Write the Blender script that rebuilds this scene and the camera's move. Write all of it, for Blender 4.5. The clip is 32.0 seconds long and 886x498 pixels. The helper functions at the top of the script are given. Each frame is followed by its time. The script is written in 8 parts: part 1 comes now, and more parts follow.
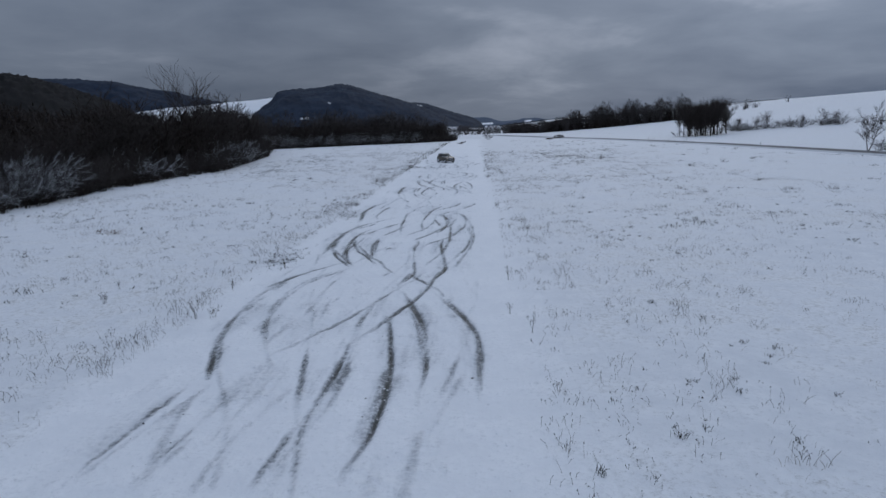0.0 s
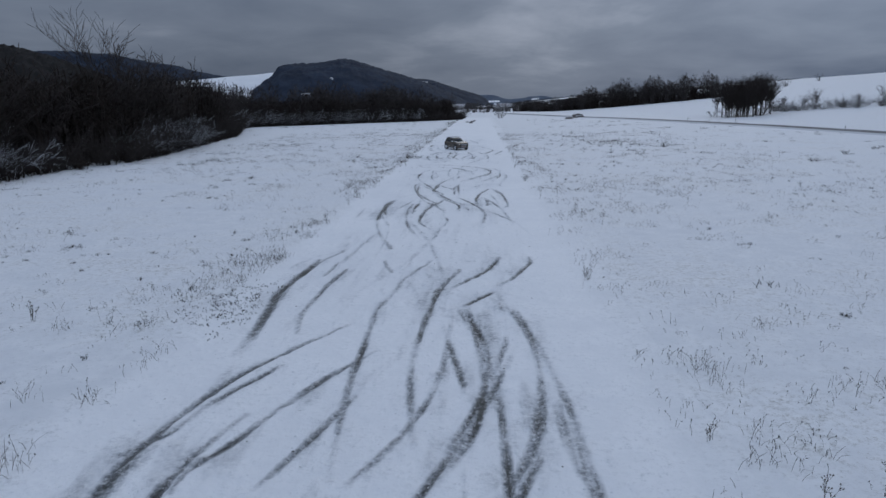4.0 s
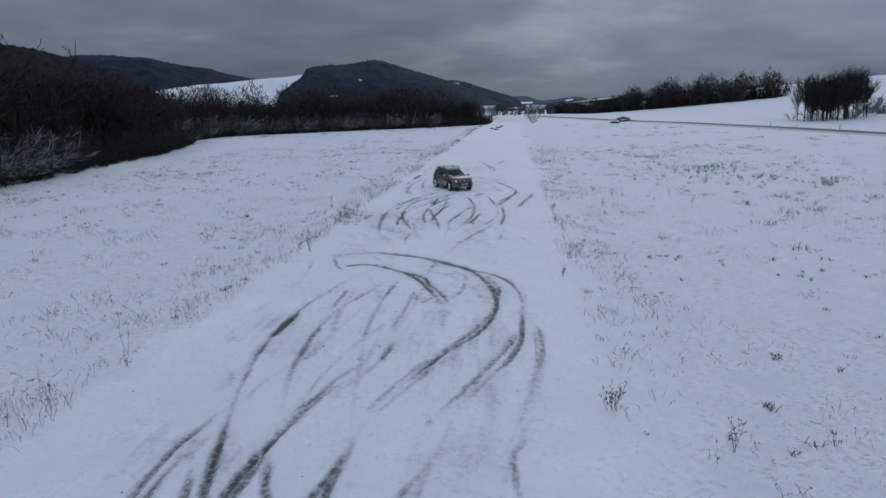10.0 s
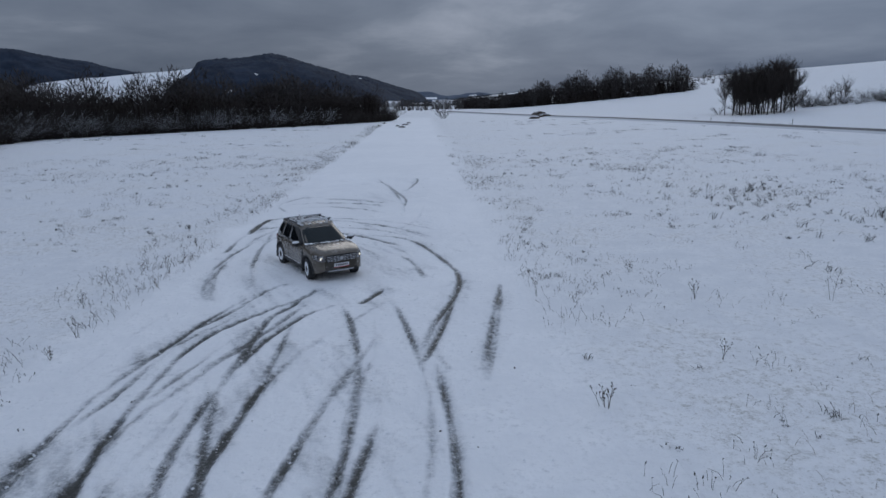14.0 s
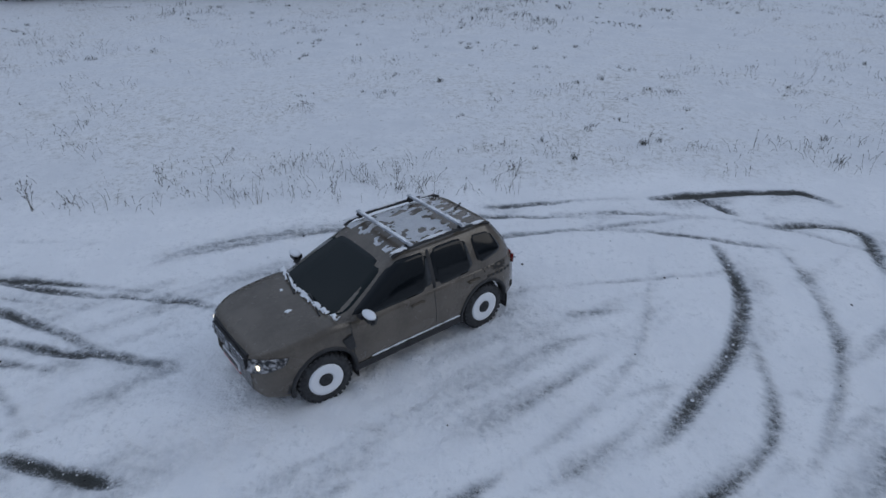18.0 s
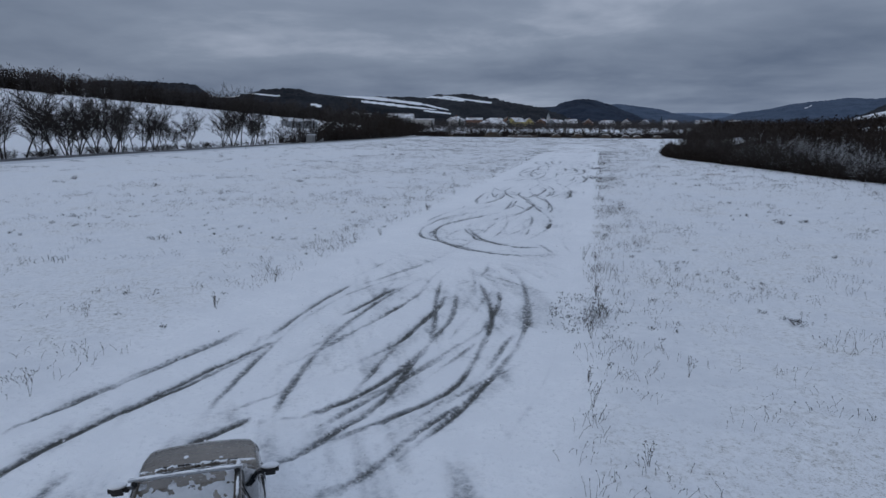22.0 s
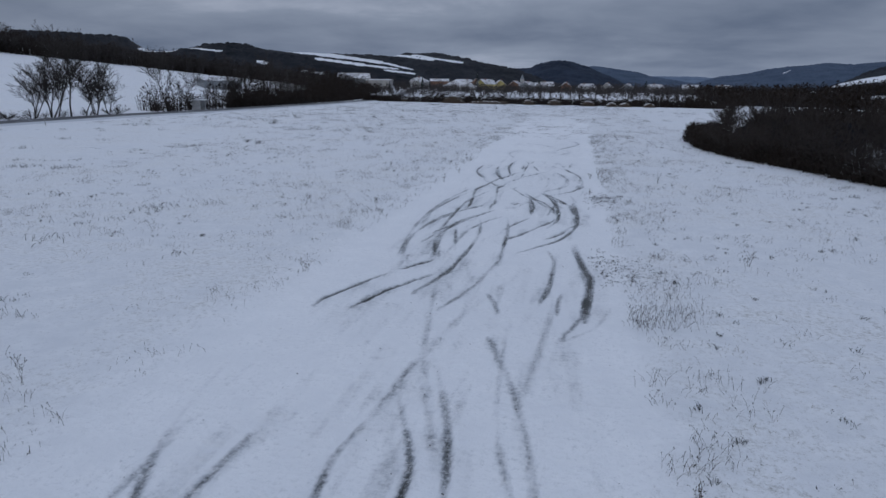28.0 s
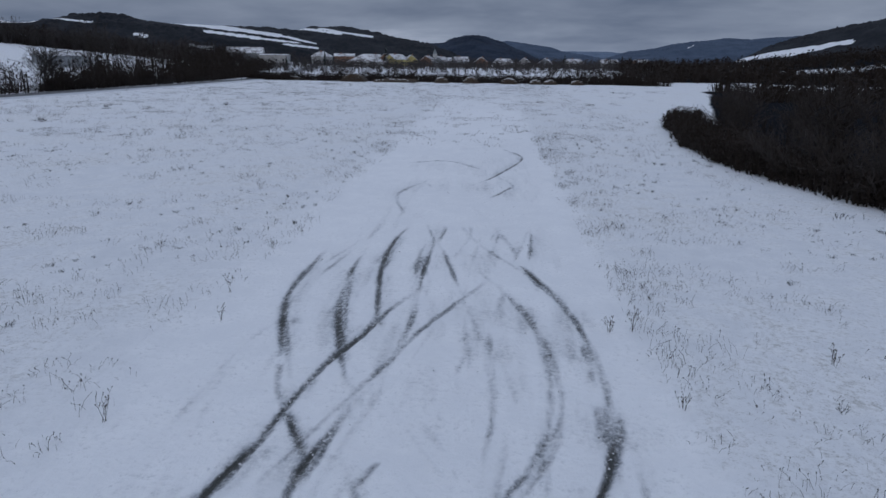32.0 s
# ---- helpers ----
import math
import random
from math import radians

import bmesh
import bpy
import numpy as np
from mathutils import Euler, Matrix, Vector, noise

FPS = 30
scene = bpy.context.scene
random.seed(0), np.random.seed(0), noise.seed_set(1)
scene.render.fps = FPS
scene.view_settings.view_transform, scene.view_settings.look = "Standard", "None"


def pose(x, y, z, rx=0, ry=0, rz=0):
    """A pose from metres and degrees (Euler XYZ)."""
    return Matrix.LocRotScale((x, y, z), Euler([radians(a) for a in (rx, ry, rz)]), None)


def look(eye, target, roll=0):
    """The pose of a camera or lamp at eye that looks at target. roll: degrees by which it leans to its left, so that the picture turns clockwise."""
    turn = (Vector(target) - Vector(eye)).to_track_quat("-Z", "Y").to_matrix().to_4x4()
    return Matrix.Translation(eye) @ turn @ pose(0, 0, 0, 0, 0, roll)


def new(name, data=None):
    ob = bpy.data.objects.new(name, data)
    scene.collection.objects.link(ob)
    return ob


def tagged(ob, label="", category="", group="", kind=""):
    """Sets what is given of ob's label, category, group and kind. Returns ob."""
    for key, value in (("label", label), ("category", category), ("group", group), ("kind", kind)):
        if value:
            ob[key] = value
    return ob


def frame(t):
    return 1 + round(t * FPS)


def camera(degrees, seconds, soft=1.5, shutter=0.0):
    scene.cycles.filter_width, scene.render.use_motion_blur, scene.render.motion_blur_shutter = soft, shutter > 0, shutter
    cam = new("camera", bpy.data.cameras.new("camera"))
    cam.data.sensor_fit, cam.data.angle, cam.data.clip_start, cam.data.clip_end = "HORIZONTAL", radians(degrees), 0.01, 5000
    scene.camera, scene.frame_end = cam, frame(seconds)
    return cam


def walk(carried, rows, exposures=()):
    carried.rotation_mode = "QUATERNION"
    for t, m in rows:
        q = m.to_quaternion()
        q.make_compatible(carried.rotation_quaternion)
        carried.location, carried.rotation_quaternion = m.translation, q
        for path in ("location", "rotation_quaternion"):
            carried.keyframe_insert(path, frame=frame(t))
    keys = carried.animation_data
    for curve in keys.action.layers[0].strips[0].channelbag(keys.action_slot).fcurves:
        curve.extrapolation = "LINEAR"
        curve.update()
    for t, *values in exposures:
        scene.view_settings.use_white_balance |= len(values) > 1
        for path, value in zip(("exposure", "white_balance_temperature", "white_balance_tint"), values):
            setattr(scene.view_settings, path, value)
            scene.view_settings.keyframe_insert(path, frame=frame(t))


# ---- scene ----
cam = camera(69.61, 32.0)
PATH = [
    (0.00, pose(4.101, -1.048, 6.473, 79.11, 1.05, 2.74)),
    (0.50, pose(4.311, 2.800, 6.467, 78.62, 1.13, 5.97)),
    (1.00, pose(4.598, 6.514, 6.469, 78.38, 1.16, 11.01)),
    (1.50, pose(4.785, 9.943, 6.052, 78.78, 1.17, 14.99)),
    (2.00, pose(4.812, 13.737, 5.833, 79.07, 1.16, 17.92)),
    (2.50, pose(4.586, 17.789, 6.090, 78.43, 1.11, 19.63)),
    (3.00, pose(4.133, 21.591, 6.468, 77.08, 0.96, 17.56)),
    (3.50, pose(3.248, 24.925, 6.466, 76.57, 0.74, 11.16)),
    (4.00, pose(2.067, 27.885, 6.083, 77.18, 0.48, 3.21)),
    (4.50, pose(0.651, 30.705, 5.789, 77.82, 0.20, -4.36)),
    (6.50, pose(-0.482, 45.592, 7.477, 72.57, 0.91, -5.82)),
    (7.00, pose(0.550, 47.981, 7.346, 72.86, 0.91, 1.10)),
    (7.50, pose(1.950, 50.067, 6.638, 75.08, 0.89, 6.40)),
    (8.00, pose(3.671, 52.661, 5.909, 77.55, 0.89, 11.19)),
    (8.50, pose(4.849, 55.947, 5.613, 78.28, 0.86, 14.05)),
    (9.00, pose(4.959, 59.481, 5.841, 78.03, 0.81, 12.56)),
    (9.50, pose(4.407, 62.999, 6.216, 77.44, 0.79, 9.14)),
    (10.00, pose(3.533, 66.377, 6.312, 77.35, 0.75, 6.09)),
    (10.50, pose(2.562, 69.603, 5.802, 78.11, 0.64, 3.39)),
    (11.00, pose(1.551, 73.017, 5.181, 79.21, 0.57, 0.82)),
    (11.50, pose(0.772, 76.742, 4.945, 79.31, 0.55, -1.66)),
    (12.00, pose(0.630, 80.604, 5.127, 78.75, 0.52, -3.48)),
    (12.50, pose(0.918, 84.446, 5.690, 77.58, 0.52, -4.44)),
    (13.00, pose(1.410, 87.926, 6.104, 76.47, 0.64, -4.60)),
    (13.50, pose(2.028, 90.913, 6.108, 76.28, 0.76, -4.00)),
    (14.00, pose(2.584, 93.820, 5.722, 76.87, 0.85, -2.28)),
    (14.50, pose(3.236, 96.494, 5.077, 78.10, 0.92, 2.57)),
    (15.00, pose(3.707, 99.361, 4.616, 78.74, 0.85, 9.19)),
    (15.50, pose(4.269, 102.981, 4.663, 78.35, 0.65, 17.88)),
    (17.50, pose(6.590, 114.304, 6.310, 65.88, -0.57, 58.00)),
    (18.00, pose(6.755, 115.803, 5.744, 60.92, -0.49, 81.45)),
    (18.50, pose(6.585, 117.357, 5.177, 60.63, -0.28, 113.08)),
    (19.00, pose(5.912, 119.219, 4.772, 65.36, -0.05, 146.03)),
    (19.50, pose(4.321, 121.429, 4.903, 71.02, -0.07, 172.94)),
    (20.00, pose(1.842, 123.314, 5.741, 72.76, -0.09, 189.07)),
    (20.50, pose(-0.877, 124.316, 6.514, 73.73, -0.06, 194.80)),
    (21.00, pose(-3.335, 124.312, 6.882, 74.87, -0.08, 196.29)),
    (21.50, pose(-5.192, 123.652, 6.652, 76.69, -0.18, 195.98)),
    (22.00, pose(-5.989, 122.487, 5.971, 78.96, -0.32, 193.75)),
    (22.50, pose(-5.348, 120.919, 5.455, 80.52, -0.47, 189.35)),
    (23.00, pose(-3.742, 118.465, 5.374, 81.04, -0.57, 184.40)),
    (23.50, pose(-1.537, 115.100, 5.780, 80.67, -0.65, 179.08)),
    (24.00, pose(0.458, 110.649, 6.459, 79.42, -0.65, 174.27)),
    (24.50, pose(1.645, 105.852, 6.715, 78.59, -0.70, 172.05)),
    (25.00, pose(1.829, 100.839, 6.469, 78.44, -0.82, 174.22)),
    (25.50, pose(0.883, 96.252, 6.162, 78.57, -0.97, 179.33)),
    (26.00, pose(-1.146, 91.680, 6.365, 78.06, -1.20, 185.73)),
    (26.50, pose(-3.800, 86.663, 6.863, 76.90, -1.51, 192.72)),
    (28.50, pose(-3.476, 66.526, 6.844, 75.43, -0.51, 189.95)),
    (29.00, pose(-0.900, 62.267, 6.786, 75.33, -0.53, 183.57)),
    (29.50, pose(0.566, 57.754, 6.733, 75.29, -0.62, 179.80)),
    (30.00, pose(0.810, 53.704, 6.743, 75.19, -0.66, 179.44)),
    (30.50, pose(-0.162, 49.569, 6.784, 74.90, -0.67, 181.94)),
    (31.00, pose(-1.722, 45.084, 6.821, 74.49, -0.70, 185.68)),
    (31.50, pose(-2.336, 40.443, 6.804, 74.11, -0.77, 187.07)),
    (32.00, pose(-1.738, 35.918, 6.764, 73.71, -0.83, 184.14)),
]
# the clip's camera darkens a little in mid-flight and turns a trace warmer towards the end
TONE = [(t, -0.220 + d, k, m) for t, d, k, m in ((0, 0, 6500, 10), (10.5, 0.01, 6500, 10), (13, -.04, 6500, 10), (22, -.04, 6500, 10), (26, -.02, 6540, 11), (29, -.02, 6570, 12), (32, -.02, 6570, 12))]
walk(cam, PATH, TONE)

# ---- world, sun, exposure ----
def link(nt, a, b):
    nt.links.new(a, b)


world = bpy.data.worlds.new("overcast_sky")
scene.world = world
world.use_nodes = True
wn = world.node_tree
wn.nodes.clear()


def wnode(kind, **kw):
    n = wn.nodes.new(kind)
    for k, v in kw.items():
        n.inputs[k].default_value = v
    return n


def wmath(op, a, b=None, clamp=False):
    n = wn.nodes.new("ShaderNodeMath")
    n.operation, n.use_clamp = op, clamp
    for i, v in enumerate((a, b)):
        if v is None:
            continue
        if isinstance(v, (int, float)):
            n.inputs[i].default_value = v
        else:
            link(wn, v, n.inputs[i])
    return n.outputs[0]


SUN_AZ, SUN_EL = 12.0, 24.0      # degrees from +y to +x, and above the horizon
co = wn.nodes.new("ShaderNodeTexCoord")
sep = wn.nodes.new("ShaderNodeSeparateXYZ")
link(wn, co.outputs["Generated"], sep.inputs[0])
up = wmath("MAXIMUM", sep.outputs["Z"], 0.0)
# cloud sheet: a plane seen from below, so that the cells close up towards the horizon
den = wmath("ADD", up, 0.17)
comb = wn.nodes.new("ShaderNodeCombineXYZ")
link(wn, wmath("DIVIDE", sep.outputs["X"], den), comb.inputs[0])
link(wn, wmath("DIVIDE", sep.outputs["Y"], den), comb.inputs[1])
big = wnode("ShaderNodeTexNoise", Scale=0.36, Detail=4.0, Roughness=0.52, Distortion=0.4)
link(wn, comb.outputs[0], big.inputs["Vector"])
small = wnode("ShaderNodeTexNoise", Scale=1.3, Detail=5.0, Roughness=0.6, Distortion=0.3)
link(wn, comb.outputs[0], small.inputs["Vector"])
cloud = wmath("ADD", wmath("MULTIPLY", big.outputs["Fac"], 0.76), wmath("MULTIPLY", small.outputs["Fac"], 0.24))
ramp = wn.nodes.new("ShaderNodeValToRGB")
ramp.color_ramp.elements[0].position, ramp.color_ramp.elements[0].color = 0.36, (0.0515, 0.068, 0.1005, 1)
ramp.color_ramp.elements[1].position, ramp.color_ramp.elements[1].color = 0.65, (0.203, 0.228, 0.280, 1)
e = ramp.color_ramp.elements.new(0.52)
e.color = (0.0985, 0.120, 0.1595, 1)
link(wn, cloud, ramp.inputs[0])
# an overcast dome is about three times as bright overhead as at the horizon
south = wmath("MULTIPLY", sep.outputs["Y"], -0.28)
rise = wmath("ADD", wmath("ADD", 1.62, south), wmath("MULTIPLY", wmath("POWER", up, 1.15), 4.5))
# thinner cloud towards the hidden sun
glow = wmath("ADD", wmath("MULTIPLY", sep.outputs["X"], 0.77), wmath("MULTIPLY", sep.outputs["Y"], 0.64))
glow = wmath("DIVIDE", wmath("SUBTRACT", glow, 0.5), 0.42, True)
rise = wmath("ADD", rise, wmath("MULTIPLY", glow, 0.8))
low = wmath("POWER", wmath("SUBTRACT", 1.0, up), 9.0)
rise = wmath("ADD", rise, wmath("MULTIPLY", wmath("MAXIMUM", wmath("MULTIPLY", sep.outputs["Y"], -1.1), 0.0), low))
dome = wn.nodes.new("ShaderNodeVectorMath")
dome.operation = "SCALE"
link(wn, ramp.outputs[0], dome.inputs[0])
link(wn, rise, dome.inputs["Scale"])
sky = wn.nodes.new("ShaderNodeTexSky")
sky.sky_type, sky.sun_disc = "NISHITA", False
sky.sun_elevation, sky.sun_rotation = radians(SUN_EL), radians(SUN_AZ)
sky.air_density, sky.dust_density = 1.0, 2.0
bg_sky = wnode("ShaderNodeBackground", Strength=0.0004)
link(wn, sky.outputs[0], bg_sky.inputs["Color"])
bg_cloud = wnode("ShaderNodeBackground", Strength=1.0)
link(wn, dome.outputs[0], bg_cloud.inputs["Color"])
add = wn.nodes.new("ShaderNodeAddShader")
link(wn, bg_sky.outputs[0], add.inputs[0])
link(wn, bg_cloud.outputs[0], add.inputs[1])
out = wn.nodes.new("ShaderNodeOutputWorld")
link(wn, add.outputs[0], out.inputs["Surface"])

sun_data = bpy.data.lights.new("sun", "SUN")
sun_data.energy, sun_data.angle, sun_data.color = 0.5, radians(40), (1.0, 0.97, 0.93)
sun_ob = new("sun", sun_data)
sx = math.sin(radians(SUN_AZ)) * math.cos(radians(SUN_EL))
sy = math.cos(radians(SUN_AZ)) * math.cos(radians(SUN_EL))
sun_ob.matrix_world = look((sx * 50, sy * 50, math.sin(radians(SUN_EL)) * 50), (0, 0, 0))


# ---- materials ----
class Mat:
    """A node material, with short ways to add nodes."""

    def __init__(self, name, rough=0.8, metal=0.0):
        self.m = bpy.data.materials.new(name)
        self.m.use_nodes = True
        self.nt = self.m.node_tree
        self.b = self.nt.nodes["Principled BSDF"]
        self.b.inputs["Roughness"].default_value = rough
        self.b.inputs["Metallic"].default_value = metal

    def n(self, kind, ins=None, **kw):
        nd = self.nt.nodes.new(kind)
        for k, v in kw.items():
            setattr(nd, k, v)
        for k, v in (ins or {}).items():
            if hasattr(v, "is_linked"):
                link(self.nt, v, nd.inputs[k])
            else:
                nd.inputs[k].default_value = v
        return nd

    def pos(self):
        return self.n("ShaderNodeNewGeometry").outputs["Position"]

    def local(self):
        return self.n("ShaderNodeTexCoord").outputs["Object"]

    def noise(self, vec, scale, detail=4.0, rough=0.6, dist=0.0):
        return self.n("ShaderNodeTexNoise", {"Vector": vec, "Scale": scale, "Detail": detail, "Roughness": rough, "Distortion": dist}).outputs["Fac"]

    def math(self, op, a, b=0.0, clamp=False):
        return self.n("ShaderNodeMath", {0: a, 1: b}, operation=op, use_clamp=clamp).outputs[0]

    def step(self, v, lo, hi):
        return self.n("ShaderNodeMapRange", {"Value": v, "From Min": lo, "From Max": hi}, interpolation_type="SMOOTHSTEP").outputs[0]

    def mix(self, fac, a, b):
        nd = self.n("ShaderNodeMix", data_type="RGBA")
        for i, v in ((0, fac), (6, a), (7, b)):
            if hasattr(v, "is_linked"):
                link(self.nt, v, nd.inputs[i])
            else:
                nd.inputs[i].default_value = v if i == 0 else (*v[:3], 1)
        return nd.outputs[2]

    def attr(self, name):
        return self.n("ShaderNodeAttribute", attribute_name=name).outputs["Fac"]

    def color(self, v):
        link(self.nt, v, self.b.inputs["Base Color"]) if hasattr(v, "is_linked") else setattr(self.b.inputs["Base Color"], "default_value", (*v, 1))
        return self

    def rough(self, v):
        link(self.nt, v, self.b.inputs["Roughness"])
        return self

    def bump(self, h, strength=0.3, dist=0.05):
        nd = self.n("ShaderNodeBump", {"Height": h, "Strength": strength, "Distance": dist})
        link(self.nt, nd.outputs[0], self.b.inputs["Normal"])
        return self


def grained(name, dark, light, scale, rough=0.8, bump=0.2, metal=0.0, world_space=False):
    """A plain surface with variation at two scales."""
    k = Mat(name, rough, metal)
    v = k.pos() if world_space else k.local()
    a = k.noise(v, scale, 5, 0.65)
    c = k.noise(v, scale * 9, 3, 0.6)
    f = k.math("ADD", k.math("MULTIPLY", a, 0.65), k.math("MULTIPLY", c, 0.35))
    k.color(k.mix(k.step(f, 0.32, 0.68), dark, light))
    k.bump(c, bump, 0.01)
    return k.m


SNOW_LO, SNOW_HI = (0.70, 0.72, 0.75), (0.86, 0.872, 0.888)
EARTH_LO, EARTH_HI = (0.014, 0.016, 0.016), (0.085, 0.090, 0.083)

# snow cover of the ground: wheel ruts, straw showing through, the woods' darkened floor
gm = Mat("snow_ground", 0.75)
P = gm.pos()
n_big = gm.noise(P, 0.11, 4, 0.6)
n_mid = gm.noise(P, 0.9, 5, 0.65)
n_fin = gm.noise(P, 7.0, 4, 0.7)
n_grain = gm.noise(P, 24.0, 5, 0.8)
n_crumb = gm.n("ShaderNodeTexVoronoi", {"Vector": P, "Scale": 11.0}).outputs["Distance"]
snow_f = gm.step(gm.math("ADD", gm.math("MULTIPLY", n_mid, 0.6), gm.math("MULTIPLY", n_big, 0.4)), 0.3, 0.7)
snow_c = gm.mix(gm.attr("meadow"), gm.mix(snow_f, (0.80, 0.815, 0.84), (0.90, 0.91, 0.925)), gm.mix(snow_f, SNOW_LO, SNOW_HI))
wear = gm.attr("wear")
meadow = gm.attr("meadow")
# rut edges break up into crumbs
n_dust = gm.noise(P, 60.0, 3, 0.75)
jag = gm.math("ADD", gm.math("MULTIPLY", gm.math("SUBTRACT", n_fin, 0.5), 0.42), gm.math("MULTIPLY", gm.math("SUBTRACT", n_grain, 0.5), 1.35))
jag = gm.math("ADD", jag, gm.math("MULTIPLY", gm.math("SUBTRACT", n_dust, 0.5), 1.3))
jag = gm.math("ADD", jag, gm.math("MULTIPLY", gm.math("SUBTRACT", n_mid, 0.5), 0.5))
jag = gm.math("ADD", jag, gm.math("MULTIPLY", gm.math("SUBTRACT", n_crumb, 0.4), -0.2))
bare = gm.step(gm.math("ADD", wear, gm.math("MULTIPLY", jag, gm.step(wear, 0.10, 0.40))), 0.27, 0.88)
packed = gm.step(gm.math("ADD", wear, gm.math("MULTIPLY", gm.math("SUBTRACT", n_mid, 0.5), 0.5)), 0.05, 0.55)
earth = gm.mix(n_grain, EARTH_LO, EARTH_HI)
c1 = gm.mix(gm.math("MULTIPLY", packed, gm.step(n_fin, 0.3, 0.62)), snow_c, (0.40, 0.43, 0.47))
# fine grey mottling over all the snow
grey_mottle = gm.math("MULTIPLY", gm.step(gm.math("ADD", gm.math("MULTIPLY", n_fin, 0.55), gm.math("MULTIPLY", n_grain, 0.45)), 0.50, 0.66), gm.step(n_mid, 0.36, 0.62))
c1 = gm.mix(gm.math("MULTIPLY", grey_mottle, 0.52), c1, (0.42, 0.445, 0.475))
c2 = gm.mix(bare, c1, earth)
# straw and stubble through thin snow in the meadow
thin = gm.step(gm.math("ADD", gm.math("MULTIPLY", n_fin, 0.6), gm.math("MULTIPLY", n_big, 0.55)), 0.53, 0.78)
thin = gm.math("MULTIPLY", thin, gm.step(n_grain, 0.48, 0.66))
mott = gm.math("MULTIPLY", gm.step(gm.math("ADD", gm.math("MULTIPLY", n_fin, 0.5), gm.math("MULTIPLY", n_mid, 0.5)), 0.47, 0.70), gm.step(n_big, 0.36, 0.62))
tuft = gm.math("MULTIPLY", gm.step(gm.noise(P, 4.2, 3, 0.8), 0.60, 0.70), gm.step(gm.math("ADD", gm.math("MULTIPLY", n_big, 0.6), gm.math("MULTIPLY", gm.noise(P, 0.35, 3, 0.6), 0.4)), 0.42, 0.60))
c2 = gm.mix(gm.math("MULTIPLY", tuft, gm.math("MULTIPLY", meadow, 0.60)), c2, gm.mix(n_grain, (0.10, 0.10, 0.085), (0.40, 0.385, 0.34)))
c2 = gm.mix(gm.math("MULTIPLY", mott, gm.math("MULTIPLY", meadow, 0.62)), c2, (0.46, 0.455, 0.43))
c3 = gm.mix(gm.math("MULTIPLY", thin, gm.math("MULTIPLY", meadow, 0.85)), c2, (0.23, 0.21, 0.17))
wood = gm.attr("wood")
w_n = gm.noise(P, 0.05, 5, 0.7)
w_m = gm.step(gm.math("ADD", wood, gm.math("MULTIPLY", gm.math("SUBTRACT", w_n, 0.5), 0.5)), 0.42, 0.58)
# floor colour darkened to make up for shade the thin trees don't cast
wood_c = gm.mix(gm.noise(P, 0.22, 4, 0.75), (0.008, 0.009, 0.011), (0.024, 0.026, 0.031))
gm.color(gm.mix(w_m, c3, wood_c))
link(gm.nt, gm.math("MULTIPLY", gm.math("SUBTRACT", 1.0, w_m), 0.5), gm.b.inputs["Specular IOR Level"])
gm.rough(gm.math("SUBTRACT", 0.78, gm.math("MULTIPLY", bare, 0.25)))
gm.bump(gm.math("ADD", gm.math("ADD", gm.math("MULTIPLY", n_mid, 0.8), gm.math("MULTIPLY", n_fin, gm.math("ADD", 0.34, gm.math("MULTIPLY", packed, 0.8)))), gm.math("MULTIPLY", n_grain, gm.math("ADD", 0.08, gm.math("MULTIPLY", packed, 0.45)))), 0.8, 0.15)
M_GROUND = gm.m

# snow lying on things
sm = Mat("snow_cap", 0.7)
sv = sm.pos()
sm.color(sm.mix(sm.noise(sv, 3.0), SNOW_LO, (0.86, 0.875, 0.895)))
sm.bump(sm.noise(sv, 14, 4), 0.4, 0.03)
M_SNOW = sm.m

# slushy asphalt
rm = Mat("slushy_asphalt", 0.8)
rv = rm.pos()
ru = rm.attr("across")
lane = rm.math("SUBTRACT", 1.0, rm.step(rm.math("ABSOLUTE", ru), 0.85, 1.1))
rs = rm.math("MULTIPLY", lane, rm.step(rm.noise(rv, 0.8, 5, 0.7), 0.22, 0.5))
rm.color(rm.mix(rs, (0.55, 0.57, 0.6), rm.mix(rm.noise(rv, 9, 3), (0.035, 0.036, 0.04), (0.08, 0.08, 0.085))))
rm.bump(rm.noise(rv, 20, 3), 0.3, 0.01)
M_ROAD = rm.m


def bark(name, lo, hi, snow=0.0):
    k = Mat(name, 0.9)
    k.b.inputs["Specular IOR Level"].default_value = 0.15
    v = k.pos()
    base = k.mix(k.noise(v, 2.2, 4, 0.7), lo, hi)
    if snow:
        nz = k.n("ShaderNodeSeparateXYZ", {0: k.n("ShaderNodeNewGeometry").outputs["Normal"]}).outputs[2]
        lie = k.step(k.math("ADD", nz, k.math("MULTIPLY", k.math("SUBTRACT", k.noise(v, 0.45, 3), 0.5), 1.6)), 0.75 - snow, 1.15 - snow)
        base = k.mix(lie, base, (0.50, 0.52, 0.55))
    k.color(base)
    return k.m


M_BARK = bark("dark_wet_bark", (0.018, 0.016, 0.015), (0.060, 0.053, 0.048))
M_TWIG = bark("dark_twigs", (0.022, 0.019, 0.018), (0.068, 0.057, 0.052))
M_TWIG_SNOW = bark("snow_dusted_twigs", (0.020, 0.019, 0.018), (0.06, 0.055, 0.05), 0.70)
M_TWIG_GREY = bark("grey_brown_twigs", (0.020, 0.017, 0.016), (0.062, 0.054, 0.048))
M_WEED = bark("dry_weed_stalks", (0.03, 0.026, 0.02), (0.10, 0.085, 0.062))
M_WEED_PALE = bark("pale_straw", (0.15, 0.135, 0.11), (0.34, 0.31, 0.26))
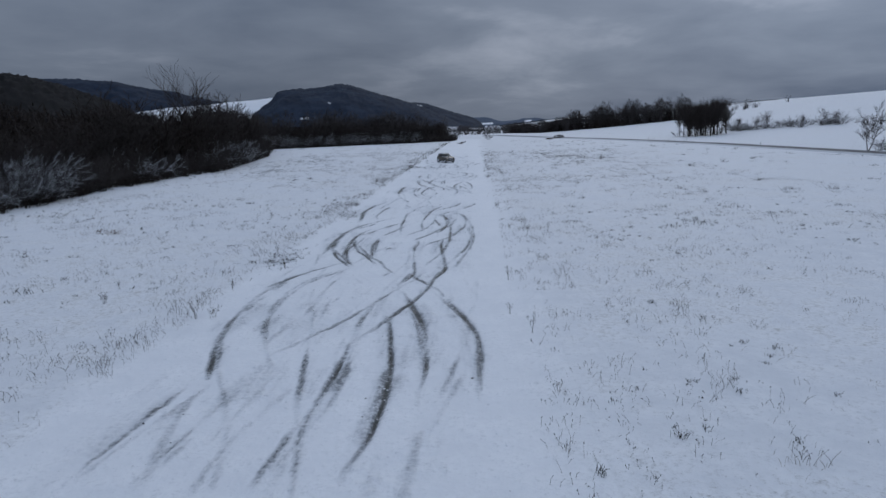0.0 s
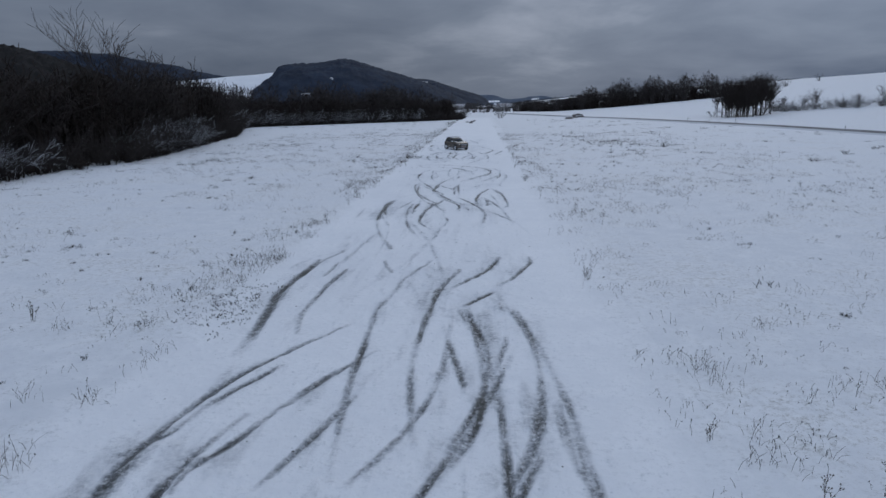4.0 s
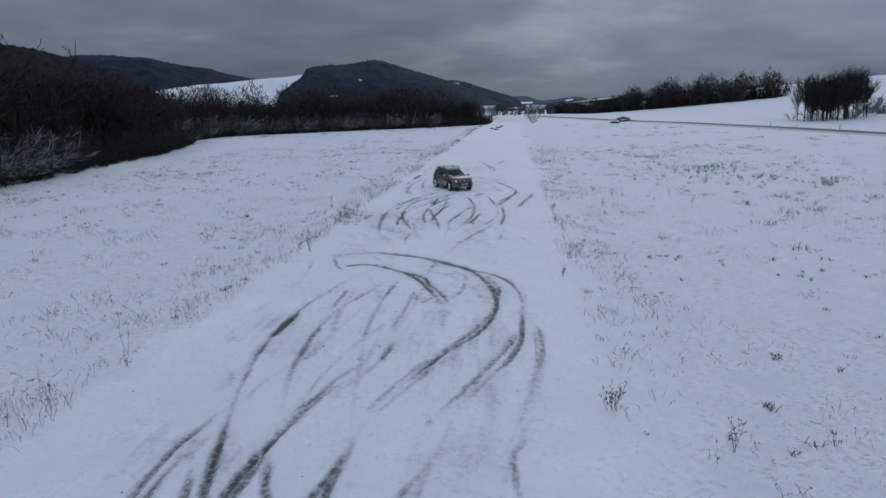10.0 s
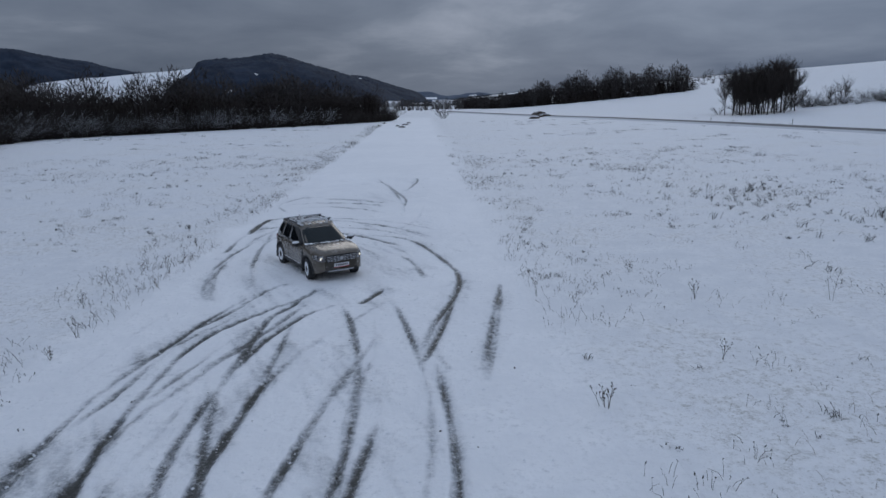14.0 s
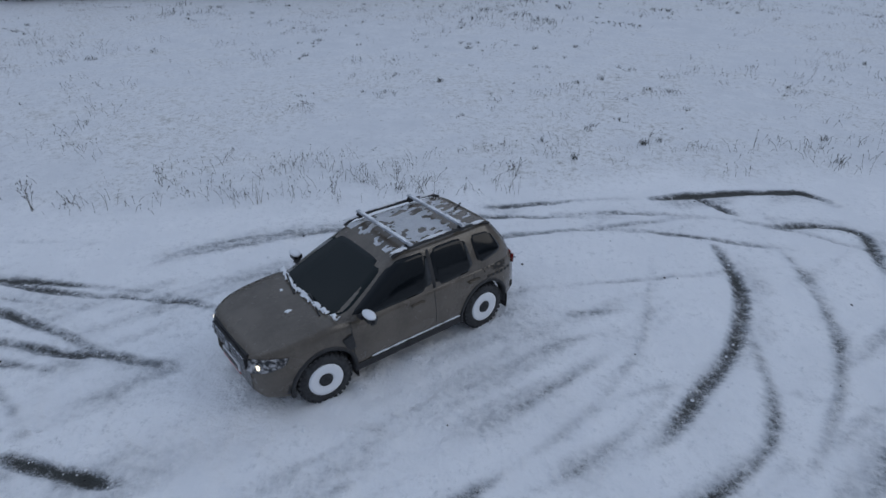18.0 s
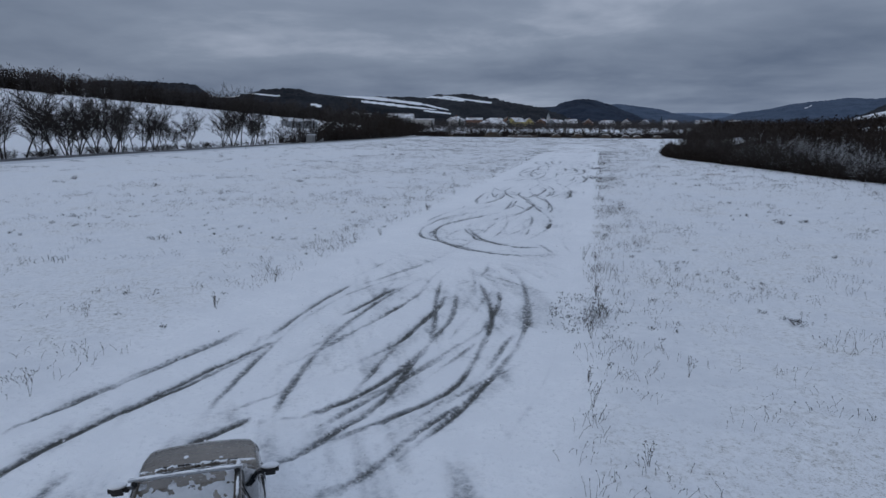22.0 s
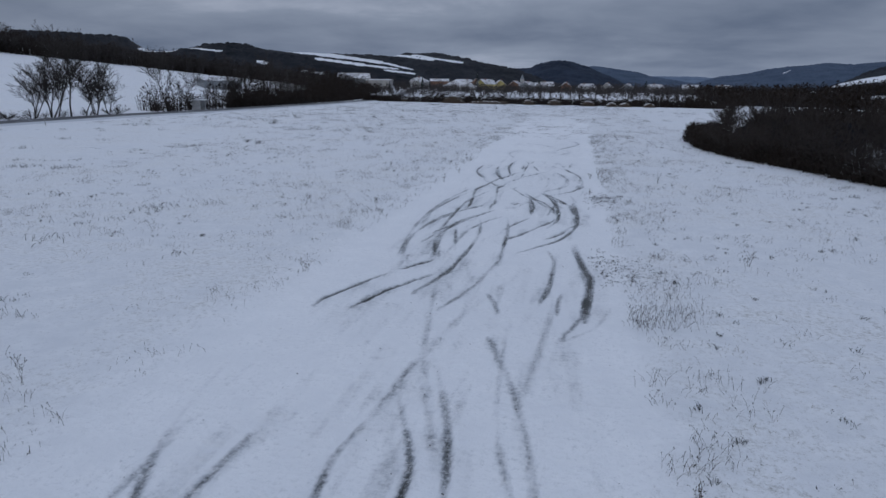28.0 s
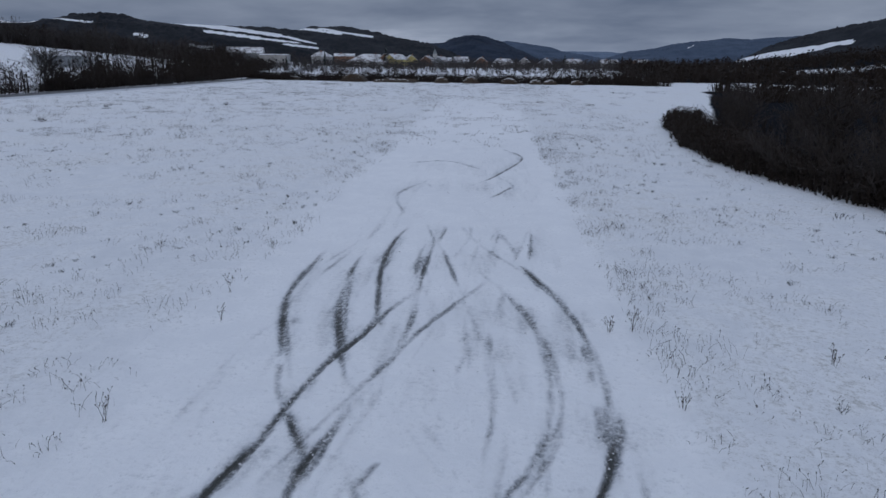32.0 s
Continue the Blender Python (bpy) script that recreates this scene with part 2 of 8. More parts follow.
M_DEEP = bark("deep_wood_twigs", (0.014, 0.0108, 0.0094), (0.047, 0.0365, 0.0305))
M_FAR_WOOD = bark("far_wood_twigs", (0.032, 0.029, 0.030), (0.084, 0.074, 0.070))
M_SEED = bark("dark_seed_heads", (0.008, 0.010, 0.007), (0.03, 0.032, 0.024))
M_RUST = bark("rust_brown_bracken", (0.10, 0.065, 0.04), (0.24, 0.16, 0.10))
M_FIR = bark("dark_fir_needles", (0.006, 0.010, 0.008), (0.02, 0.032, 0.024), 0.05)


# ---- mesh helpers ----
def mesh_ob(name, verts, faces, mat, parent=None, label="", smooth=False):
    me = bpy.data.meshes.new(name)
    me.from_pydata([tuple(v) for v in verts], [], faces)
    me.materials.append(mat)
    if smooth:
        me.polygons.foreach_set("use_smooth", [True] * len(me.polygons))
    me.update()
    ob = new(name, me)
    if parent is not None:
        ob.parent = parent
    if label:
        ob["label"] = label
    return ob


def part(name, bm, material, parent, label="", smooth=False):
    """Links a bmesh as one mesh object under a thing or under a part."""
    me = bpy.data.meshes.new(name)
    bm.to_mesh(me)
    bm.free()
    me.materials.append(material)
    if smooth:
        me.polygons.foreach_set("use_smooth", [True] * len(me.polygons))
    ob = new(name, me)
    if parent is not None:
        ob.parent = parent
    if label:
        ob["label"] = label
    return ob


def thing(name, label, category, group="", m=None, kind=""):
    ob = new(name)
    ob.empty_display_size = 0.2
    if m is not None:
        ob.matrix_world = m
    return tagged(ob, label, category, group, kind)


def box_bm(sx, sy, sz, at=(0, 0, 0), bevel=0.0, bm=None, turn=None):
    """A box of that size, with its middle at the place given."""
    own = bmesh.new()
    m = Matrix.Translation(at) @ (turn or Matrix.Identity(4)) @ Matrix.Diagonal((sx, sy, sz, 1))
    bmesh.ops.create_cube(own, size=1.0, matrix=m)
    if bevel:
        bmesh.ops.bevel(own, geom=own.edges[:], offset=bevel, segments=2, affect="EDGES", clamp_overlap=True)
    if bm is None:
        return own
    tmp = bpy.data.meshes.new("tmp")
    own.to_mesh(tmp)
    own.free()
    bm.from_mesh(tmp)
    bpy.data.meshes.remove(tmp)
    return bm


def tube(segs, sides=3):
    """Tapered sticks, each a row (p0, p1, r0, r1), as one set of vertices and faces."""
    s = np.array([(*a, *b, r0, r1) for a, b, r0, r1 in segs], float)
    p0, p1, r0, r1 = s[:, 0:3], s[:, 3:6], s[:, 6], s[:, 7]
    d = p1 - p0
    d /= np.linalg.norm(d, axis=1, keepdims=True) + 1e-9
    ref = np.where(np.abs(d[:, 2:3]) > 0.9, np.array([[1.0, 0, 0]]), np.array([[0, 0, 1.0]]))
    u = np.cross(d, ref)
    u /= np.linalg.norm(u, axis=1, keepdims=True) + 1e-9
    w = np.cross(d, u)
    vs = []
    for r, p in ((r0, p0), (r1, p1)):
        for k in range(sides):
            a = 2 * math.pi * k / sides
            vs.append(p + r[:, None] * (math.cos(a) * u + math.sin(a) * w))
    v = np.stack(vs, 1).reshape(-1, 3)
    base = np.arange(len(s)) * 2 * sides
    faces = []
    for k in range(sides):
        k2 = (k + 1) % sides
        faces.append(np.stack([base + k, base + k2, base + sides + k2, base + sides + k], 1))
    return v, np.stack(faces, 1).reshape(-1, 4)


def tube_mesh(name, segs, mat, sides=3):
    v, f = tube(segs, sides)
    me = bpy.data.meshes.new(name)
    me.from_pydata(v.tolist(), [], f.tolist())
    me.materials.append(mat)
    return me


# ---- the lie of the land ----
def sstep(a, lo, hi):
    t = np.clip((a - lo) / (hi - lo), 0, 1)
    return t * t * (3 - 2 * t)


def vnoise(x, y, seed=0):
    """Smooth value noise on arrays."""
    x, y = np.asarray(x, float), np.asarray(y, float)
    xi, yi = np.floor(x).astype(np.int64), np.floor(y).astype(np.int64)
    fx, fy = x - xi, y - yi
    fx, fy = fx * fx * (3 - 2 * fx), fy * fy * (3 - 2 * fy)

    def hsh(a, b):
        h = (a * 374761393 + b * 668265263 + seed * 1442695041) & 0xFFFFFFFF
        h = ((h ^ (h >> 13)) * 1274126177) & 0xFFFFFFFF
        return ((h ^ (h >> 16)) & 0xFFFF) / 65535.0
    a, b, c, d = hsh(xi, yi), hsh(xi + 1, yi), hsh(xi, yi + 1), hsh(xi + 1, yi + 1)
    return (a * (1 - fx) + b * fx) * (1 - fy) + (c * (1 - fx) + d * fx) * fy


def fnoise(x, y, seed=0, octaves=4):
    s, a, t = 0.0, 0.5, 0.0
    for k in range(octaves):
        s, t = s + a * vnoise(x * 2**k, y * 2**k, seed + k), t + a
        a *= 0.5
    return s / t


def height(x, y):
    x, y = np.asarray(x, float), np.asarray(y, float)
    # gentle swell of the meadow
    h = 0.18 * (fnoise(x / 23, y / 23, 3) - 0.5) * sstep(np.abs(x), 6.5, 25)
    # snow slope beyond the road
    foot = 96 - 50 * sstep(y, 190, 420)
    rise = np.clip(x - foot, 0, None)
    fy = 1 + 0.5 * sstep(-y, -50, 100) - 0.7 * sstep(-y, 170, 420)
    h = h + fy * (0.118 * rise * (rise / (rise + 45)) * (1 - 0.45 * sstep(rise, 180, 700)))
    # village terrace
    h = h + 4.2 * sstep(-y, 215, 390) * sstep(-np.abs(x - 20), -420, -230)
    # wooded ridge in the west
    h = h + 0.55 * (60.5 - 7 * sstep(y, 150, 380)) * np.exp(-((x + 450) / 190) ** 2) * sstep(-x, 45, 230) * (1 - sstep(y - 103 + 1.38 * x, -120, 140)) * (1 - 0.32 * sstep(-y, 330, 880)) * (1 - sstep(-y, 430, 690))
    far = sstep(np.hypot(x, y), 300, 900)
    return h + far * 4 * (fnoise(x / 140, y / 140, 11) - 0.5)


# edge of the thicket west of the meadow, from south to north
EDGE_Y = [-400, -190, -130, -90, -40, -22, -10, 2, 8, 24, 45, 60, 80, 100, 115, 135, 150, 175, 190, 208, 216, 233, 246, 262, 280, 420]
EDGE_X = [-70, -62, -50, -37, -22, -19, -18.5, -20.5, -23, -28, -34, -36, -37.3, -36, -38.5, -42.5, -45, -53, -60, -62, -56, -42, -30, -17, -4.5, -4.5]


def edge_x(y):
    return np.interp(y, EDGE_Y, EDGE_X)


def glade(x, y):
    along, across = -0.54 * (x + 75) - 0.84 * (y + 8), 0.84 * (x + 75) - 0.54 * (y + 8)
    g = sstep(-np.hypot(along / 60, across / (6.5 + 4 * sstep(along, -30, 40))), -1.12, -0.9)
    g = np.maximum(g, sstep(-np.hypot((x + 57) / 9, (y + 10) / 15), -1.1, -0.9))
    along, across = -0.72 * (x + 80) + 0.69 * (y - 80), 0.69 * (x + 80) + 0.72 * (y - 80)
    g = np.maximum(g, sstep(-np.hypot(along / 36, across / 9), -1.12, -0.9))
    g = np.maximum(g, sstep(-np.hypot((x + 88) / 46, (y + 188) / 44), -1.1, -0.85))
    return np.maximum(g, sstep(-np.hypot((x + 175) / 58, (y + 318 + 0.3 * (x + 175)) / 17), -1.15, -0.85))


def woodland(x, y):
    """Where the ground is wooded far off: 1 wooded, 0 open."""
    x, y = np.asarray(x, float), np.asarray(y, float)
    n = fnoise(x / 90, y / 90, 21)
    w = sstep(edge_x(np.clip(y, -395, 415)) - 3 - x, 0, 6) * (y > -420) * (y < 420)
    w = np.maximum(w, sstep(-x, 150, 230) * (y - 103 + 1.38 * x < 90) * (y > -600))
    # copses beyond the village and the valley's end
    w = np.maximum(w, sstep(np.hypot(x, y), 700, 900) * (n > 0.42))
    # water meadow with a pond behind the thicket, and a field on the western slope
    w = w * (1 - glade(x, y))
    return np.clip(w, 0, 1)


# ---- wheel ruts on the strip ----
HALF = 6.0                       # half width of the strip
DX, DY = 0.066, 0.085
GX = np.arange(-6.6, 6.61, DX)
GY = np.arange(-20.0, 142.01, DY)
WEAR = np.zeros((len(GY), len(GX)))
CUT = np.zeros((len(GY), len(GX)))


def catmull(pts, step=0.05):
    p = np.array([pts[0], *pts, pts[-1]], float)
    res = []
    for i in range(len(p) - 3):
        a, b, c, d = p[i:i + 4]
        n = max(2, int(np.linalg.norm(c - b) / step))
        t = np.linspace(0, 1, n, endpoint=False)[:, None]
        res.append(0.5 * (2 * b + (c - a) * t + (2 * a - 5 * b + 4 * c - d) * t**2 + (3 * b - a - 3 * c + d) * t**3))
    return np.concatenate(res)


def splat(q, amp, w, field):
    """Press a soft-edged round of width w into a field at each place of q, with that strength."""
    w = max(w, 0.078)
    reach = w * 1.25
    kx, ky = int(reach / DX) + 1, int(reach / DY) + 1
    ix, iy = np.round((q[:, 0] - GX[0]) / DX).astype(int), np.round((q[:, 1] - GY[0]) / DY).astype(int)
    for ax in range(-kx, kx + 1):
        for ay in range(-ky, ky + 1):
            jx, jy = ix + ax, iy + ay
            ok = (jx >= 0) & (jx < len(GX)) & (jy >= 0) & (jy < len(GY))
            jx, jy = jx[ok], jy[ok]
            d = np.hypot(GX[jx] - q[ok, 0], GY[jy] - q[ok, 1]) / w
            v = amp[ok] * np.clip(1.25 - d * 1.25, 0, 1) ** 0.9
            np.maximum.at(field, (jy, jx), v)


def rut(width, dark, *pts):
    """A wheel's track along a curve: pressed in, scraped bare in long smears where the wheel slid hard."""
    q = catmull(pts)
    s = np.linspace(0, 1, len(q))
    ends = sstep(s, 0, 0.24) * sstep(-s, -1, -0.76)
    tan = np.gradient(q, axis=0)
    tan /= np.linalg.norm(tan, axis=1, keepdims=True) + 1e-9
    nrm = np.stack([tan[:, 1], -tan[:, 0]], 1)
    slide = sstep(fnoise(q[:, 0] * 0.33 + dark * 7, q[:, 1] * 0.33, 31, 3), 0.30, 0.70)
    amp = dark * (0.34 + 0.74 * slide) * (0.34 + 0.66 * ends)
    hard = 1.0 if dark > 1.05 else 0.0       # wheels locked: one even dark band
    half = width * (0.22 + 0.09 * hard)
    amp = np.maximum(amp, hard * 0.85 * ends)
    for k, lane in enumerate((-1.0, -0.3, 0.45, 1.1)):
        streak_ = 0.35 + 1.15 * fnoise(s * len(q) * 0.05 * 0.9 + k * 13.7 + dark * 5, q[:, 1] * 0 + pts[0][0], 35 + k, 3)
        splat(q + nrm * half * lane * 0.62, amp * np.maximum(streak_, hard * 0.9) * (1.0 if abs(lane) < 0.9 else 0.72), half * 0.62, WEAR)
    splat(q + nrm * width * 0.2 * np.sin(s * len(q) * 0.02)[:, None], 0.27 * amp, width * 0.62, WEAR)
    fling = 1.0 if (pts[0][0] * 7 + pts[0][1] * 3) % 2 < 1 else -1.0
    splat(q + nrm * fling * width * 0.75, 0.30 * amp * fnoise(s * len(q) * 0.11, q[:, 0] * 0 + pts[0][1], 39, 2), width * 1.1, WEAR)
    splat(q, np.clip(amp, 0, 1), width * 0.52, CUT)


rut(.3, .4, (-3.1, 15.4), (-3.4, 13.2), (-3.6, 10.7), (-3.6, 9.1))
rut(.3, .6, (-2.9, 15.0), (-1.4, 11.8), (-0.7, 9.1))
rut(.3, .6, (-1.8, 21.3), (-1.0, 17.3), (-0.3, 13.6), (0.2, 11.5), (0.2, 10.1))
rut(.3, .4, (-0.7, 20.3), (0.4, 15.9), (0.5, 13.9), (0.4, 12.5))
rut(.3, .6, (0.3, 22.1), (0.3, 18.4), (0.6, 15.0), (0.6, 12.9), (0.4, 11.3), (0.8, 9.1))
rut(.35, .8, (1.0, 20.2), (1.7, 15.9), (1.8, 12.9), (1.7, 11.0), (1.5, 9.7))
rut(.3, .8, (1.4, 22.4), (2.3, 19.3), (2.7, 15.9), (2.7, 13.9))
rut(.3, .7, (2.7, 22.8), (3.8, 19.5), (4.1, 17.3), (4.2, 13.9))
rut(.3, .4, (3.7, 16.8), (3.3, 13.9), (3.0, 11.8), (2.8, 10.4), (2.8, 9.2))
rut(.3, .5, (-1.9, 11.5), (-2.2, 10.1), (-2.3, 9.1))
rut(.3, .7, (-1.0, 66.0), (-1.1, 63.6), (-1.1, 61.2), (-0.5, 59.3), (0.2, 57.7))
rut(.3, .5, (2.6, 64.5), (3.5, 62.3), (4.1, 60.4), (4.4, 58.7), (4.6, 57.2))
rut(.3, .5, (0.2, 62.6), (0.4, 61.2), (0.2, 59.5))
rut(.3, .95, (-4.2, 92.6), (-3.5, 93.1), (-2.8, 93.2), (-1.8, 93.4), (-0.6, 92.9), (0.6, 92.2), (1.4, 91.2), (1.9, 90.4), (2.2, 89.6))
rut(.3, .6, (-3.6, 123.8), (-1.8, 125.5), (1.2, 124.6))
rut(.25, .4, (-0.8, 143.4), (0.8, 135.9), (1.7, 129.4), (1.7, 125.8))
rut(.25, .5, (1.4, 135.1), (1.9, 136.2), (2.5, 141.1), (1.9, 145.6))
rut(.35, .9, (-2.9, 125.6), (-1.4, 125.0), (0.4, 123.9), (1.7, 122.6), (3.0, 120.8))
rut(.3, .5, (-3.2, 123.6), (-1.4, 123.5), (0.4, 122.7), (1.8, 121.4), (2.8, 120.2))
rut(.3, .5, (-2.4, 125.8), (-0.1, 125.2), (1.4, 124.3), (2.7, 123.0), (3.7, 121.7))
rut(.3, .8, (-3.7, 129.3), (-2.2, 129.4), (-0.4, 128.3), (1.1, 126.6))
rut(.3, .7, (-5.4, 130.1), (-3.7, 130.9), (-1.4, 130.6), (0.6, 129.5))
rut(.3, .9, (-3.1, 132.5), (-1.2, 131.7), (0.7, 130.4))
rut(.3, .7, (-4.4, 127.6), (-5.4, 130.1), (-4.8, 132.7), (-3.3, 133.1))
rut(.3, .5, (1.6, 9.5), (1.7, 13.0), (1.6, 15.7))
rut(.3, .5, (0.4, 10.3), (0.4, 14.3), (-0.1, 17.2))
rut(.3, .6, (4.4, -7.9), (1.2, -9.7), (-1.3, -6.3))
rut(.3, .7, (-3.0, -16.8), (-4.3, -12.1), (-2.4, -4.3), (-0.7, -0.1))
rut(.3, .6, (-3.3, -0.5), (-2.0, 2.9))
rut(.3, .5, (4.0, -26.1), (4.3, -19.2), (2.2, -24.0))
rut(.3, .55, (3.5, 76.2), (4.2, 80.2), (4.4, 82.7), (4.3, 84.2), (4.0, 85.3), (4.0, 87.2), (3.8, 88.6), (3.4, 89.7), (3.0, 90.5))
rut(.3, .8, (1.9, 78.2), (2.9, 80.8), (3.5, 82.6), (3.9, 84.0))
rut(.35, .85, (0.9, 79.4), (2.0, 82.5), (2.7, 84.4), (3.0, 85.8), (3.1, 87.1), (3.1, 88.2), (2.9, 89.0), (2.6, 89.8))
rut(.3, 1, (1.5, 86.4), (1.1, 87.5), (0.6, 88.5), (0.3, 89.4), (-0.2, 89.9), (-0.6, 90.2), (-1.1, 90.7))
rut(.3, .6, (1.5, 86.5), (1.8, 87.6), (1.9, 89.0), (2.0, 90.3))
rut(.3, .7, (1.6, 89.2), (1.1, 89.9), (0.6, 90.3), (0.1, 90.7))
rut(.3, .7, (0.1, 69.2), (-1.3, 74.5), (-2.2, 77.6), (-2.9, 80.6), (-3.2, 82.8), (-3.2, 85.0), (-2.9, 86.9), (-2.6, 88.5), (-2.2, 89.7), (-1.9, 90.7))
rut(.5, 1, (-3.2, 82.8), (-3.2, 85.0))
rut(.33, .8, (-0.9, 77.5), (-1.7, 80.0), (-2.0, 82.4), (-2.0, 84.7), (-1.7, 86.4), (-1.3, 87.8), (-0.9, 89.4))
rut(.3, .7, (0.5, 77.2), (-0.1, 80.4), (-0.5, 83.0), (-0.7, 85.1), (-0.7, 87.4), (-0.6, 89.0), (-0.5, 90.1))
rut(.3, .5, (0.2, 83.3), (0.4, 85.3), (0.4, 87.1), (0.5, 88.9), (0.5, 90.0))
rut(.3, .4, (2.9, 86.1), (2.4, 87.6), (2.0, 88.5))
rut(.25, .5, (-2.1, 84.9), (-2.2, 86.2), (-2.2, 87.7))
rut(.3, .55, (3.8, 65.2), (3.8, 68.8), (3.6, 71.3), (3.2, 73.3), (2.9, 74.6))
rut(.25, .85, (2.2, 72.1), (2.4, 73.0), (2.6, 73.8), (2.9, 74.6))
rut(.3, .75, (3.7, 61.2), (3.5, 64.1), (3.1, 66.9), (2.6, 69.1), (2.1, 70.3))
rut(.3, .8, (2.3, 60.7), (2.4, 63.7), (2.0, 66.1), (1.4, 68.1), (0.7, 69.9), (0.3, 70.3))
rut(.3, .8, (0.8, 64.2), (0.8, 66.7), (-0.0, 68.7), (-0.7, 70.7), (-1.1, 72.4))
rut(.3, .7, (0.2, 63.7), (-0.6, 66.5), (-1.4, 68.3), (-1.9, 70.4), (-2.2, 71.8), (-2.4, 73.9), (-2.5, 75.4), (-2.5, 76.6))
rut(.3, .6, (-0.4, 69.4), (-0.5, 71.1), (-0.5, 72.0), (-1.2, 73.6), (-1.7, 74.9), (-2.1, 76.0), (-2.4, 76.7))
rut(.35, .7, (-1.2, 71.2), (-1.1, 72.6), (-1.3, 74.0), (-1.1, 75.2), (-1.0, 76.4), (-1.0, 77.0))
rut(.35, .9, (-0.4, 56.0), (-1.5, 59.5), (-2.0, 63.0), (-2.1, 65.6), (-2.0, 67.3))
rut(.4, .9, (-1.7, 54.5), (-2.8, 58.1), (-3.4, 61.5), (-3.6, 64.6), (-3.5, 67.3), (-3.2, 69.1))
rut(.4, .4, (-3.2, 69.1), (-2.8, 70.7), (-2.5, 71.7))
rut(.3, .6, (0.4, 73.6), (-0.0, 74.6), (-0.6, 75.7), (-0.9, 76.8))
rut(.35, .6, (0.3, 74.0), (0.2, 75.0), (0.4, 76.2), (0.5, 77.0), (0.5, 77.4))
rut(.3, .5, (0.4, 71.4), (0.3, 72.8), (0.4, 73.6))
rut(.3, .4, (3.8, 75.2), (3.6, 76.9), (3.8, 77.6), (3.9, 78.2))
rut(.3, .5, (3.6, 32.6), (3.9, 36.9), (3.8, 40.1))
rut(.3, .75, (2.4, 36.7), (3.3, 39.2), (3.5, 42.7), (3.4, 44.8), (3.1, 46.8))
rut(.33, .9, (1.5, 38.1), (2.1, 40.3), (2.3, 42.6), (2.0, 44.7), (1.6, 46.7))
rut(.3, .5, (2.5, 41.9), (2.8, 44.0), (2.8, 46.1), (2.5, 47.6))
rut(.35, .9, (0.9, 38.3), (0.5, 41.5), (0.5, 44.5), (0.6, 46.3), (0.7, 48.0), (0.9, 49.2), (1.3, 50.8), (1.3, 51.2))
rut(.3, .6, (1.8, 40.5), (1.4, 43.0), (1.0, 45.3))
rut(.33, .8, (-0.4, 37.2), (-0.8, 40.8), (-0.9, 43.6), (-1.0, 46.1), (-0.8, 47.6), (-0.6, 49.5), (-0.4, 50.3), (-0.2, 51.2), (-0.0, 51.8), (0.2, 52.6))
rut(.35, .9, (-2.0, 28.5), (-2.9, 32.9), (-3.1, 36.9), (-2.6, 39.5))
rut(.35, .65, (-3.6, 30.3), (-4.1, 34.5), (-4.1, 38.2), (-3.5, 41.2), (-2.6, 43.1), (-1.4, 45.1))
rut(.6, 1, (-4.1, 34.8), (-4.1, 38.0))
rut(.35, .7, (-2.9, 44.1), (-3.2, 45.9), (-3.2, 47.9), (-3.1, 49.7), (-2.9, 51.3), (-2.7, 52.6))
rut(.3, .5, (-3.6, 49.9), (-3.5, 51.1), (-3.5, 52.2))
rut(.8, 1.05, (-3.9, 42.5), (-4.2, 44.9), (-4.3, 46.5), (-4.4, 47.7))
rut(.35, .95, (1.6, 46.7), (2.1, 47.5), (2.6, 48.4))
rut(.3, .75, (2.7, 48.9), (3.2, 49.8), (3.5, 50.6), (3.8, 51.5), (4.1, 52.4), (4.1, 53.2))
rut(.33, .85, (1.1, 48.5), (1.7, 49.7), (2.3, 50.9), (2.6, 51.9), (2.8, 52.6), (2.9, 53.1))
rut(.55, .9, (0.6, 48.1), (0.8, 48.6))
rut(.33, .7, (-1.1, 50.5), (-1.4, 51.3), (-1.6, 52.0), (-1.8, 52.7))
rut(.4, .4, (0.4, 51.0), (0.2, 51.9))
rut(.4, .4, (0.4, 49.8), (-0.0, 50.7))
rut(.3, .6, (-0.8, 51.8), (-1.1, 52.7))
rut(.35, .9, (1.9, 23.4), (2.3, 25.8), (2.7, 27.6), (2.6, 29.4), (2.4, 31.4), (2.3, 32.6), (2.2, 33.8), (2.2, 34.6), (2.3, 35.4), (2.4, 36.1), (2.4, 36.4))
rut(.33, .85, (2.8, 28.7), (3.2, 30.7), (3.5, 32.2), (3.7, 33.7), (3.8, 35.0), (3.9, 35.9), (3.9, 36.5))
rut(.33, .9, (0.6, 23.5), (1.3, 26.6), (1.2, 28.5), (1.0, 30.4), (0.9, 31.9), (0.8, 33.0), (0.9, 34.3), (0.8, 35.2), (0.9, 35.9), (1.1, 36.3))
rut(.3, .45, (0.3, 26.0), (0.7, 28.5), (0.8, 30.3), (0.6, 32.1))
rut(.3, .8, (-0.6, 28.6), (-1.1, 29.8), (-1.6, 31.1), (-2.1, 32.0), (-2.4, 33.0), (-2.7, 33.9), (-2.8, 34.8), (-2.9, 35.5))
rut(.33, .75, (-1.1, 30.4), (-1.4, 32.1), (-1.6, 33.7), (-1.6, 35.0), (-1.6, 35.9))
rut(.33, .8, (-2.1, 16.7), (-3.1, 19.8), (-3.3, 23.0), (-2.9, 25.6), (-2.2, 27.1), (-1.8, 28.1))
rut(.3, .9, (-1.8, 28.1), (-2.4, 29.4), (-3.0, 30.7), (-3.4, 31.9), (-3.7, 32.7))
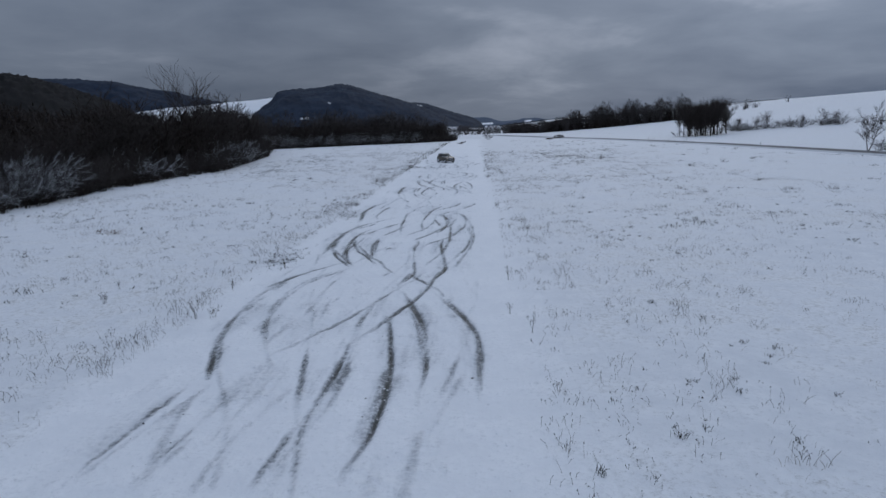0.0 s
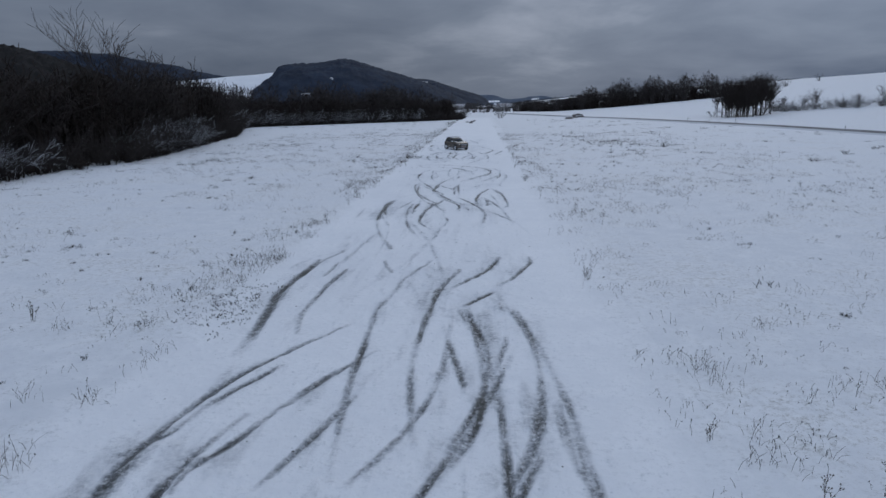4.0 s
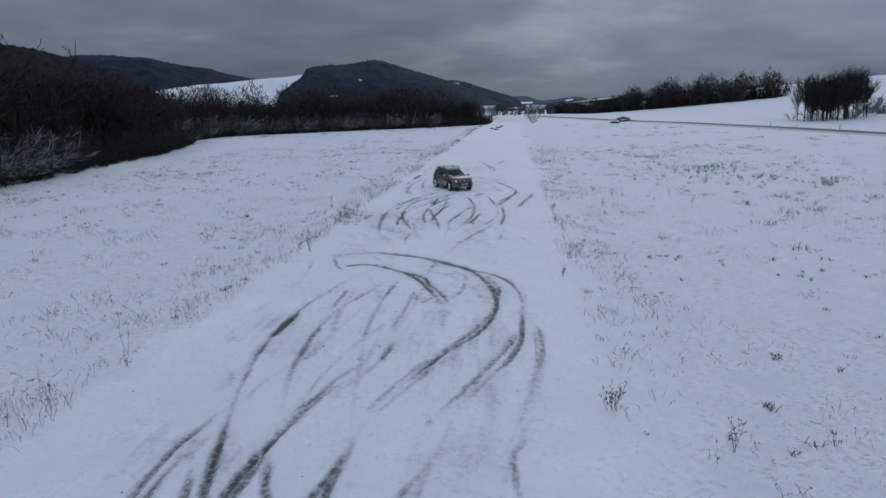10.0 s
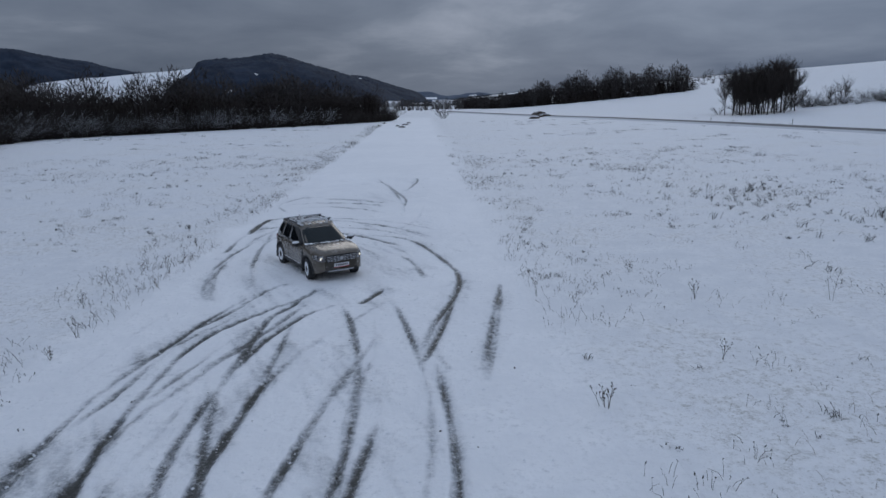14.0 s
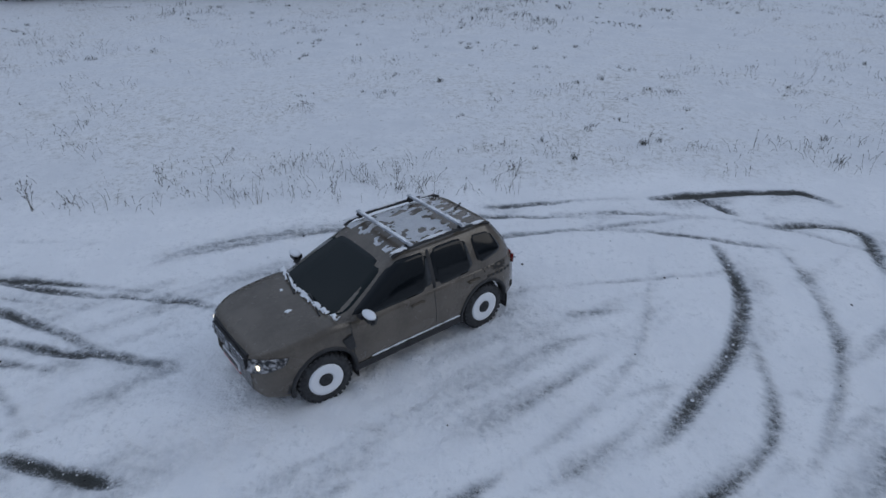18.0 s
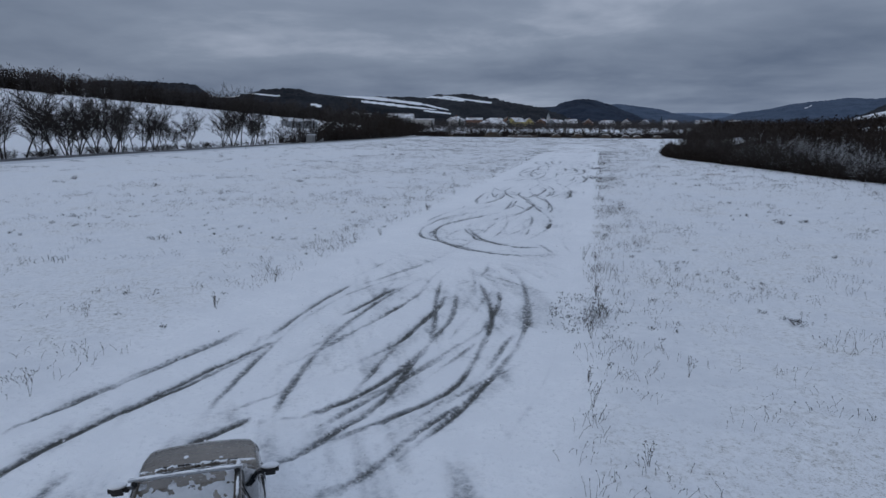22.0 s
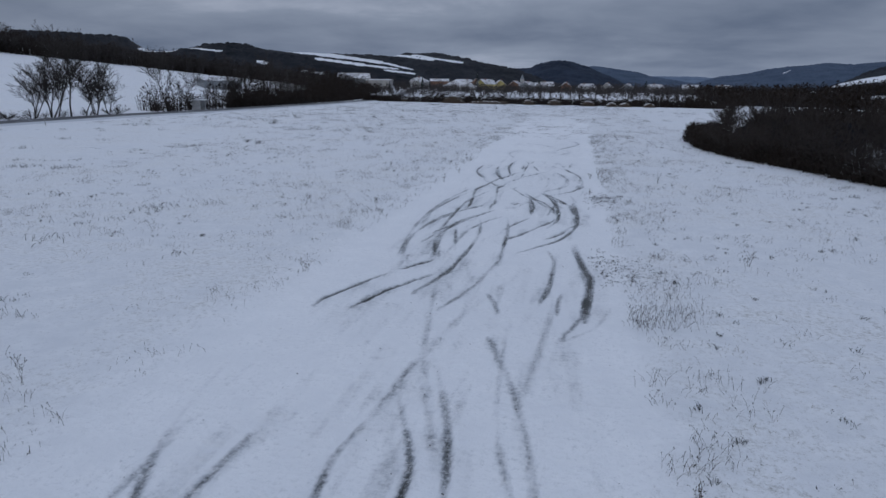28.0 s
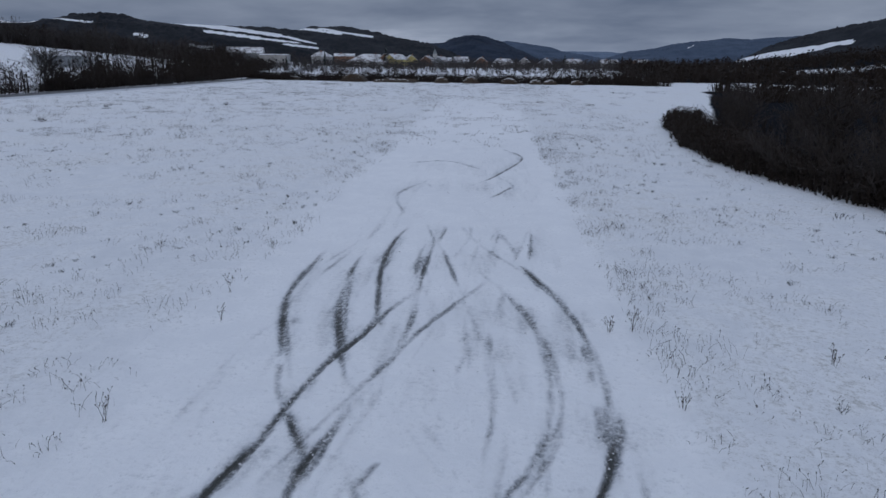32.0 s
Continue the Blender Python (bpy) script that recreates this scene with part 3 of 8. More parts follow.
rut(.75, 1, (-3.7, 32.7), (-3.9, 33.9), (-4.0, 34.8), (-4.2, 35.6))
rut(.35, 1, (-3.0, 14.6), (-4.0, 17.7), (-4.5, 21.0))
rut(.9, 1, (-4.3, 24.2), (-4.2, 25.1))
rut(.4, .5, (-4.3, 25.4), (-3.6, 27.5), (-3.1, 28.8))
rut(.3, .6, (-3.6, 28.6), (-3.9, 30.3), (-4.1, 31.8))
rut(.35, .85, (-2.7, 30.5), (-2.9, 32.6), (-3.0, 34.0), (-3.0, 34.9), (-3.0, 35.7))
rut(.33, .7, (1.4, 33.9), (1.7, 34.6), (2.1, 34.9))
rut(.33, .8, (-0.7, 32.6), (-0.4, 33.2))
rut(.3, .6, (-1.9, 20.0), (-2.1, 24.2))
rut(.3, .4, (3.9, 17.6), (3.3, 20.7), (2.1, 24.3))
rut(.3, .6, (4.2, 13.1), (3.9, 17.3), (3.8, 19.4), (3.0, 21.8), (2.3, 23.9), (1.7, 25.1))
rut(.3, .6, (2.7, 13.0), (2.5, 16.7), (2.1, 19.5), (1.5, 21.9), (0.9, 23.3))
rut(.35, .95, (0.2, 17.1), (0.9, 19.2), (1.4, 21.1), (1.8, 22.4), (2.1, 24.0), (2.3, 25.5), (2.4, 26.6), (2.5, 27.2), (3.0, 27.6))
rut(.3, .8, (-2.4, 15.2), (-1.1, 18.1), (-0.2, 20.3), (0.4, 22.3), (0.9, 23.9), (1.4, 25.4), (1.7, 26.5), (1.9, 27.1))
rut(.3, .7, (0.9, 23.9), (1.0, 25.2), (1.1, 26.3), (1.2, 27.2))
rut(.35, .9, (-2.6, 17.5), (-3.1, 19.7), (-3.2, 21.1), (-3.3, 22.6), (-3.2, 24.1), (-3.0, 25.3), (-2.7, 26.2), (-2.5, 26.7))
rut(.35, .9, (-3.2, 15.4), (-3.9, 17.5), (-4.3, 19.5), (-4.4, 21.3), (-4.4, 22.5))
rut(.6, 1, (-4.4, 21.0), (-4.4, 22.0))
rut(.9, 1.05, (-4.3, 23.9), (-4.1, 25.5))
rut(.33, .6, (-1.8, 20.4), (-2.0, 22.8), (-2.0, 24.6), (-1.9, 26.0), (-1.9, 26.8))
rut(.3, .6, (-0.6, 24.9), (-1.2, 26.1))
rut(.3, .7, (0.0, 26.3), (0.3, 27.1))
rut(.3, .8, (1.7, 10.0), (1.7, 14.0))
rut(0.34, 1.3, (-2.9, 122.5), (-1.6, 122.2), (-0.5, 121.6), (0.3, 120.9), (0.8, 120.3), (1.5, 119.5), (1.9, 118.8))
rut(0.3, 0.6, (-3.4, 123.8), (-1.8, 123.5), (-0.3, 123.0), (0.7, 122.4), (1.6, 121.6), (2.4, 120.7))
rut(0.42, 1.35, (-5.1, 122.2), (-5.1, 123.3), (-5.1, 124.6), (-4.9, 125.7), (-4.1, 126.0))
rut(0.3, 1.1, (-5.1, 123.2), (-4.0, 123.6))
rut(0.42, 0.75, (-5.1, 118.5), (-5.2, 120.3), (-5.1, 122.2))
rut(0.42, 0.6, (-3.4, 118.6), (-3.8, 119.4), (-3.9, 120.8), (-4.1, 122.4), (-4.0, 123.6))
rut(0.34, 1.15, (-3.5, 123.9), (-3.4, 125.0), (-3.0, 125.6), (-2.2, 125.3), (-1.5, 125.0))
rut(0.32, 0.9, (-3.3, 109.9), (-2.8, 111.1), (-2.5, 112.3), (-2.3, 113.0), (-2.0, 113.7))
rut(0.34, 0.9, (-1.6, 110.6), (-1.2, 111.5), (-1.0, 112.3), (-0.6, 113.2))
rut(0.3, 0.55, (-3.5, 112.0), (-3.9, 112.9), (-4.2, 114.2), (-4.5, 115.5))
rut(0.4, 1.0, (0.8, 111.6), (1.1, 112.3), (1.4, 113.0))
rut(0.5, 0.5, (-1.2, 119.4), (-1.4, 120.1), (-1.5, 120.8))
rut(0.4, 0.4, (-1.1, 119.0), (-1.1, 119.9), (-1.0, 120.8))
rut(0.26, 1.1, (-2.8, 93.5), (-1.3, 93.1), (0.1, 92.4), (1.1, 91.6), (1.9, 90.8), (2.2, 90.0))
rut(0.26, 0.7, (-4.1, 92.6), (-3.7, 93.1), (-2.8, 93.4))
rut(0.24, 0.5, (-4.1, 92.6), (-3.5, 91.0), (-3.0, 90.2))
rut(0.26, 1.1, (-3.2, 91.0), (-2.6, 91.3), (-1.9, 91.3))
rut(0.28, 1.3, (-1.8, 91.0), (-0.9, 90.4), (-0.1, 89.5), (0.3, 88.7))
rut(.55, 0.92, (-4.3, 20.8), (-4.3, 21.5), (-4.3, 22.2), (-4.2, 23.2))
rut(.6, 0.92, (-4.6, 24.2), (-4.4, 25.1), (-4.1, 26.2))
rut(.25, 0.55, (-4.1, 26.2), (-3.8, 27.4), (-3.3, 28.6), (-2.8, 29.5))
rut(.3, 0.83, (-3.2, 21.1), (-3.3, 22.2), (-3.5, 23.4), (-3.4, 24.4), (-3.2, 25.4), (-2.9, 26.2), (-2.4, 27.2))
rut(.25, 0.55, (-2.4, 27.2), (-2.0, 27.9), (-1.6, 28.6))
rut(.3, 0.74, (-1.8, 21.5), (-1.9, 22.6), (-2.0, 23.6), (-2.0, 24.7), (-1.9, 25.6), (-1.8, 26.8))
rut(.3, 0.37, (-1.4, 21.8), (-1.2, 22.8), (-1.3, 23.8))
rut(.35, 0.55, (-3.7, 29.7), (-3.9, 31.6), (-4.0, 34.0), (-3.8, 36.1))
rut(.3, 0.55, (-2.5, 30.5), (-2.8, 32.5), (-2.6, 34.7), (-2.5, 36.4))
rut(.3, 0.74, (-3.6, 32.7), (-2.6, 30.5), (-1.7, 28.4))
rut(.25, 0.37, (-1.1, 26.6), (-0.4, 25.3), (0.1, 24.2))
rut(.3, 0.64, (-2.4, 33.7), (-1.3, 30.8), (-0.6, 29.5), (-0.1, 28.0), (0.7, 26.2))
rut(.3, 0.55, (-0.9, 30.4), (-1.3, 32.6), (-1.6, 36.2))
rut(.35, 0.83, (1.2, 26.5), (1.9, 25.2), (2.6, 23.9), (2.9, 22.8))
rut(.4, 0.55, (0.5, 24.7), (1.1, 23.6), (1.5, 22.7))
rut(.4, 0.55, (0.3, 22.1), (0.4, 23.1), (0.5, 24.6), (0.8, 26.1), (1.0, 27.9), (1.4, 29.2))
rut(.35, 0.74, (2.2, 25.3), (2.5, 27.0), (2.9, 28.3))
rut(.4, 0.74, (2.3, 27.4), (3.1, 28.1), (3.5, 30.4), (3.9, 33.6), (4.0, 37.5), (3.7, 42.6), (2.4, 49.0))
rut(.35, 0.74, (1.7, 28.5), (2.1, 30.2), (2.5, 32.9), (2.6, 36.8), (2.3, 42.3), (1.1, 47.9))
rut(.3, 0.83, (0.5, 35.2), (1.3, 37.3), (2.2, 40.0), (3.1, 43.7))
rut(.3, 0.55, (1.4, 34.2), (2.4, 36.0), (3.2, 38.2))
rut(.4, 0.37, (3.4, 28.2), (3.7, 25.5), (3.9, 23.2))
rut(.3, 0.64, (-5.3, 50.6), (-4.6, 53.0), (-3.4, 54.5))
rut(.55, 0.83, (-3.2, 63.1), (-3.4, 64.2), (-3.6, 65.6), (-3.7, 67.0), (-3.5, 68.4), (-3.3, 69.7))
rut(.4, 0.37, (-3.3, 69.7), (-2.9, 70.9), (-2.4, 71.7))
rut(.35, 0.92, (-1.7, 63.3), (-1.7, 64.3), (-1.8, 65.3), (-1.8, 66.2), (-1.7, 67.7))
rut(.25, 0.46, (-1.7, 67.7), (-1.7, 69.1), (-1.5, 70.1))
rut(.35, 0.55, (-1.0, 63.5), (-1.1, 64.7), (-0.9, 65.7), (-0.8, 66.8), (-0.5, 67.5), (-0.3, 68.9), (-0.2, 70.2))
rut(.35, 0.64, (-0.2, 66.1), (-0.6, 67.5), (-1.1, 68.6), (-1.8, 70.7), (-2.5, 73.5), (-2.8, 76.9), (-2.2, 79.7))
rut(.33, 0.83, (1.2, 66.9), (0.6, 68.0), (-0.1, 69.8), (-1.0, 72.7), (-1.2, 75.7), (-0.7, 79.0), (0.2, 81.1))
rut(.3, 0.37, (1.2, 66.9), (2.1, 66.2))
rut(.33, 0.64, (0.8, 67.9), (0.6, 69.6), (0.7, 71.0), (0.6, 73.0), (0.5, 76.4), (0.7, 79.3))
rut(.4, 0.83, (2.0, 66.7), (1.9, 68.3), (1.9, 69.9), (2.1, 71.7), (2.4, 73.2), (2.9, 74.7))
rut(.35, 0.74, (2.9, 74.7), (3.5, 72.6), (3.7, 70.6), (3.8, 68.4), (3.8, 66.7), (3.5, 65.4), (3.5, 64.5))
rut(.4, 0.74, (2.5, 66.5), (2.6, 67.6), (2.5, 69.3))
rut(.3, 0.46, (3.3, 67.1), (3.1, 69.1), (2.8, 71.6))
rut(.35, 0.37, (0.1, 64.5), (-0.1, 65.7))
rut(.35, 0.37, (0.9, 64.3), (0.9, 65.5), (0.8, 66.5))
rut(.3, 0.37, (1.5, 64.8), (1.2, 66.0))
rut(.35, 0.37, (2.3, 64.3), (2.1, 65.6))
rut(.3, 0.74, (0.2, 92.2), (2.0, 90.5), (3.0, 87.3), (2.9, 84.5), (1.9, 81.9))
rut(.3, 0.64, (2.3, 78.7), (3.1, 80.6), (3.8, 82.8), (3.9, 86.0))
rut(.3, 0.46, (3.5, 77.2), (4.0, 79.9), (4.4, 83.5))
rut(.3, 0.55, (-2.4, 78.3), (-2.3, 79.2), (-2.1, 80.4), (-1.5, 81.8))
rut(.35, 0.83, (-1.0, 78.4), (-0.7, 79.4), (-0.6, 80.1), (-0.2, 81.0))
rut(.35, 0.55, (-0.5, 78.7), (-0.2, 79.8), (0.2, 81.0), (0.4, 82.9))
rut(.4, 0.74, (0.5, 78.5), (0.8, 79.6), (1.2, 80.8), (1.5, 81.5))
rut(.4, 0.64, (0.7, 78.4), (1.2, 79.8), (1.7, 81.1))
rut(.35, 0.87, (1.6, 81.8), (2.3, 83.2), (2.8, 84.8), (3.1, 86.2), (3.0, 87.6), (2.6, 89.6))
rut(.3, 0.87, (-4.1, 92.4), (-3.0, 93.3), (-1.3, 93.3), (0.7, 91.7), (2.1, 90.6), (3.2, 89.6), (3.8, 87.7), (4.0, 85.4))
rut(.3, 0.87, (-3.1, 90.5), (-2.3, 91.2), (-1.1, 90.6), (0.0, 89.3), (0.9, 87.3), (1.3, 86.2))
rut(.3, 0.46, (1.3, 86.2), (1.8, 88.1), (1.7, 89.9), (0.1, 90.2), (-0.9, 90.9))
rut(.4, 0.87, (2.3, 79.2), (2.7, 80.3), (3.2, 81.9), (3.8, 83.9))
rut(.35, 0.74, (4.1, 84.4), (4.3, 82.7), (4.2, 81.0), (3.9, 78.6))
rut(.35, 0.64, (-1.3, 82.4), (-1.7, 84.1), (-1.9, 86.5), (-1.9, 88.3))
rut(.35, 0.64, (0.1, 83.6), (0.2, 85.3), (0.2, 87.6))
rut(.4, 0.37, (3.0, 85.8), (3.0, 82.7), (2.9, 81.4))
rut(.3, 0.37, (1.6, 83.2), (1.5, 85.7))
rut(.7, 0.92, (-3.9, 101.0), (-3.9, 102.1), (-4.1, 103.7), (-4.0, 104.3))
rut(.3, 0.64, (-4.0, 104.3), (-3.7, 105.6), (-3.5, 107.8), (-2.9, 109.8), (-2.1, 112.1))
rut(.35, 0.92, (-2.6, 100.1), (-2.8, 100.9), (-2.9, 102.0), (-2.9, 103.3))
rut(.33, 0.83, (-2.9, 103.3), (-2.8, 104.9), (-2.3, 106.7), (-1.7, 108.7), (-0.7, 111.9))
rut(.35, 0.46, (-2.4, 100.1), (-2.3, 102.0), (-2.2, 103.7), (-2.1, 105.8))
rut(.35, 0.74, (-1.0, 100.0), (-1.4, 101.7), (-1.7, 103.9), (-1.6, 106.6), (-1.3, 108.9), (-0.4, 111.0), (1.1, 112.0))
rut(.4, 0.92, (-0.9, 101.3), (-1.0, 102.9), (-0.9, 104.4), (-0.8, 106.0), (-0.5, 107.3))
rut(.33, 0.74, (0.1, 99.9), (0.1, 101.4), (0.3, 103.0), (0.6, 104.9), (1.0, 106.9), (1.5, 109.1))
rut(.35, 0.83, (1.0, 100.3), (1.3, 101.4), (1.5, 102.9), (1.7, 104.4))
rut(.4, 0.64, (1.5, 99.8), (1.4, 101.4))
rut(.4, 0.74, (2.9, 99.7), (3.0, 101.3), (3.1, 103.5), (3.0, 105.6), (2.9, 107.1))
rut(.3, 0.83, (2.5, 106.8), (3.0, 108.9), (3.6, 112.1))
rut(.4, 0.92, (3.9, 106.2), (4.4, 108.8), (5.0, 112.3))
rut(.35, 0.64, (-3.6, 111.6), (-4.4, 114.5), (-4.6, 118.1), (-4.3, 122.2), (-2.8, 124.9), (-0.5, 126.0))
rut(.33, 0.74, (-2.8, 113.6), (-3.6, 117.0), (-3.8, 120.8), (-2.4, 124.1))
rut(.3, 0.55, (-1.7, 115.0), (-1.9, 118.8), (-2.0, 124.0))
rut(.35, 0.83, (-2.9, 36.8), (-2.9, 37.4), (-2.4, 38.6), (-2.0, 39.8), (-1.2, 41.7), (-0.2, 43.4))
rut(.33, 0.74, (-4.4, 37.8), (-3.8, 38.8), (-3.4, 40.3), (-2.6, 42.0))
rut(.6, 0.92, (-4.0, 44.1), (-4.4, 47.8), (-4.5, 51.2))
rut(.3, 0.55, (-4.5, 51.2), (-4.1, 52.7), (-3.5, 54.6))
rut(.3, 0.55, (-1.6, 36.9), (-1.0, 38.7), (-0.5, 40.7))
rut(.33, 0.74, (-0.1, 37.1), (0.7, 39.0), (1.2, 41.6), (1.3, 45.7))
rut(.38, 0.92, (1.3, 37.0), (1.9, 38.6), (2.2, 40.8), (2.1, 43.1), (1.7, 46.8))
rut(.35, 0.74, (2.6, 37.1), (3.1, 38.7), (3.4, 40.8), (3.5, 43.1), (3.0, 46.8))
rut(.33, 0.64, (3.9, 37.1), (3.7, 38.5), (3.7, 40.6))
rut(.3, .9, (5.1, 113.3), (4.9, 112.0), (4.6, 110.4), (4.0, 107.2))
rut(.3, .8, (4.2, 114.2), (3.7, 113.0), (3.4, 111.5), (3.0, 109.9))
rut(.3, .6, (1.2, 113.5), (1.7, 111.8), (2.2, 109.4), (2.7, 105.3), (2.4, 101.4), (0.5, 96.9))
rut(.33, .7, (-0.4, 113.1), (0.3, 111.4), (0.8, 109.4), (1.2, 106.5), (1.2, 102.9), (0.6, 98.6))
rut(.33, .8, (-0.8, 112.6), (-1.3, 111.4), (-1.6, 110.1), (-1.6, 108.4), (-1.6, 105.8), (-0.7, 101.7), (-0.1, 98.4))
rut(.35, .9, (-1.8, 113.8), (-2.5, 112.7), (-3.1, 111.0), (-3.5, 109.3), (-4.0, 106.1), (-4.0, 102.9), (-3.3, 98.5), (-2.2, 95.7))
rut(.33, .9, (-0.7, 112.5), (-1.7, 111.3), (-2.9, 109.1), (-3.1, 106.3), (-2.8, 102.6), (-1.4, 98.0))
rut(.3, .6, (-0.9, 110.5), (-0.8, 106.9), (-0.9, 103.1))
rut(.5, 1.1, (-3.9, 42.8), (-4.4, 46.5), (-4.6, 48.1), (-4.4, 51.2), (-4.3, 52.6))
rut(.33, .8, (-3.7, 111.8), (-4.5, 114.3), (-4.8, 117.4), (-4.2, 121.6))
rut(.3, .7, (-2.6, 121.1), (0.2, 119.5), (2.1, 116.8), (2.7, 114.2))
rut(.35, .9, (-1.1, 121.8), (1.9, 120.5), (3.5, 116.3), (3.8, 113.4), (2.9, 109.6), (2.5, 107.2))
rut(.4, 1, (5.0, 112.8), (4.3, 108.9), (3.9, 106.7))
rut(.3, .5, (-4.4, 107.0), (-3.4, 108.8), (-2.0, 112.5))
rut(.3, .6, (-2.9, 105.8), (-2.5, 107.5), (-1.8, 109.8), (-0.7, 112.5))
rut(.3, .35, (-2.5, 106.5), (-1.9, 108.3), (-0.8, 110.7))
rut(.3, .5, (-0.9, 106.0), (-0.1, 108.4), (0.7, 110.1), (1.9, 112.4))
rut(.3, .4, (1.2, 106.3), (1.5, 107.7), (1.6, 109.9))
rut(.3, .5, (3.2, 106.6), (2.9, 107.7))
rut(.3, .5, (0.2, 139.6), (1.0, 135.5), (1.8, 131.4), (1.6, 127.8))
rut(.35, 1, (-3.1, 15.4), (-4.2, 19.0), (-4.5, 22.6), (-4.0, 26.3), (-2.3, 29.4))
rut(.3, .7, (-1.6, 15.5), (-3.1, 19.6), (-3.4, 24.3), (-1.9, 27.4))
rut(.35, .8, (0.9, 9.5), (0.3, 11.5), (0.3, 15.9), (0.2, 20.2), (0.5, 23.3))
rut(.3, .5, (-1.1, 10.8), (-2.2, 13.6), (-3.1, 15.4))
rut(.3, 1, (1.5, 9.8), (1.8, 11.5), (1.8, 15.0), (1.1, 20.2))
rut(.3, .8, (2.7, 15.9), (2.3, 19.6), (1.2, 23.6))
rut(.33, .9, (4.2, 14.7), (4.1, 18.4), (3.0, 22.4))
rut(.3, .5, (3.0, 11.3), (3.8, 15.1))
rut(.3, .6, (-3.6, 9.1), (-3.3, 11.2), (-2.7, 14.6))
rut(.3, .6, (-1.1, 9.1), (-1.1, 11.2), (-0.6, 13.9))
rut(.3, .45, (-2.4, 9.1), (-2.2, 11.5), (-1.8, 14.3))
rut(.4, .8, (-0.1, 9.3), (0.1, 11.8))
# earth and straw flung out beside the hard slides
for cx, cy, rx, ry in ((-6.2, 102.5, 1.1, 2.2), (-6.6, 47.0, 1.6, 2.0), (-5.6, 30.0, 0.8, 1.4)):
    k = 150
    q = np.stack([cx - np.abs(np.random.normal(0, rx, k)) + 0.6, cy + np.random.normal(0, ry * 0.5, k)], 1)
    splat(q, np.random.uniform(0.1, 0.5, k), 0.12, WEAR)
# faint older tracks under the fresh ones
for k in range(56):
    y0, x0 = random.uniform(-8, 120), random.uniform(-4.8, 3.2)
    bow, run = random.uniform(-2.2, 2.2), random.uniform(5, 14)
    x1 = max(-5.2, min(4.2, x0 + random.uniform(-3, 3)))
    rut(random.choice((0.22, 0.3, 0.55)), random.uniform(0.12, 0.32), (x0, y0), ((x0 + x1) / 2 + bow * 0.5, y0 + run / 2), (x1, y0 + run))

# streaks of spun snow where the car turned
for k in range(26):
    y0, x0 = random.uniform(92, 124), random.uniform(-5, 4.6)
    a, run = math.radians(random.gauss(152, 16)), random.uniform(1.2, 5.0)
    x1, y1 = x0 + run * math.sin(a), y0 + run * math.cos(a)
    rut(random.uniform(0.20, 0.40), random.uniform(0.12, 0.32), (x0, y0), ((x0 + x1) / 2 + random.uniform(-.2, .2), (y0 + y1) / 2), (max(-5.4, min(5.2, x1)), y1))


# ---- ground: one sheet from the strip to the horizon ----
def spread(start, stop, first, grow, most):
    v, s, res = start, first, []
    while v < stop:
        v += s
        s = min(s * grow, most)
        res.append(v)
    return np.array(res)


# fine patch under the wheels, set into a coarser sheet that reaches the horizon
gxx, gyy = np.meshgrid(GX, GY)
rough = fnoise(gxx * 3.3, gyy * 3.3, 41, 3) - 0.5
berm = np.clip(CUT * 2.2, 0, 1) * np.clip(1.15 - CUT * 2.0, 0, 1)
churn = sstep(fnoise(gxx * 0.3, gyy * 0.3, 51, 3), 0.42, 0.62) * sstep(-np.abs(gxx + 0.7), -5.0, -3.2)
relief = 0.03 * rough + 0.07 * berm * (0.6 + 2.2 * rough) - 0.055 * np.clip(CUT, 0, 1) + 0.07 * churn * (fnoise(gxx * 5, gyy * 6, 43, 2) - 0.5)
rim = sstep(np.abs(gxx), HALF - 0.5, HALF + 0.6)
ZI = height(gxx, gyy) + relief * sstep(-np.abs(gxx), -GX[-1], -GX[-1] + 0.4) + 0.07 * rim


def axis(lo, hi, step, grow):
    """Even steps between two places, then ever longer ones out to the horizon."""
    a, b = spread(hi, 3600, step, grow, 75), spread(-lo, 3600, step, grow, 75)
    return np.concatenate([-b[::-1], np.arange(lo, hi, step), [hi], a])


side_x = spread(GX[-1], 3600, 0.25, 1.06, 75)
XS = np.concatenate([-side_x[::-1], [GX[0]], np.linspace(GX[0] + 0.2, GX[-1] - 0.2, 26), [GX[-1]], side_x])
YS = axis(GY[0] + 0.05, GY[-1] - 0.05, 0.6, 1.12)
XX, YY = np.meshgrid(XS, YS)
ZZ = height(XX, YY) + 0.07
ny, nx = XX.shape


def quads_of(rows, cols, first):
    ix = first + np.arange(rows * cols).reshape(rows, cols)
    return np.stack([ix[:-1, :-1], ix[:-1, 1:], ix[1:, 1:], ix[1:, :-1]], -1)


outer = quads_of(ny, nx, 0)
mid_x, mid_y = (XS[:-1] + XS[1:]) / 2, (YS[:-1] + YS[1:]) / 2
hole = (np.abs(mid_x) < GX[-1] - 0.19)[None, :] & ((mid_y > GY[0] + 0.3) & (mid_y < GY[-1] - 0.3))[:, None]
dip = (np.abs(XX) < GX[-1] - 0.1) & (YY > GY[0]) & (YY < GY[-1])
ZZ[dip] -= 0.12                  # the coarse sheet dives under the fine patch's rim
inner_q = quads_of(len(GY), len(GX), ny * nx)
quads = np.concatenate([outer[~hole], inner_q.reshape(-1, 4)])
allx, ally, allz = (np.concatenate([a.ravel(), b.ravel()]) for a, b in ((XX, gxx), (YY, gyy), (ZZ, ZI)))
gme = bpy.data.meshes.new("ground")
gme.vertices.add(len(allx))
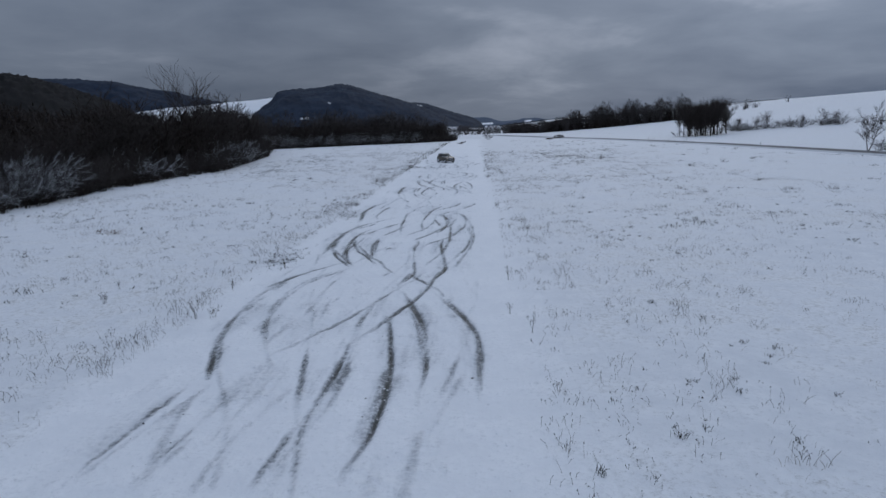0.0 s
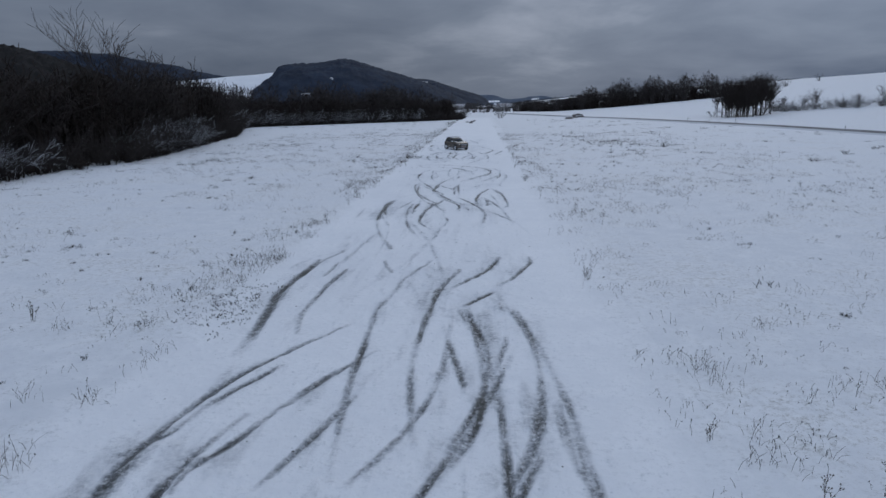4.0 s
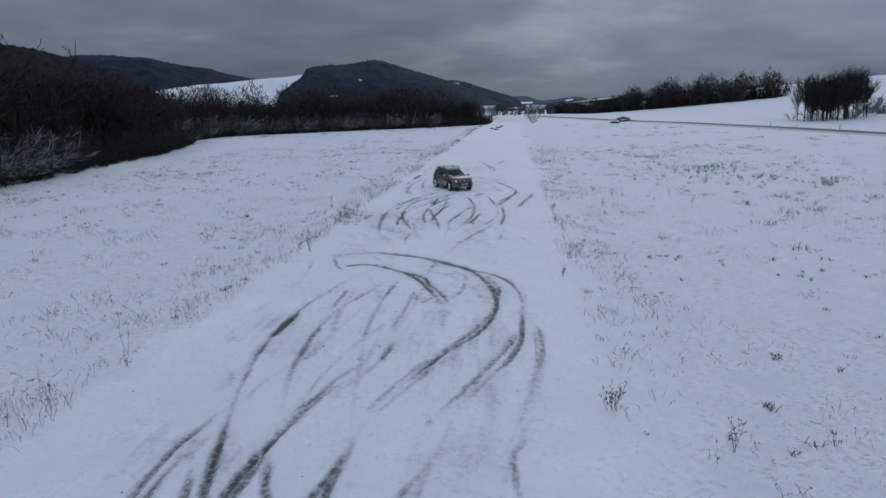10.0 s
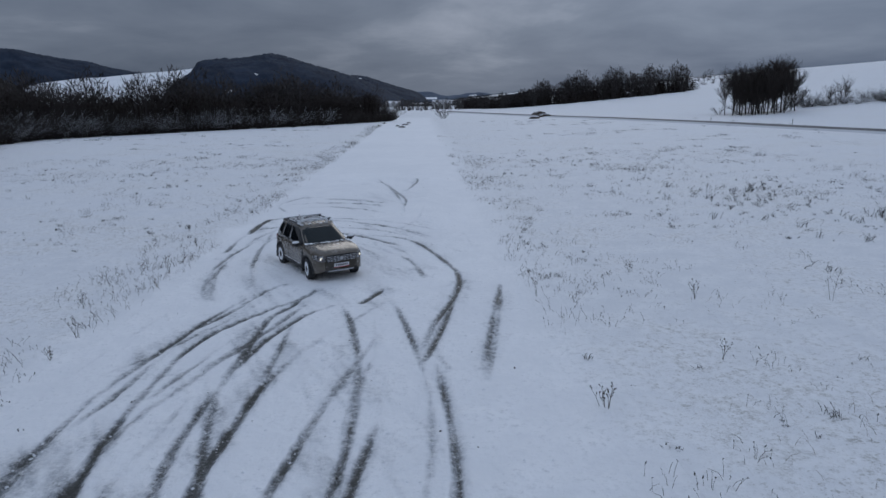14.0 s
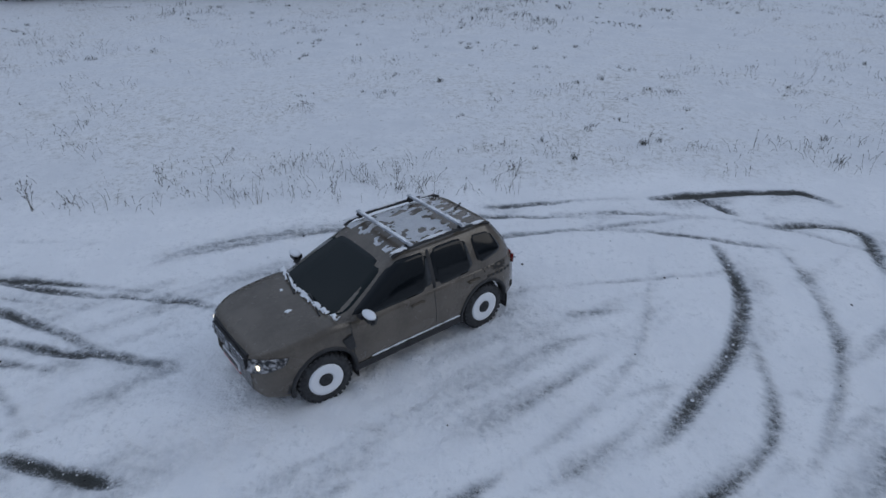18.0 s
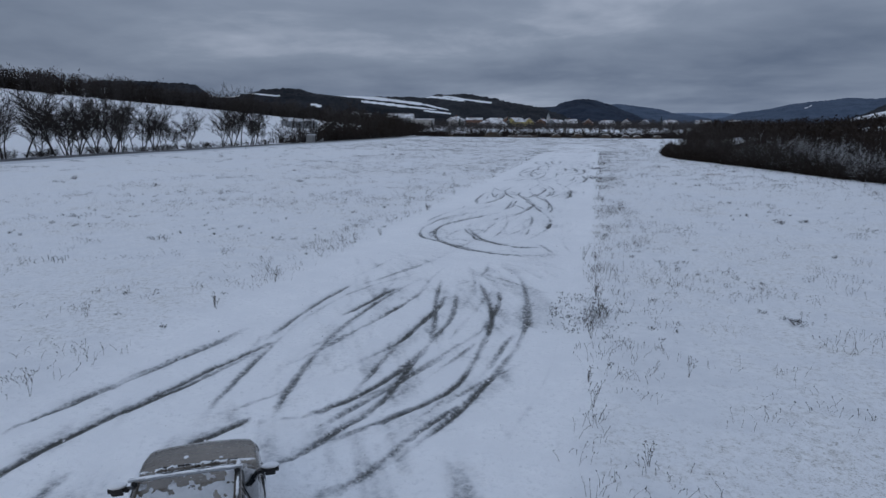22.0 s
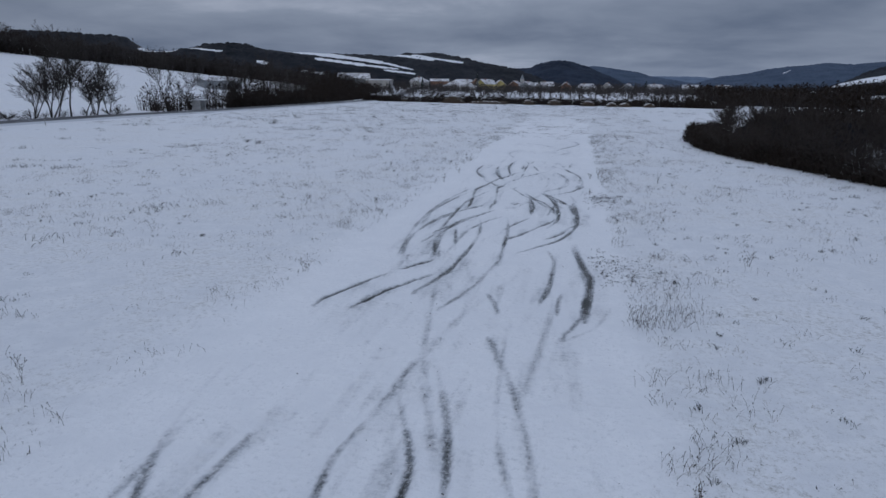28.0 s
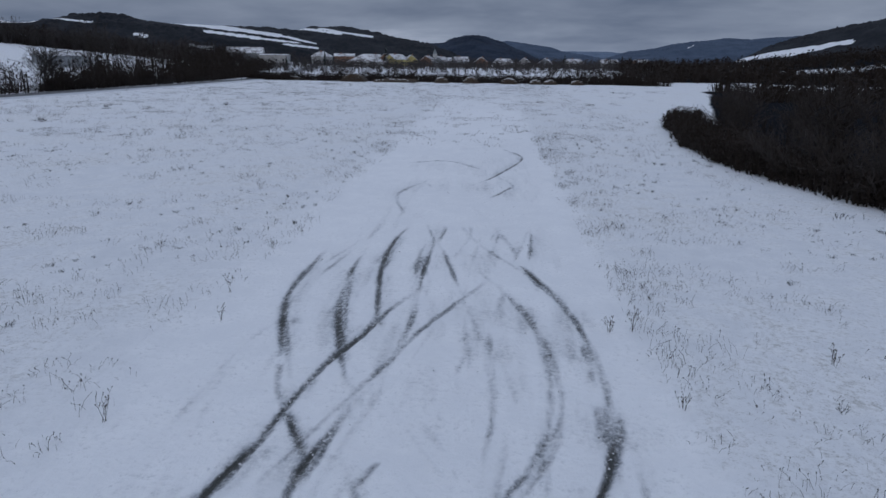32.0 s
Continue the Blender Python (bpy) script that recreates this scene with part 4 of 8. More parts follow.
gme.vertices.foreach_set("co", np.stack([allx, ally, allz], -1).ravel().astype(np.float32))
gme.loops.add(len(quads) * 4)
gme.loops.foreach_set("vertex_index", quads.ravel().astype(np.int32))
gme.polygons.add(len(quads))
gme.polygons.foreach_set("loop_start", np.arange(0, len(quads) * 4, 4, dtype=np.int32))
gme.update(calc_edges=True)
gme.polygons.foreach_set("use_smooth", np.ones(len(quads), bool))
swirl = sstep(gyy, 86, 96)       # the car turned round here and spun the snow slantwise
ca, sa = np.cos(np.radians(28 * swirl)), np.sin(np.radians(28 * swirl))
streak = fnoise((gxx * ca + gyy * sa) * 3.2, (gyy * ca - gxx * sa) * 0.42, 45, 3)
fine_streak = fnoise((gxx * ca + gyy * sa) * 9.0, (gyy * ca - gxx * sa) * 0.8, 47, 3)
on_strip = sstep(-np.abs(gxx + 0.3), -5.6, -4.2)
# grey streaks of spun snow, partly colour in place of the relief's shading
full_wear = np.concatenate([np.zeros(ny * nx), np.clip(WEAR + on_strip * (0.13 * sstep(streak + 0.25 * (churn - 0.5), 0.44, 0.72) + (0.05 + 0.03 * swirl) * sstep(fine_streak + 0.2 * (churn - 0.5), 0.50, 0.72)), 0, 1.3).ravel()])
off_ = np.abs(allx) + 1.3 * (fnoise(allx / 0.9, ally / 1.4, 57, 3) - 0.5)
meadow = np.maximum(np.where(allx < 0, sstep(off_, HALF - 0.6, HALF + 0.8), sstep(off_, HALF - 1.0, HALF + 2.4)), np.maximum(sstep(-ally + 30 * fnoise(allx / 3, ally / 9, 58, 2), 40, 150), sstep(ally, 300, 330)))
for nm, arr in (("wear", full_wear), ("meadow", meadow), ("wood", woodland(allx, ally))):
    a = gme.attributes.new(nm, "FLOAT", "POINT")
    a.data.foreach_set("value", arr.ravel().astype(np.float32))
gme.materials.append(M_GROUND)
ground = tagged(new("ground", gme), "snow-covered meadow with a rutted strip and straw showing through", "ground", kind="structure")


def ground_z(x, y):
    return float(height(x, y)) + (0.07 if abs(x) > HALF or y < GY[0] or y > GY[-1] else 0.0)


# ---- hills round the valley ----
def hill_mat(name, lo, hi, snow=SNOW_HI):
    """Wooded hillside with snow on its open fields."""
    k = Mat(name, 0.9)
    k.b.inputs["Specular IOR Level"].default_value = 0.1
    v = k.pos()
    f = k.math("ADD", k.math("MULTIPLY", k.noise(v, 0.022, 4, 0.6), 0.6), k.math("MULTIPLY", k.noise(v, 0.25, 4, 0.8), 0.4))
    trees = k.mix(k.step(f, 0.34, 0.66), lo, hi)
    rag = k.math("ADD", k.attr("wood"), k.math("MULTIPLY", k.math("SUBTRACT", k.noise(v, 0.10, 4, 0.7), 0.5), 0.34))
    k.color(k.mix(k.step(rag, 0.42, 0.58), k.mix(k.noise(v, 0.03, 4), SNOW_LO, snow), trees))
    return k.m


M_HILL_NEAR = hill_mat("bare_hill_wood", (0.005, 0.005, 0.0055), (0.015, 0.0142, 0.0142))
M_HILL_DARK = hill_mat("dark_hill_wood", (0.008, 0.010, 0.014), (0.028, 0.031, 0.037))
# next three: distance haze mixed into the base colour, stronger farther off
M_HILL_BLUE = hill_mat("haze_blue_mountain_wood", (0.012, 0.019, 0.034), (0.030, 0.043, 0.068))
M_HILL_FAR = hill_mat("haze_blue_far_wood", (0.048, 0.070, 0.108), (0.076, 0.106, 0.155))
M_HILL_LAST = hill_mat("haze_pale_farthest_wood", (0.11, 0.15, 0.215), (0.15, 0.20, 0.275))
HUB = (0.0, 60.0)                # middle of the valley


def hill(name, label, mat, far, depth, crest, fields=(), canopy=6.0, bare=False, seed=1, step=3.2):
    """A hill of the ring round the valley: crest rows (bearing, height); fields are snowy
    strips (bearing, height, bearing, height, half width) on its slope."""
    cr = np.array(crest, float)
    az = np.arange(cr[0, 0], cr[-1, 0], math.degrees(step / far))
    top = np.interp(az, cr[:, 0], cr[:, 1])
    top = np.convolve(np.pad(top, 2, mode="edge"), np.ones(5) / 5, "valid") - 0.95 * canopy * (not bare)
    fade = sstep(az, cr[0, 0], cr[0, 0] + 0.4) * sstep(-az, -cr[-1, 0], -cr[-1, 0] + 0.4)
    v = np.concatenate([np.linspace(0, 1, 46), 1 + np.linspace(0, 1, 8)[1:]])
    r = np.where(v <= 1, far - depth * (1 - v), far + depth * 0.6 * (v - 1))
    rise = np.where(v <= 1, np.sin(np.clip(v, 0, 1) * math.pi / 2) ** 1.15, np.clip(2 - v, 0, 1) ** 1.5)
    A, R_ = np.meshgrid(np.radians(az), r)
    x, y = HUB[0] + R_ * np.sin(A), HUB[1] + R_ * np.cos(A)
    z = -4 + (top * fade + 4)[None] * rise[:, None]
    z = z + 0.16 * np.maximum(top, 5)[None] * (fnoise(x / 90, y / 90, seed, 3) - 0.5) * (np.clip(v, 0, 1) * np.clip(1.0 - v, 0, 1) * 4)[:, None]
    wood = np.zeros_like(z) if bare else np.ones_like(z)
    scrub = np.ones_like(z)          # lower growth along the fields' edges
    for a0, z0, a1, z1, hw in fields:
        k = math.radians(1) * far
        px, pz = (np.degrees(A) - a0) * k, z - z0
        ux, uz = (a1 - a0) * k, z1 - z0
        t = np.clip((px * ux + pz * uz) / (ux * ux + uz * uz + 1e-6), 0, 1)
        d = np.hypot((px - t * ux) * 0.5, pz - t * uz) + 0.8 * hw * (fnoise(x / 45, y / 90, seed + 5, 2) - 0.5)
        wood = np.minimum(wood, sstep(d, hw * 0.8, hw * 1.2) * (v[:, None] <= 1.0) + (v[:, None] > 1.0))
        scrub = np.minimum(scrub, 0.22 + 0.78 * sstep(d, hw, hw * 3 + 3))
    r2 = np.random.RandomState(seed)
    clump = 0.75 * r2.rand(*z.shape) + 0.5 * fnoise(x / 9, y / 9, seed + 9, 2)
    z = z + canopy * wood * scrub * clump * rise[:, None] * fade[None]
    nr, nc = z.shape
    ix = np.arange(nr * nc).reshape(nr, nc)
    q = np.stack([ix[:-1, :-1], ix[1:, :-1], ix[1:, 1:], ix[:-1, 1:]], -1).reshape(-1, 4)
    me = bpy.data.meshes.new(name)
    me.vertices.add(nr * nc)
    me.vertices.foreach_set("co", np.stack([x, y, z], -1).ravel().astype(np.float32))
    me.loops.add(len(q) * 4)
    me.loops.foreach_set("vertex_index", q.ravel().astype(np.int32))
    me.polygons.add(len(q))
    me.polygons.foreach_set("loop_start", np.arange(0, len(q) * 4, 4, dtype=np.int32))
    me.update(calc_edges=True)
    at = me.attributes.new("wood", "FLOAT", "POINT")
    at.data.foreach_set("value", wood.ravel().astype(np.float32))
    me.materials.append(mat)
    return tagged(new(name, me), label, "hill", kind="structure")


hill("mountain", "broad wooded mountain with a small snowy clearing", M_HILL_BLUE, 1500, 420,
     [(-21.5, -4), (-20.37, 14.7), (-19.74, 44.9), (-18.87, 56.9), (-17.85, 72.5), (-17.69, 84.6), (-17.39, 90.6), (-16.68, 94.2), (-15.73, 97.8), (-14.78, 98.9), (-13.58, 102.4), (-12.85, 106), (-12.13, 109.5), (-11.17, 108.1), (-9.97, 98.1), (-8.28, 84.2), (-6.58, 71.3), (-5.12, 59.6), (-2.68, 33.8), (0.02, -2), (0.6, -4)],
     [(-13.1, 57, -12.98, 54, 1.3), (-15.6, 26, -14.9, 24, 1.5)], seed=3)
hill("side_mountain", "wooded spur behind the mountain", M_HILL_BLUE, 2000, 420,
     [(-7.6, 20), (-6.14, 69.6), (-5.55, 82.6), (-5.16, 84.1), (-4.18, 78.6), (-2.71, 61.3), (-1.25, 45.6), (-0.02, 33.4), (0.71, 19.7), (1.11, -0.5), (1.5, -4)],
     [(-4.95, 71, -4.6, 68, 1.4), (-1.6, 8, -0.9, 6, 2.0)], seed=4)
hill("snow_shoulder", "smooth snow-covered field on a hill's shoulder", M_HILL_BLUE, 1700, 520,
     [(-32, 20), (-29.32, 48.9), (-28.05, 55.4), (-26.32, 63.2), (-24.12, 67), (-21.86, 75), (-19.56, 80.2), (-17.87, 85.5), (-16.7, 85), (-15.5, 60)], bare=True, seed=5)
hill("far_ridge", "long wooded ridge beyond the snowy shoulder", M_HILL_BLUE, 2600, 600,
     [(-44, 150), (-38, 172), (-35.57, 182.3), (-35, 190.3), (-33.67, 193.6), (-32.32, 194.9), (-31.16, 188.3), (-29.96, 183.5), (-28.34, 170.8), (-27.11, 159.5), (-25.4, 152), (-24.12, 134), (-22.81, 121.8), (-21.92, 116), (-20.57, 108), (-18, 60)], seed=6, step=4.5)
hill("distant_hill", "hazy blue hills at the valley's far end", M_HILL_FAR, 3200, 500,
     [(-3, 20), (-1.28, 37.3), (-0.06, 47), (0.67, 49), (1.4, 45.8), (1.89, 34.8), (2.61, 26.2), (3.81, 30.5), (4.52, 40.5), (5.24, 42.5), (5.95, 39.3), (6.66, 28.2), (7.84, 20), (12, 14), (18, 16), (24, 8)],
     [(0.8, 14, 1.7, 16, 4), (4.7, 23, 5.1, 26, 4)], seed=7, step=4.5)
hill("west_hill", "dark leafless wood on a long western hill", M_HILL_NEAR, 900, 400,
     [(-96, 40), (-75, 70), (-60, 78), (-53.84, 83.5), (-51.26, 91.4), (-48.57, 96.2), (-46.2, 92.5), (-42.02, 85.5), (-39.4, 80), (-37.66, 76.5), (-36.26, 72), (-34.83, 66), (-34.04, 61.7), (-32.2, 51.4), (-30.31, 36.5), (-29.15, 26.5), (-28.38, 16.6), (-27.41, 2), (-26.8, -4)], seed=8, canopy=8, step=3.0)
hill("south_hill", "hillside with hedgerows and snowy strips above the village", M_HILL_DARK, 620, 170,
     [(128, 30), (136, 44), (142, 43), (143.2, 40), (144.6, 35.5), (145.6, 36), (147, 38.5), (148.3, 40.5), (151, 41), (153, 40.5), (155, 39), (157.1, 39), (159.2, 37.8), (161.4, 36.6), (163.7, 34.5), (166.5, 24), (168.5, 10), (170, -4)],
     [(153.4, 37, 159.6, 29.5, 2.3), (159.6, 29.5, 163, 25, 1.8), (163, 25, 165.8, 20, 1.0), (157.6, 26.6, 161.6, 22, 1.2), (161.6, 22, 164.5, 19.5, 0.8), (152.7, 22.5, 153.3, 21.5, 1.3), (156.4, 15.2, 158, 14, 1.1), (147, 33.5, 149.7, 31, 0.8), (143.8, 30.5, 146, 32, 2.0), (163.5, 18, 166, 16, 0.9)], seed=9, canopy=5, step=2.2)
hill("south_hill", "wooded hill with snowy fields behind the village", M_HILL_DARK, 1100, 330,
     [(158, 30), (161, 48), (163.47, 55), (165, 60.8), (166.6, 61.3), (168.17, 59), (170.3, 53.5), (171.82, 46), (173.38, 40), (174.93, 36), (177, 22), (180, -4)],
     [(163.9, 53.5, 165.9, 47.2, 2.6), (165.9, 47.2, 167.5, 42.5, 2.0), (166, 52, 167.5, 46, 2.2), (167.5, 46, 170.1, 40.6, 1.6)], seed=10)
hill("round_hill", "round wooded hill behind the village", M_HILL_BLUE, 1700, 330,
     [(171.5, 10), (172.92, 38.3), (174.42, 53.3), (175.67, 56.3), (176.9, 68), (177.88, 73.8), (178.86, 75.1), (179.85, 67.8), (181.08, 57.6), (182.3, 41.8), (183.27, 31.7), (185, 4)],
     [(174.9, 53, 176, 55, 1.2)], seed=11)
hill("distant_hill", "wooded hills coloured haze-blue behind the round hill", M_HILL_FAR, 2300, 400,
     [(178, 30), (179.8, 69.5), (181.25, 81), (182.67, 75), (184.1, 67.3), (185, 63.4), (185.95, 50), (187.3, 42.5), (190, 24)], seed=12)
hill("distant_hill", "hills coloured pale with haze at the southern horizon", M_HILL_LAST, 3400, 400,
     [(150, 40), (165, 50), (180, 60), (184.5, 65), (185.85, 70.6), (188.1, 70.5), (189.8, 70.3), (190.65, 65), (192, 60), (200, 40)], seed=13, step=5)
hill("distant_ridge", "haze-blue wooded ridge with small clearings", M_HILL_FAR, 2400, 480,
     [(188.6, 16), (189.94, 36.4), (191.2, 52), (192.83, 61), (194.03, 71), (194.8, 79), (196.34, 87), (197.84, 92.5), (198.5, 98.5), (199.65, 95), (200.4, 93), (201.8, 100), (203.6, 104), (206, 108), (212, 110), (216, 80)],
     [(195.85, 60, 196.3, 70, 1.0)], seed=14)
hill("south_west_ridge", "dark wooded ridge with a long snowy field", M_HILL_DARK, 1300, 420,
     [(197, 0), (199.5, 24), (201.6, 44), (203, 55), (204, 60), (206.1, 71.6), (208.3, 81.8), (209.15, 88.8), (210.4, 91.5), (212.4, 101.8), (214.4, 103.8), (216.3, 107.5), (218.2, 114.7), (219.9, 121.5), (221, 130), (228, 132), (245, 110), (262, 40)],
     [(199.6, 17, 206.6, 42, 3.4), (202.5, 24, 205, 34, 3.0), (215.7, 83, 218.2, 97, 1.1), (216.2, 46, 217, 46, 1.2)], seed=15)


# clods thrown out by the wheels, lying along the ruts
def clods(name, n, keep, lo, hi, mat, label, seed):
    r2 = np.random.RandomState(seed)
    jy, jx = r2.randint(0, len(GY), n), r2.randint(0, len(GX), n)
    ok = keep(WEAR[jy, jx], GX[jx]) > r2.rand(n)
    jy, jx = jy[ok], jx[ok]
    k = len(jy)
    c = np.stack([GX[jx] + r2.uniform(-.1, .1, k), GY[jy] + r2.uniform(-.1, .1, k), ZI[jy, jx]], 1)
    size = lo + (hi - lo) * r2.rand(k) ** 2.5
    six = np.array([(1, 0, 0), (0, 1, 0), (-1, 0, 0), (0, -1, 0), (0, 0, 0.8), (0, 0, -0.4)], float)
    v = c[:, None, :] + six[None] * size[:, None, None] * r2.uniform(0.6, 1.3, (k, 6, 1))
    tri = np.array([(0, 1, 4), (1, 2, 4), (2, 3, 4), (3, 0, 4), (1, 0, 5), (2, 1, 5), (3, 2, 5), (0, 3, 5)])
    f = (np.arange(k)[:, None, None] * 6 + tri[None]).reshape(-1, 3)
    me = bpy.data.meshes.new(name)
    me.from_pydata(v.reshape(-1, 3).tolist(), [], f.tolist())
    me.materials.append(mat)
    tagged(new(name, me), label, "clods", kind="stuff")


clods("snow_clods", 130000, lambda w, x: np.where(np.abs(x + 0.4) < 5.2, 0.05 + 0.4 * np.clip(w, 0, 0.5), 0), 0.014, 0.040, M_SNOW, "small clods of snow thrown up along the ruts", 5)
clods("earth_clods", 90000, lambda w, x: np.where(np.abs(x + 0.4) < 5.4, 0.004 + 0.22 * np.clip(w - 0.1, 0, 0.5), 0), 0.012, 0.03, M_BARK, "small dark crumbs of earth scattered on the snow", 6)


# ---- country road ----
ROAD = catmull([(18, 420), (40, 320), (58, 262), (70, 200), (76, 140), (80, 60), (81, 0), (80, -60), (80, -120), (82, -190), (90, -260), (102, -345), (120, -420)], 6.0)
dirs = np.gradient(ROAD, axis=0)
dirs /= np.linalg.norm(dirs, axis=1, keepdims=True)
side = np.stack([dirs[:, 1], -dirs[:, 0]], 1)
rv_, rf_, ra_ = [], [], []
ACROSS = (-4.1, -3.0, -1.5, 0, 1.5, 3.0, 4.1)
for i, (p, s) in enumerate(zip(ROAD, side)):
    for k, w in enumerate(ACROSS):
        q = p + s * w
        rv_.append((q[0], q[1], ground_z(*p) + (0.32 if abs(w) < 4 else -0.15)))
        ra_.append(w / 3.0)
n_a = len(ACROSS)
for i in range(len(ROAD) - 1):
    for k in range(n_a - 1):
        a = i * n_a + k
        rf_.append((a, a + 1, a + n_a + 1, a + n_a))
road = mesh_ob("road", rv_, rf_, M_ROAD)
at_ = road.data.attributes.new("across", "FLOAT", "POINT")
at_.data.foreach_set("value", np.array(ra_, np.float32))
tagged(road, "slushy grey country road on a low bank", "road", kind="structure")


# ---- trees and shrubs ----
def grow(rng, segs, p, d, length, r, level, top, spread_, bend, kids, up_pull):
    """Adds a branch and, in turn, its twigs. segs: one list of sticks a level."""
    n = 4 if level == 0 else 3 if level < top else 2
    q, step = Vector(p), length / n
    for k in range(n):
        d = (d + Vector((rng.uniform(-bend, bend), rng.uniform(-bend, bend), rng.uniform(-bend, bend) * 0.6 + up_pull))).normalized()
        r0, r1 = r * (1 - 0.75 * k / n), r * (1 - 0.75 * (k + 1) / n)
        q2 = q + d * step
        segs[level].append((tuple(q), tuple(q2), r0, r1))
        if level < top and (level > 0 or k > 0):
            for _ in range(kids[level]):
                a = rng.uniform(0, 2 * math.pi)
                side_ = Vector((math.cos(a), math.sin(a), rng.uniform(-0.15, 0.5)))
                d2 = (d * rng.uniform(0.5, 1.0) + side_ * spread_ * rng.uniform(0.6, 1.2)).normalized()
                grow(rng, segs, q + d * step * rng.uniform(0.2, 1.0), d2, length * rng.uniform(0.42, 0.62), r1 * 0.62 + 0.002, level + 1, top, spread_, bend * 1.25, kids, up_pull * 0.8)
        q = q2
    return q


def tree_meshes(seed, tall, stems=1, top=3, spread_=0.75, kids=(2, 2, 2), radius=None, bend=0.16, up_pull=0.06, lean=0.2, mats=None, thick=1.0):
    """The meshes of a tree's trunk and crown."""
    rng = random.Random(seed)
    segs = [[] for _ in range(top + 1)]
    for s in range(stems):
        a = rng.uniform(0, 2 * math.pi)
        d = Vector((math.cos(a) * lean, math.sin(a) * lean, 1)).normalized()
        off = Vector((math.cos(a), math.sin(a), 0)) * (0.18 * (stems > 1)) + Vector((0, 0, -0.25))
        grow(rng, segs, off, d, tall * rng.uniform(0.62, 0.8), (radius or tall * 0.016), 0, top, spread_, bend, kids, up_pull)
    trunk = tube_mesh("trunk", segs[0], mats[0], 5)
    fine = [(a, b, max(r0, 0.012 * thick), max(r1, 0.007 * thick)) for lv in segs[1:] for a, b, r0, r1 in lv]
    return trunk, tube_mesh("crown", fine, mats[1], 3)


def shrub_meshes(seed, tall, wide, stems, mats, thick=1.0, sub=2):
    """A shrub: many arching stems from one root, with fine twigs."""
    rng = random.Random(seed)
    lo, hi = [], []
    for s in range(stems):
        a = rng.uniform(0, 2 * math.pi)
        lean = rng.uniform(0.1, 1.0) * wide / tall
        d = Vector((math.cos(a) * lean, math.sin(a) * lean, 1)).normalized()
        p = Vector((math.cos(a), math.sin(a), 0)) * rng.uniform(0, wide * 0.22) + Vector((0, 0, -0.2))
        ln, r = tall * rng.uniform(0.6, 1.05), tall * 0.008
        for k in range(4):
            d = (d + Vector((math.cos(a) * 0.1, math.sin(a) * 0.1, -0.05)) + Vector([rng.uniform(-0.14, 0.14) for _ in range(3)])).normalized()
            p2 = p + d * ln / 4
            lo.append((tuple(p), tuple(p2), r * (1 - k * 0.2) + 0.004, r * (0.8 - k * 0.2) + 0.004))
            for _ in range(3 if k else 1):
                e_ = (d + Vector([rng.uniform(-0.9, 0.9) for _ in range(3)]) + Vector((0, 0, 0.15))).normalized()
                m_ = p2 + e_ * ln * rng.uniform(0.12, 0.28)
                hi.append((tuple(p2), tuple(m_), 0.009 * thick, 0.006 * thick))
                for _ in range(sub):
                    g_ = (e_ + Vector([rng.uniform(-0.8, 0.8) for _ in range(3)])).normalized()
                    hi.append((tuple(p2.lerp(m_, rng.uniform(0.3, 1))), tuple(m_ + g_ * ln * rng.uniform(0.06, 0.16)), 0.007 * thick, 0.004 * thick))
            p = p2
    return tube_mesh("root_stock", lo, mats[0], 4), tube_mesh("crown", hi, mats[1], 3)


def plant(name, meshes, names, label, category, group, m):
    ob = thing(name, label, category, group, m)
    for me, nm in zip(meshes, names):
        o = new(nm, me)
        o.parent = ob
    return ob


DARK, SNOWY, GREY = (M_BARK, M_TWIG), (M_BARK, M_TWIG_SNOW), (M_BARK, M_TWIG_GREY)
WOOD_TREES = [tree_meshes(s, 8.5, 1 + s % 3, 3, 0.85, (3, 2, 1), 0.11, mats=DARK, thick=3.0) for s in (1, 2, 3, 4, 5)]
TALL_TREES = [tree_meshes(s, 13.0, 1, 3, 0.6, (4, 3, 1), 0.20, 0.12, 0.09, 0.12, mats=DARK, thick=2.0) for s in (11, 12, 13)]
GROVE_TREES = [tree_meshes(s, 13.0, 1, 3, 0.5, (4, 4, 2), 0.20, 0.12, 0.09, 0.08, mats=DARK, thick=2.2) for s in (15, 16)]
ROAD_TREES = [tree_meshes(s, 10.5, 1 + s % 3, 3, 0.72, (3, 2, 2), 0.15, 0.2, 0.05, 0.3, mats=GREY, thick=2.6) for s in (21, 22, 23, 24)]
DARK_SHRUBS = [shrub_meshes(s, 4.6, 3.6, 16, DARK, 2.8) for s in (31, 32, 33, 34)]
SNOW_SHRUBS = [shrub_meshes(s, 4.6, 4.4, 30, SNOWY, 1.0, 4) for s in (41, 42, 43)]
LOW_SHRUBS = [shrub_meshes(s, 1.7, 2.2, 14, GREY, 2.0) for s in (51, 52)]
# plainer ones for what stays far off or deep in the thicket
FAR_TREES = [tree_meshes(s, 8.5, 1, 2, 0.9, (5, 3), 0.11, mats=DARK, thick=5.5) for s in (61, 62, 63, 64)]
FAR_SHRUBS = [shrub_meshes(s, 4.6, 3.6, 9, DARK, 5.0, 1) for s in (71, 72, 73)]

rng = random.Random(7)


def placed(x, y, s=1.0, tilt=4.0, sink=0.0):
    m = pose(x, y, ground_z(x, y) - sink, rng.uniform(-tilt, tilt), rng.uniform(-tilt, tilt), rng.uniform(0, 360))
    return m @ Matrix.Diagonal((s, s, s * rng.uniform(0.88, 1.12), 1))


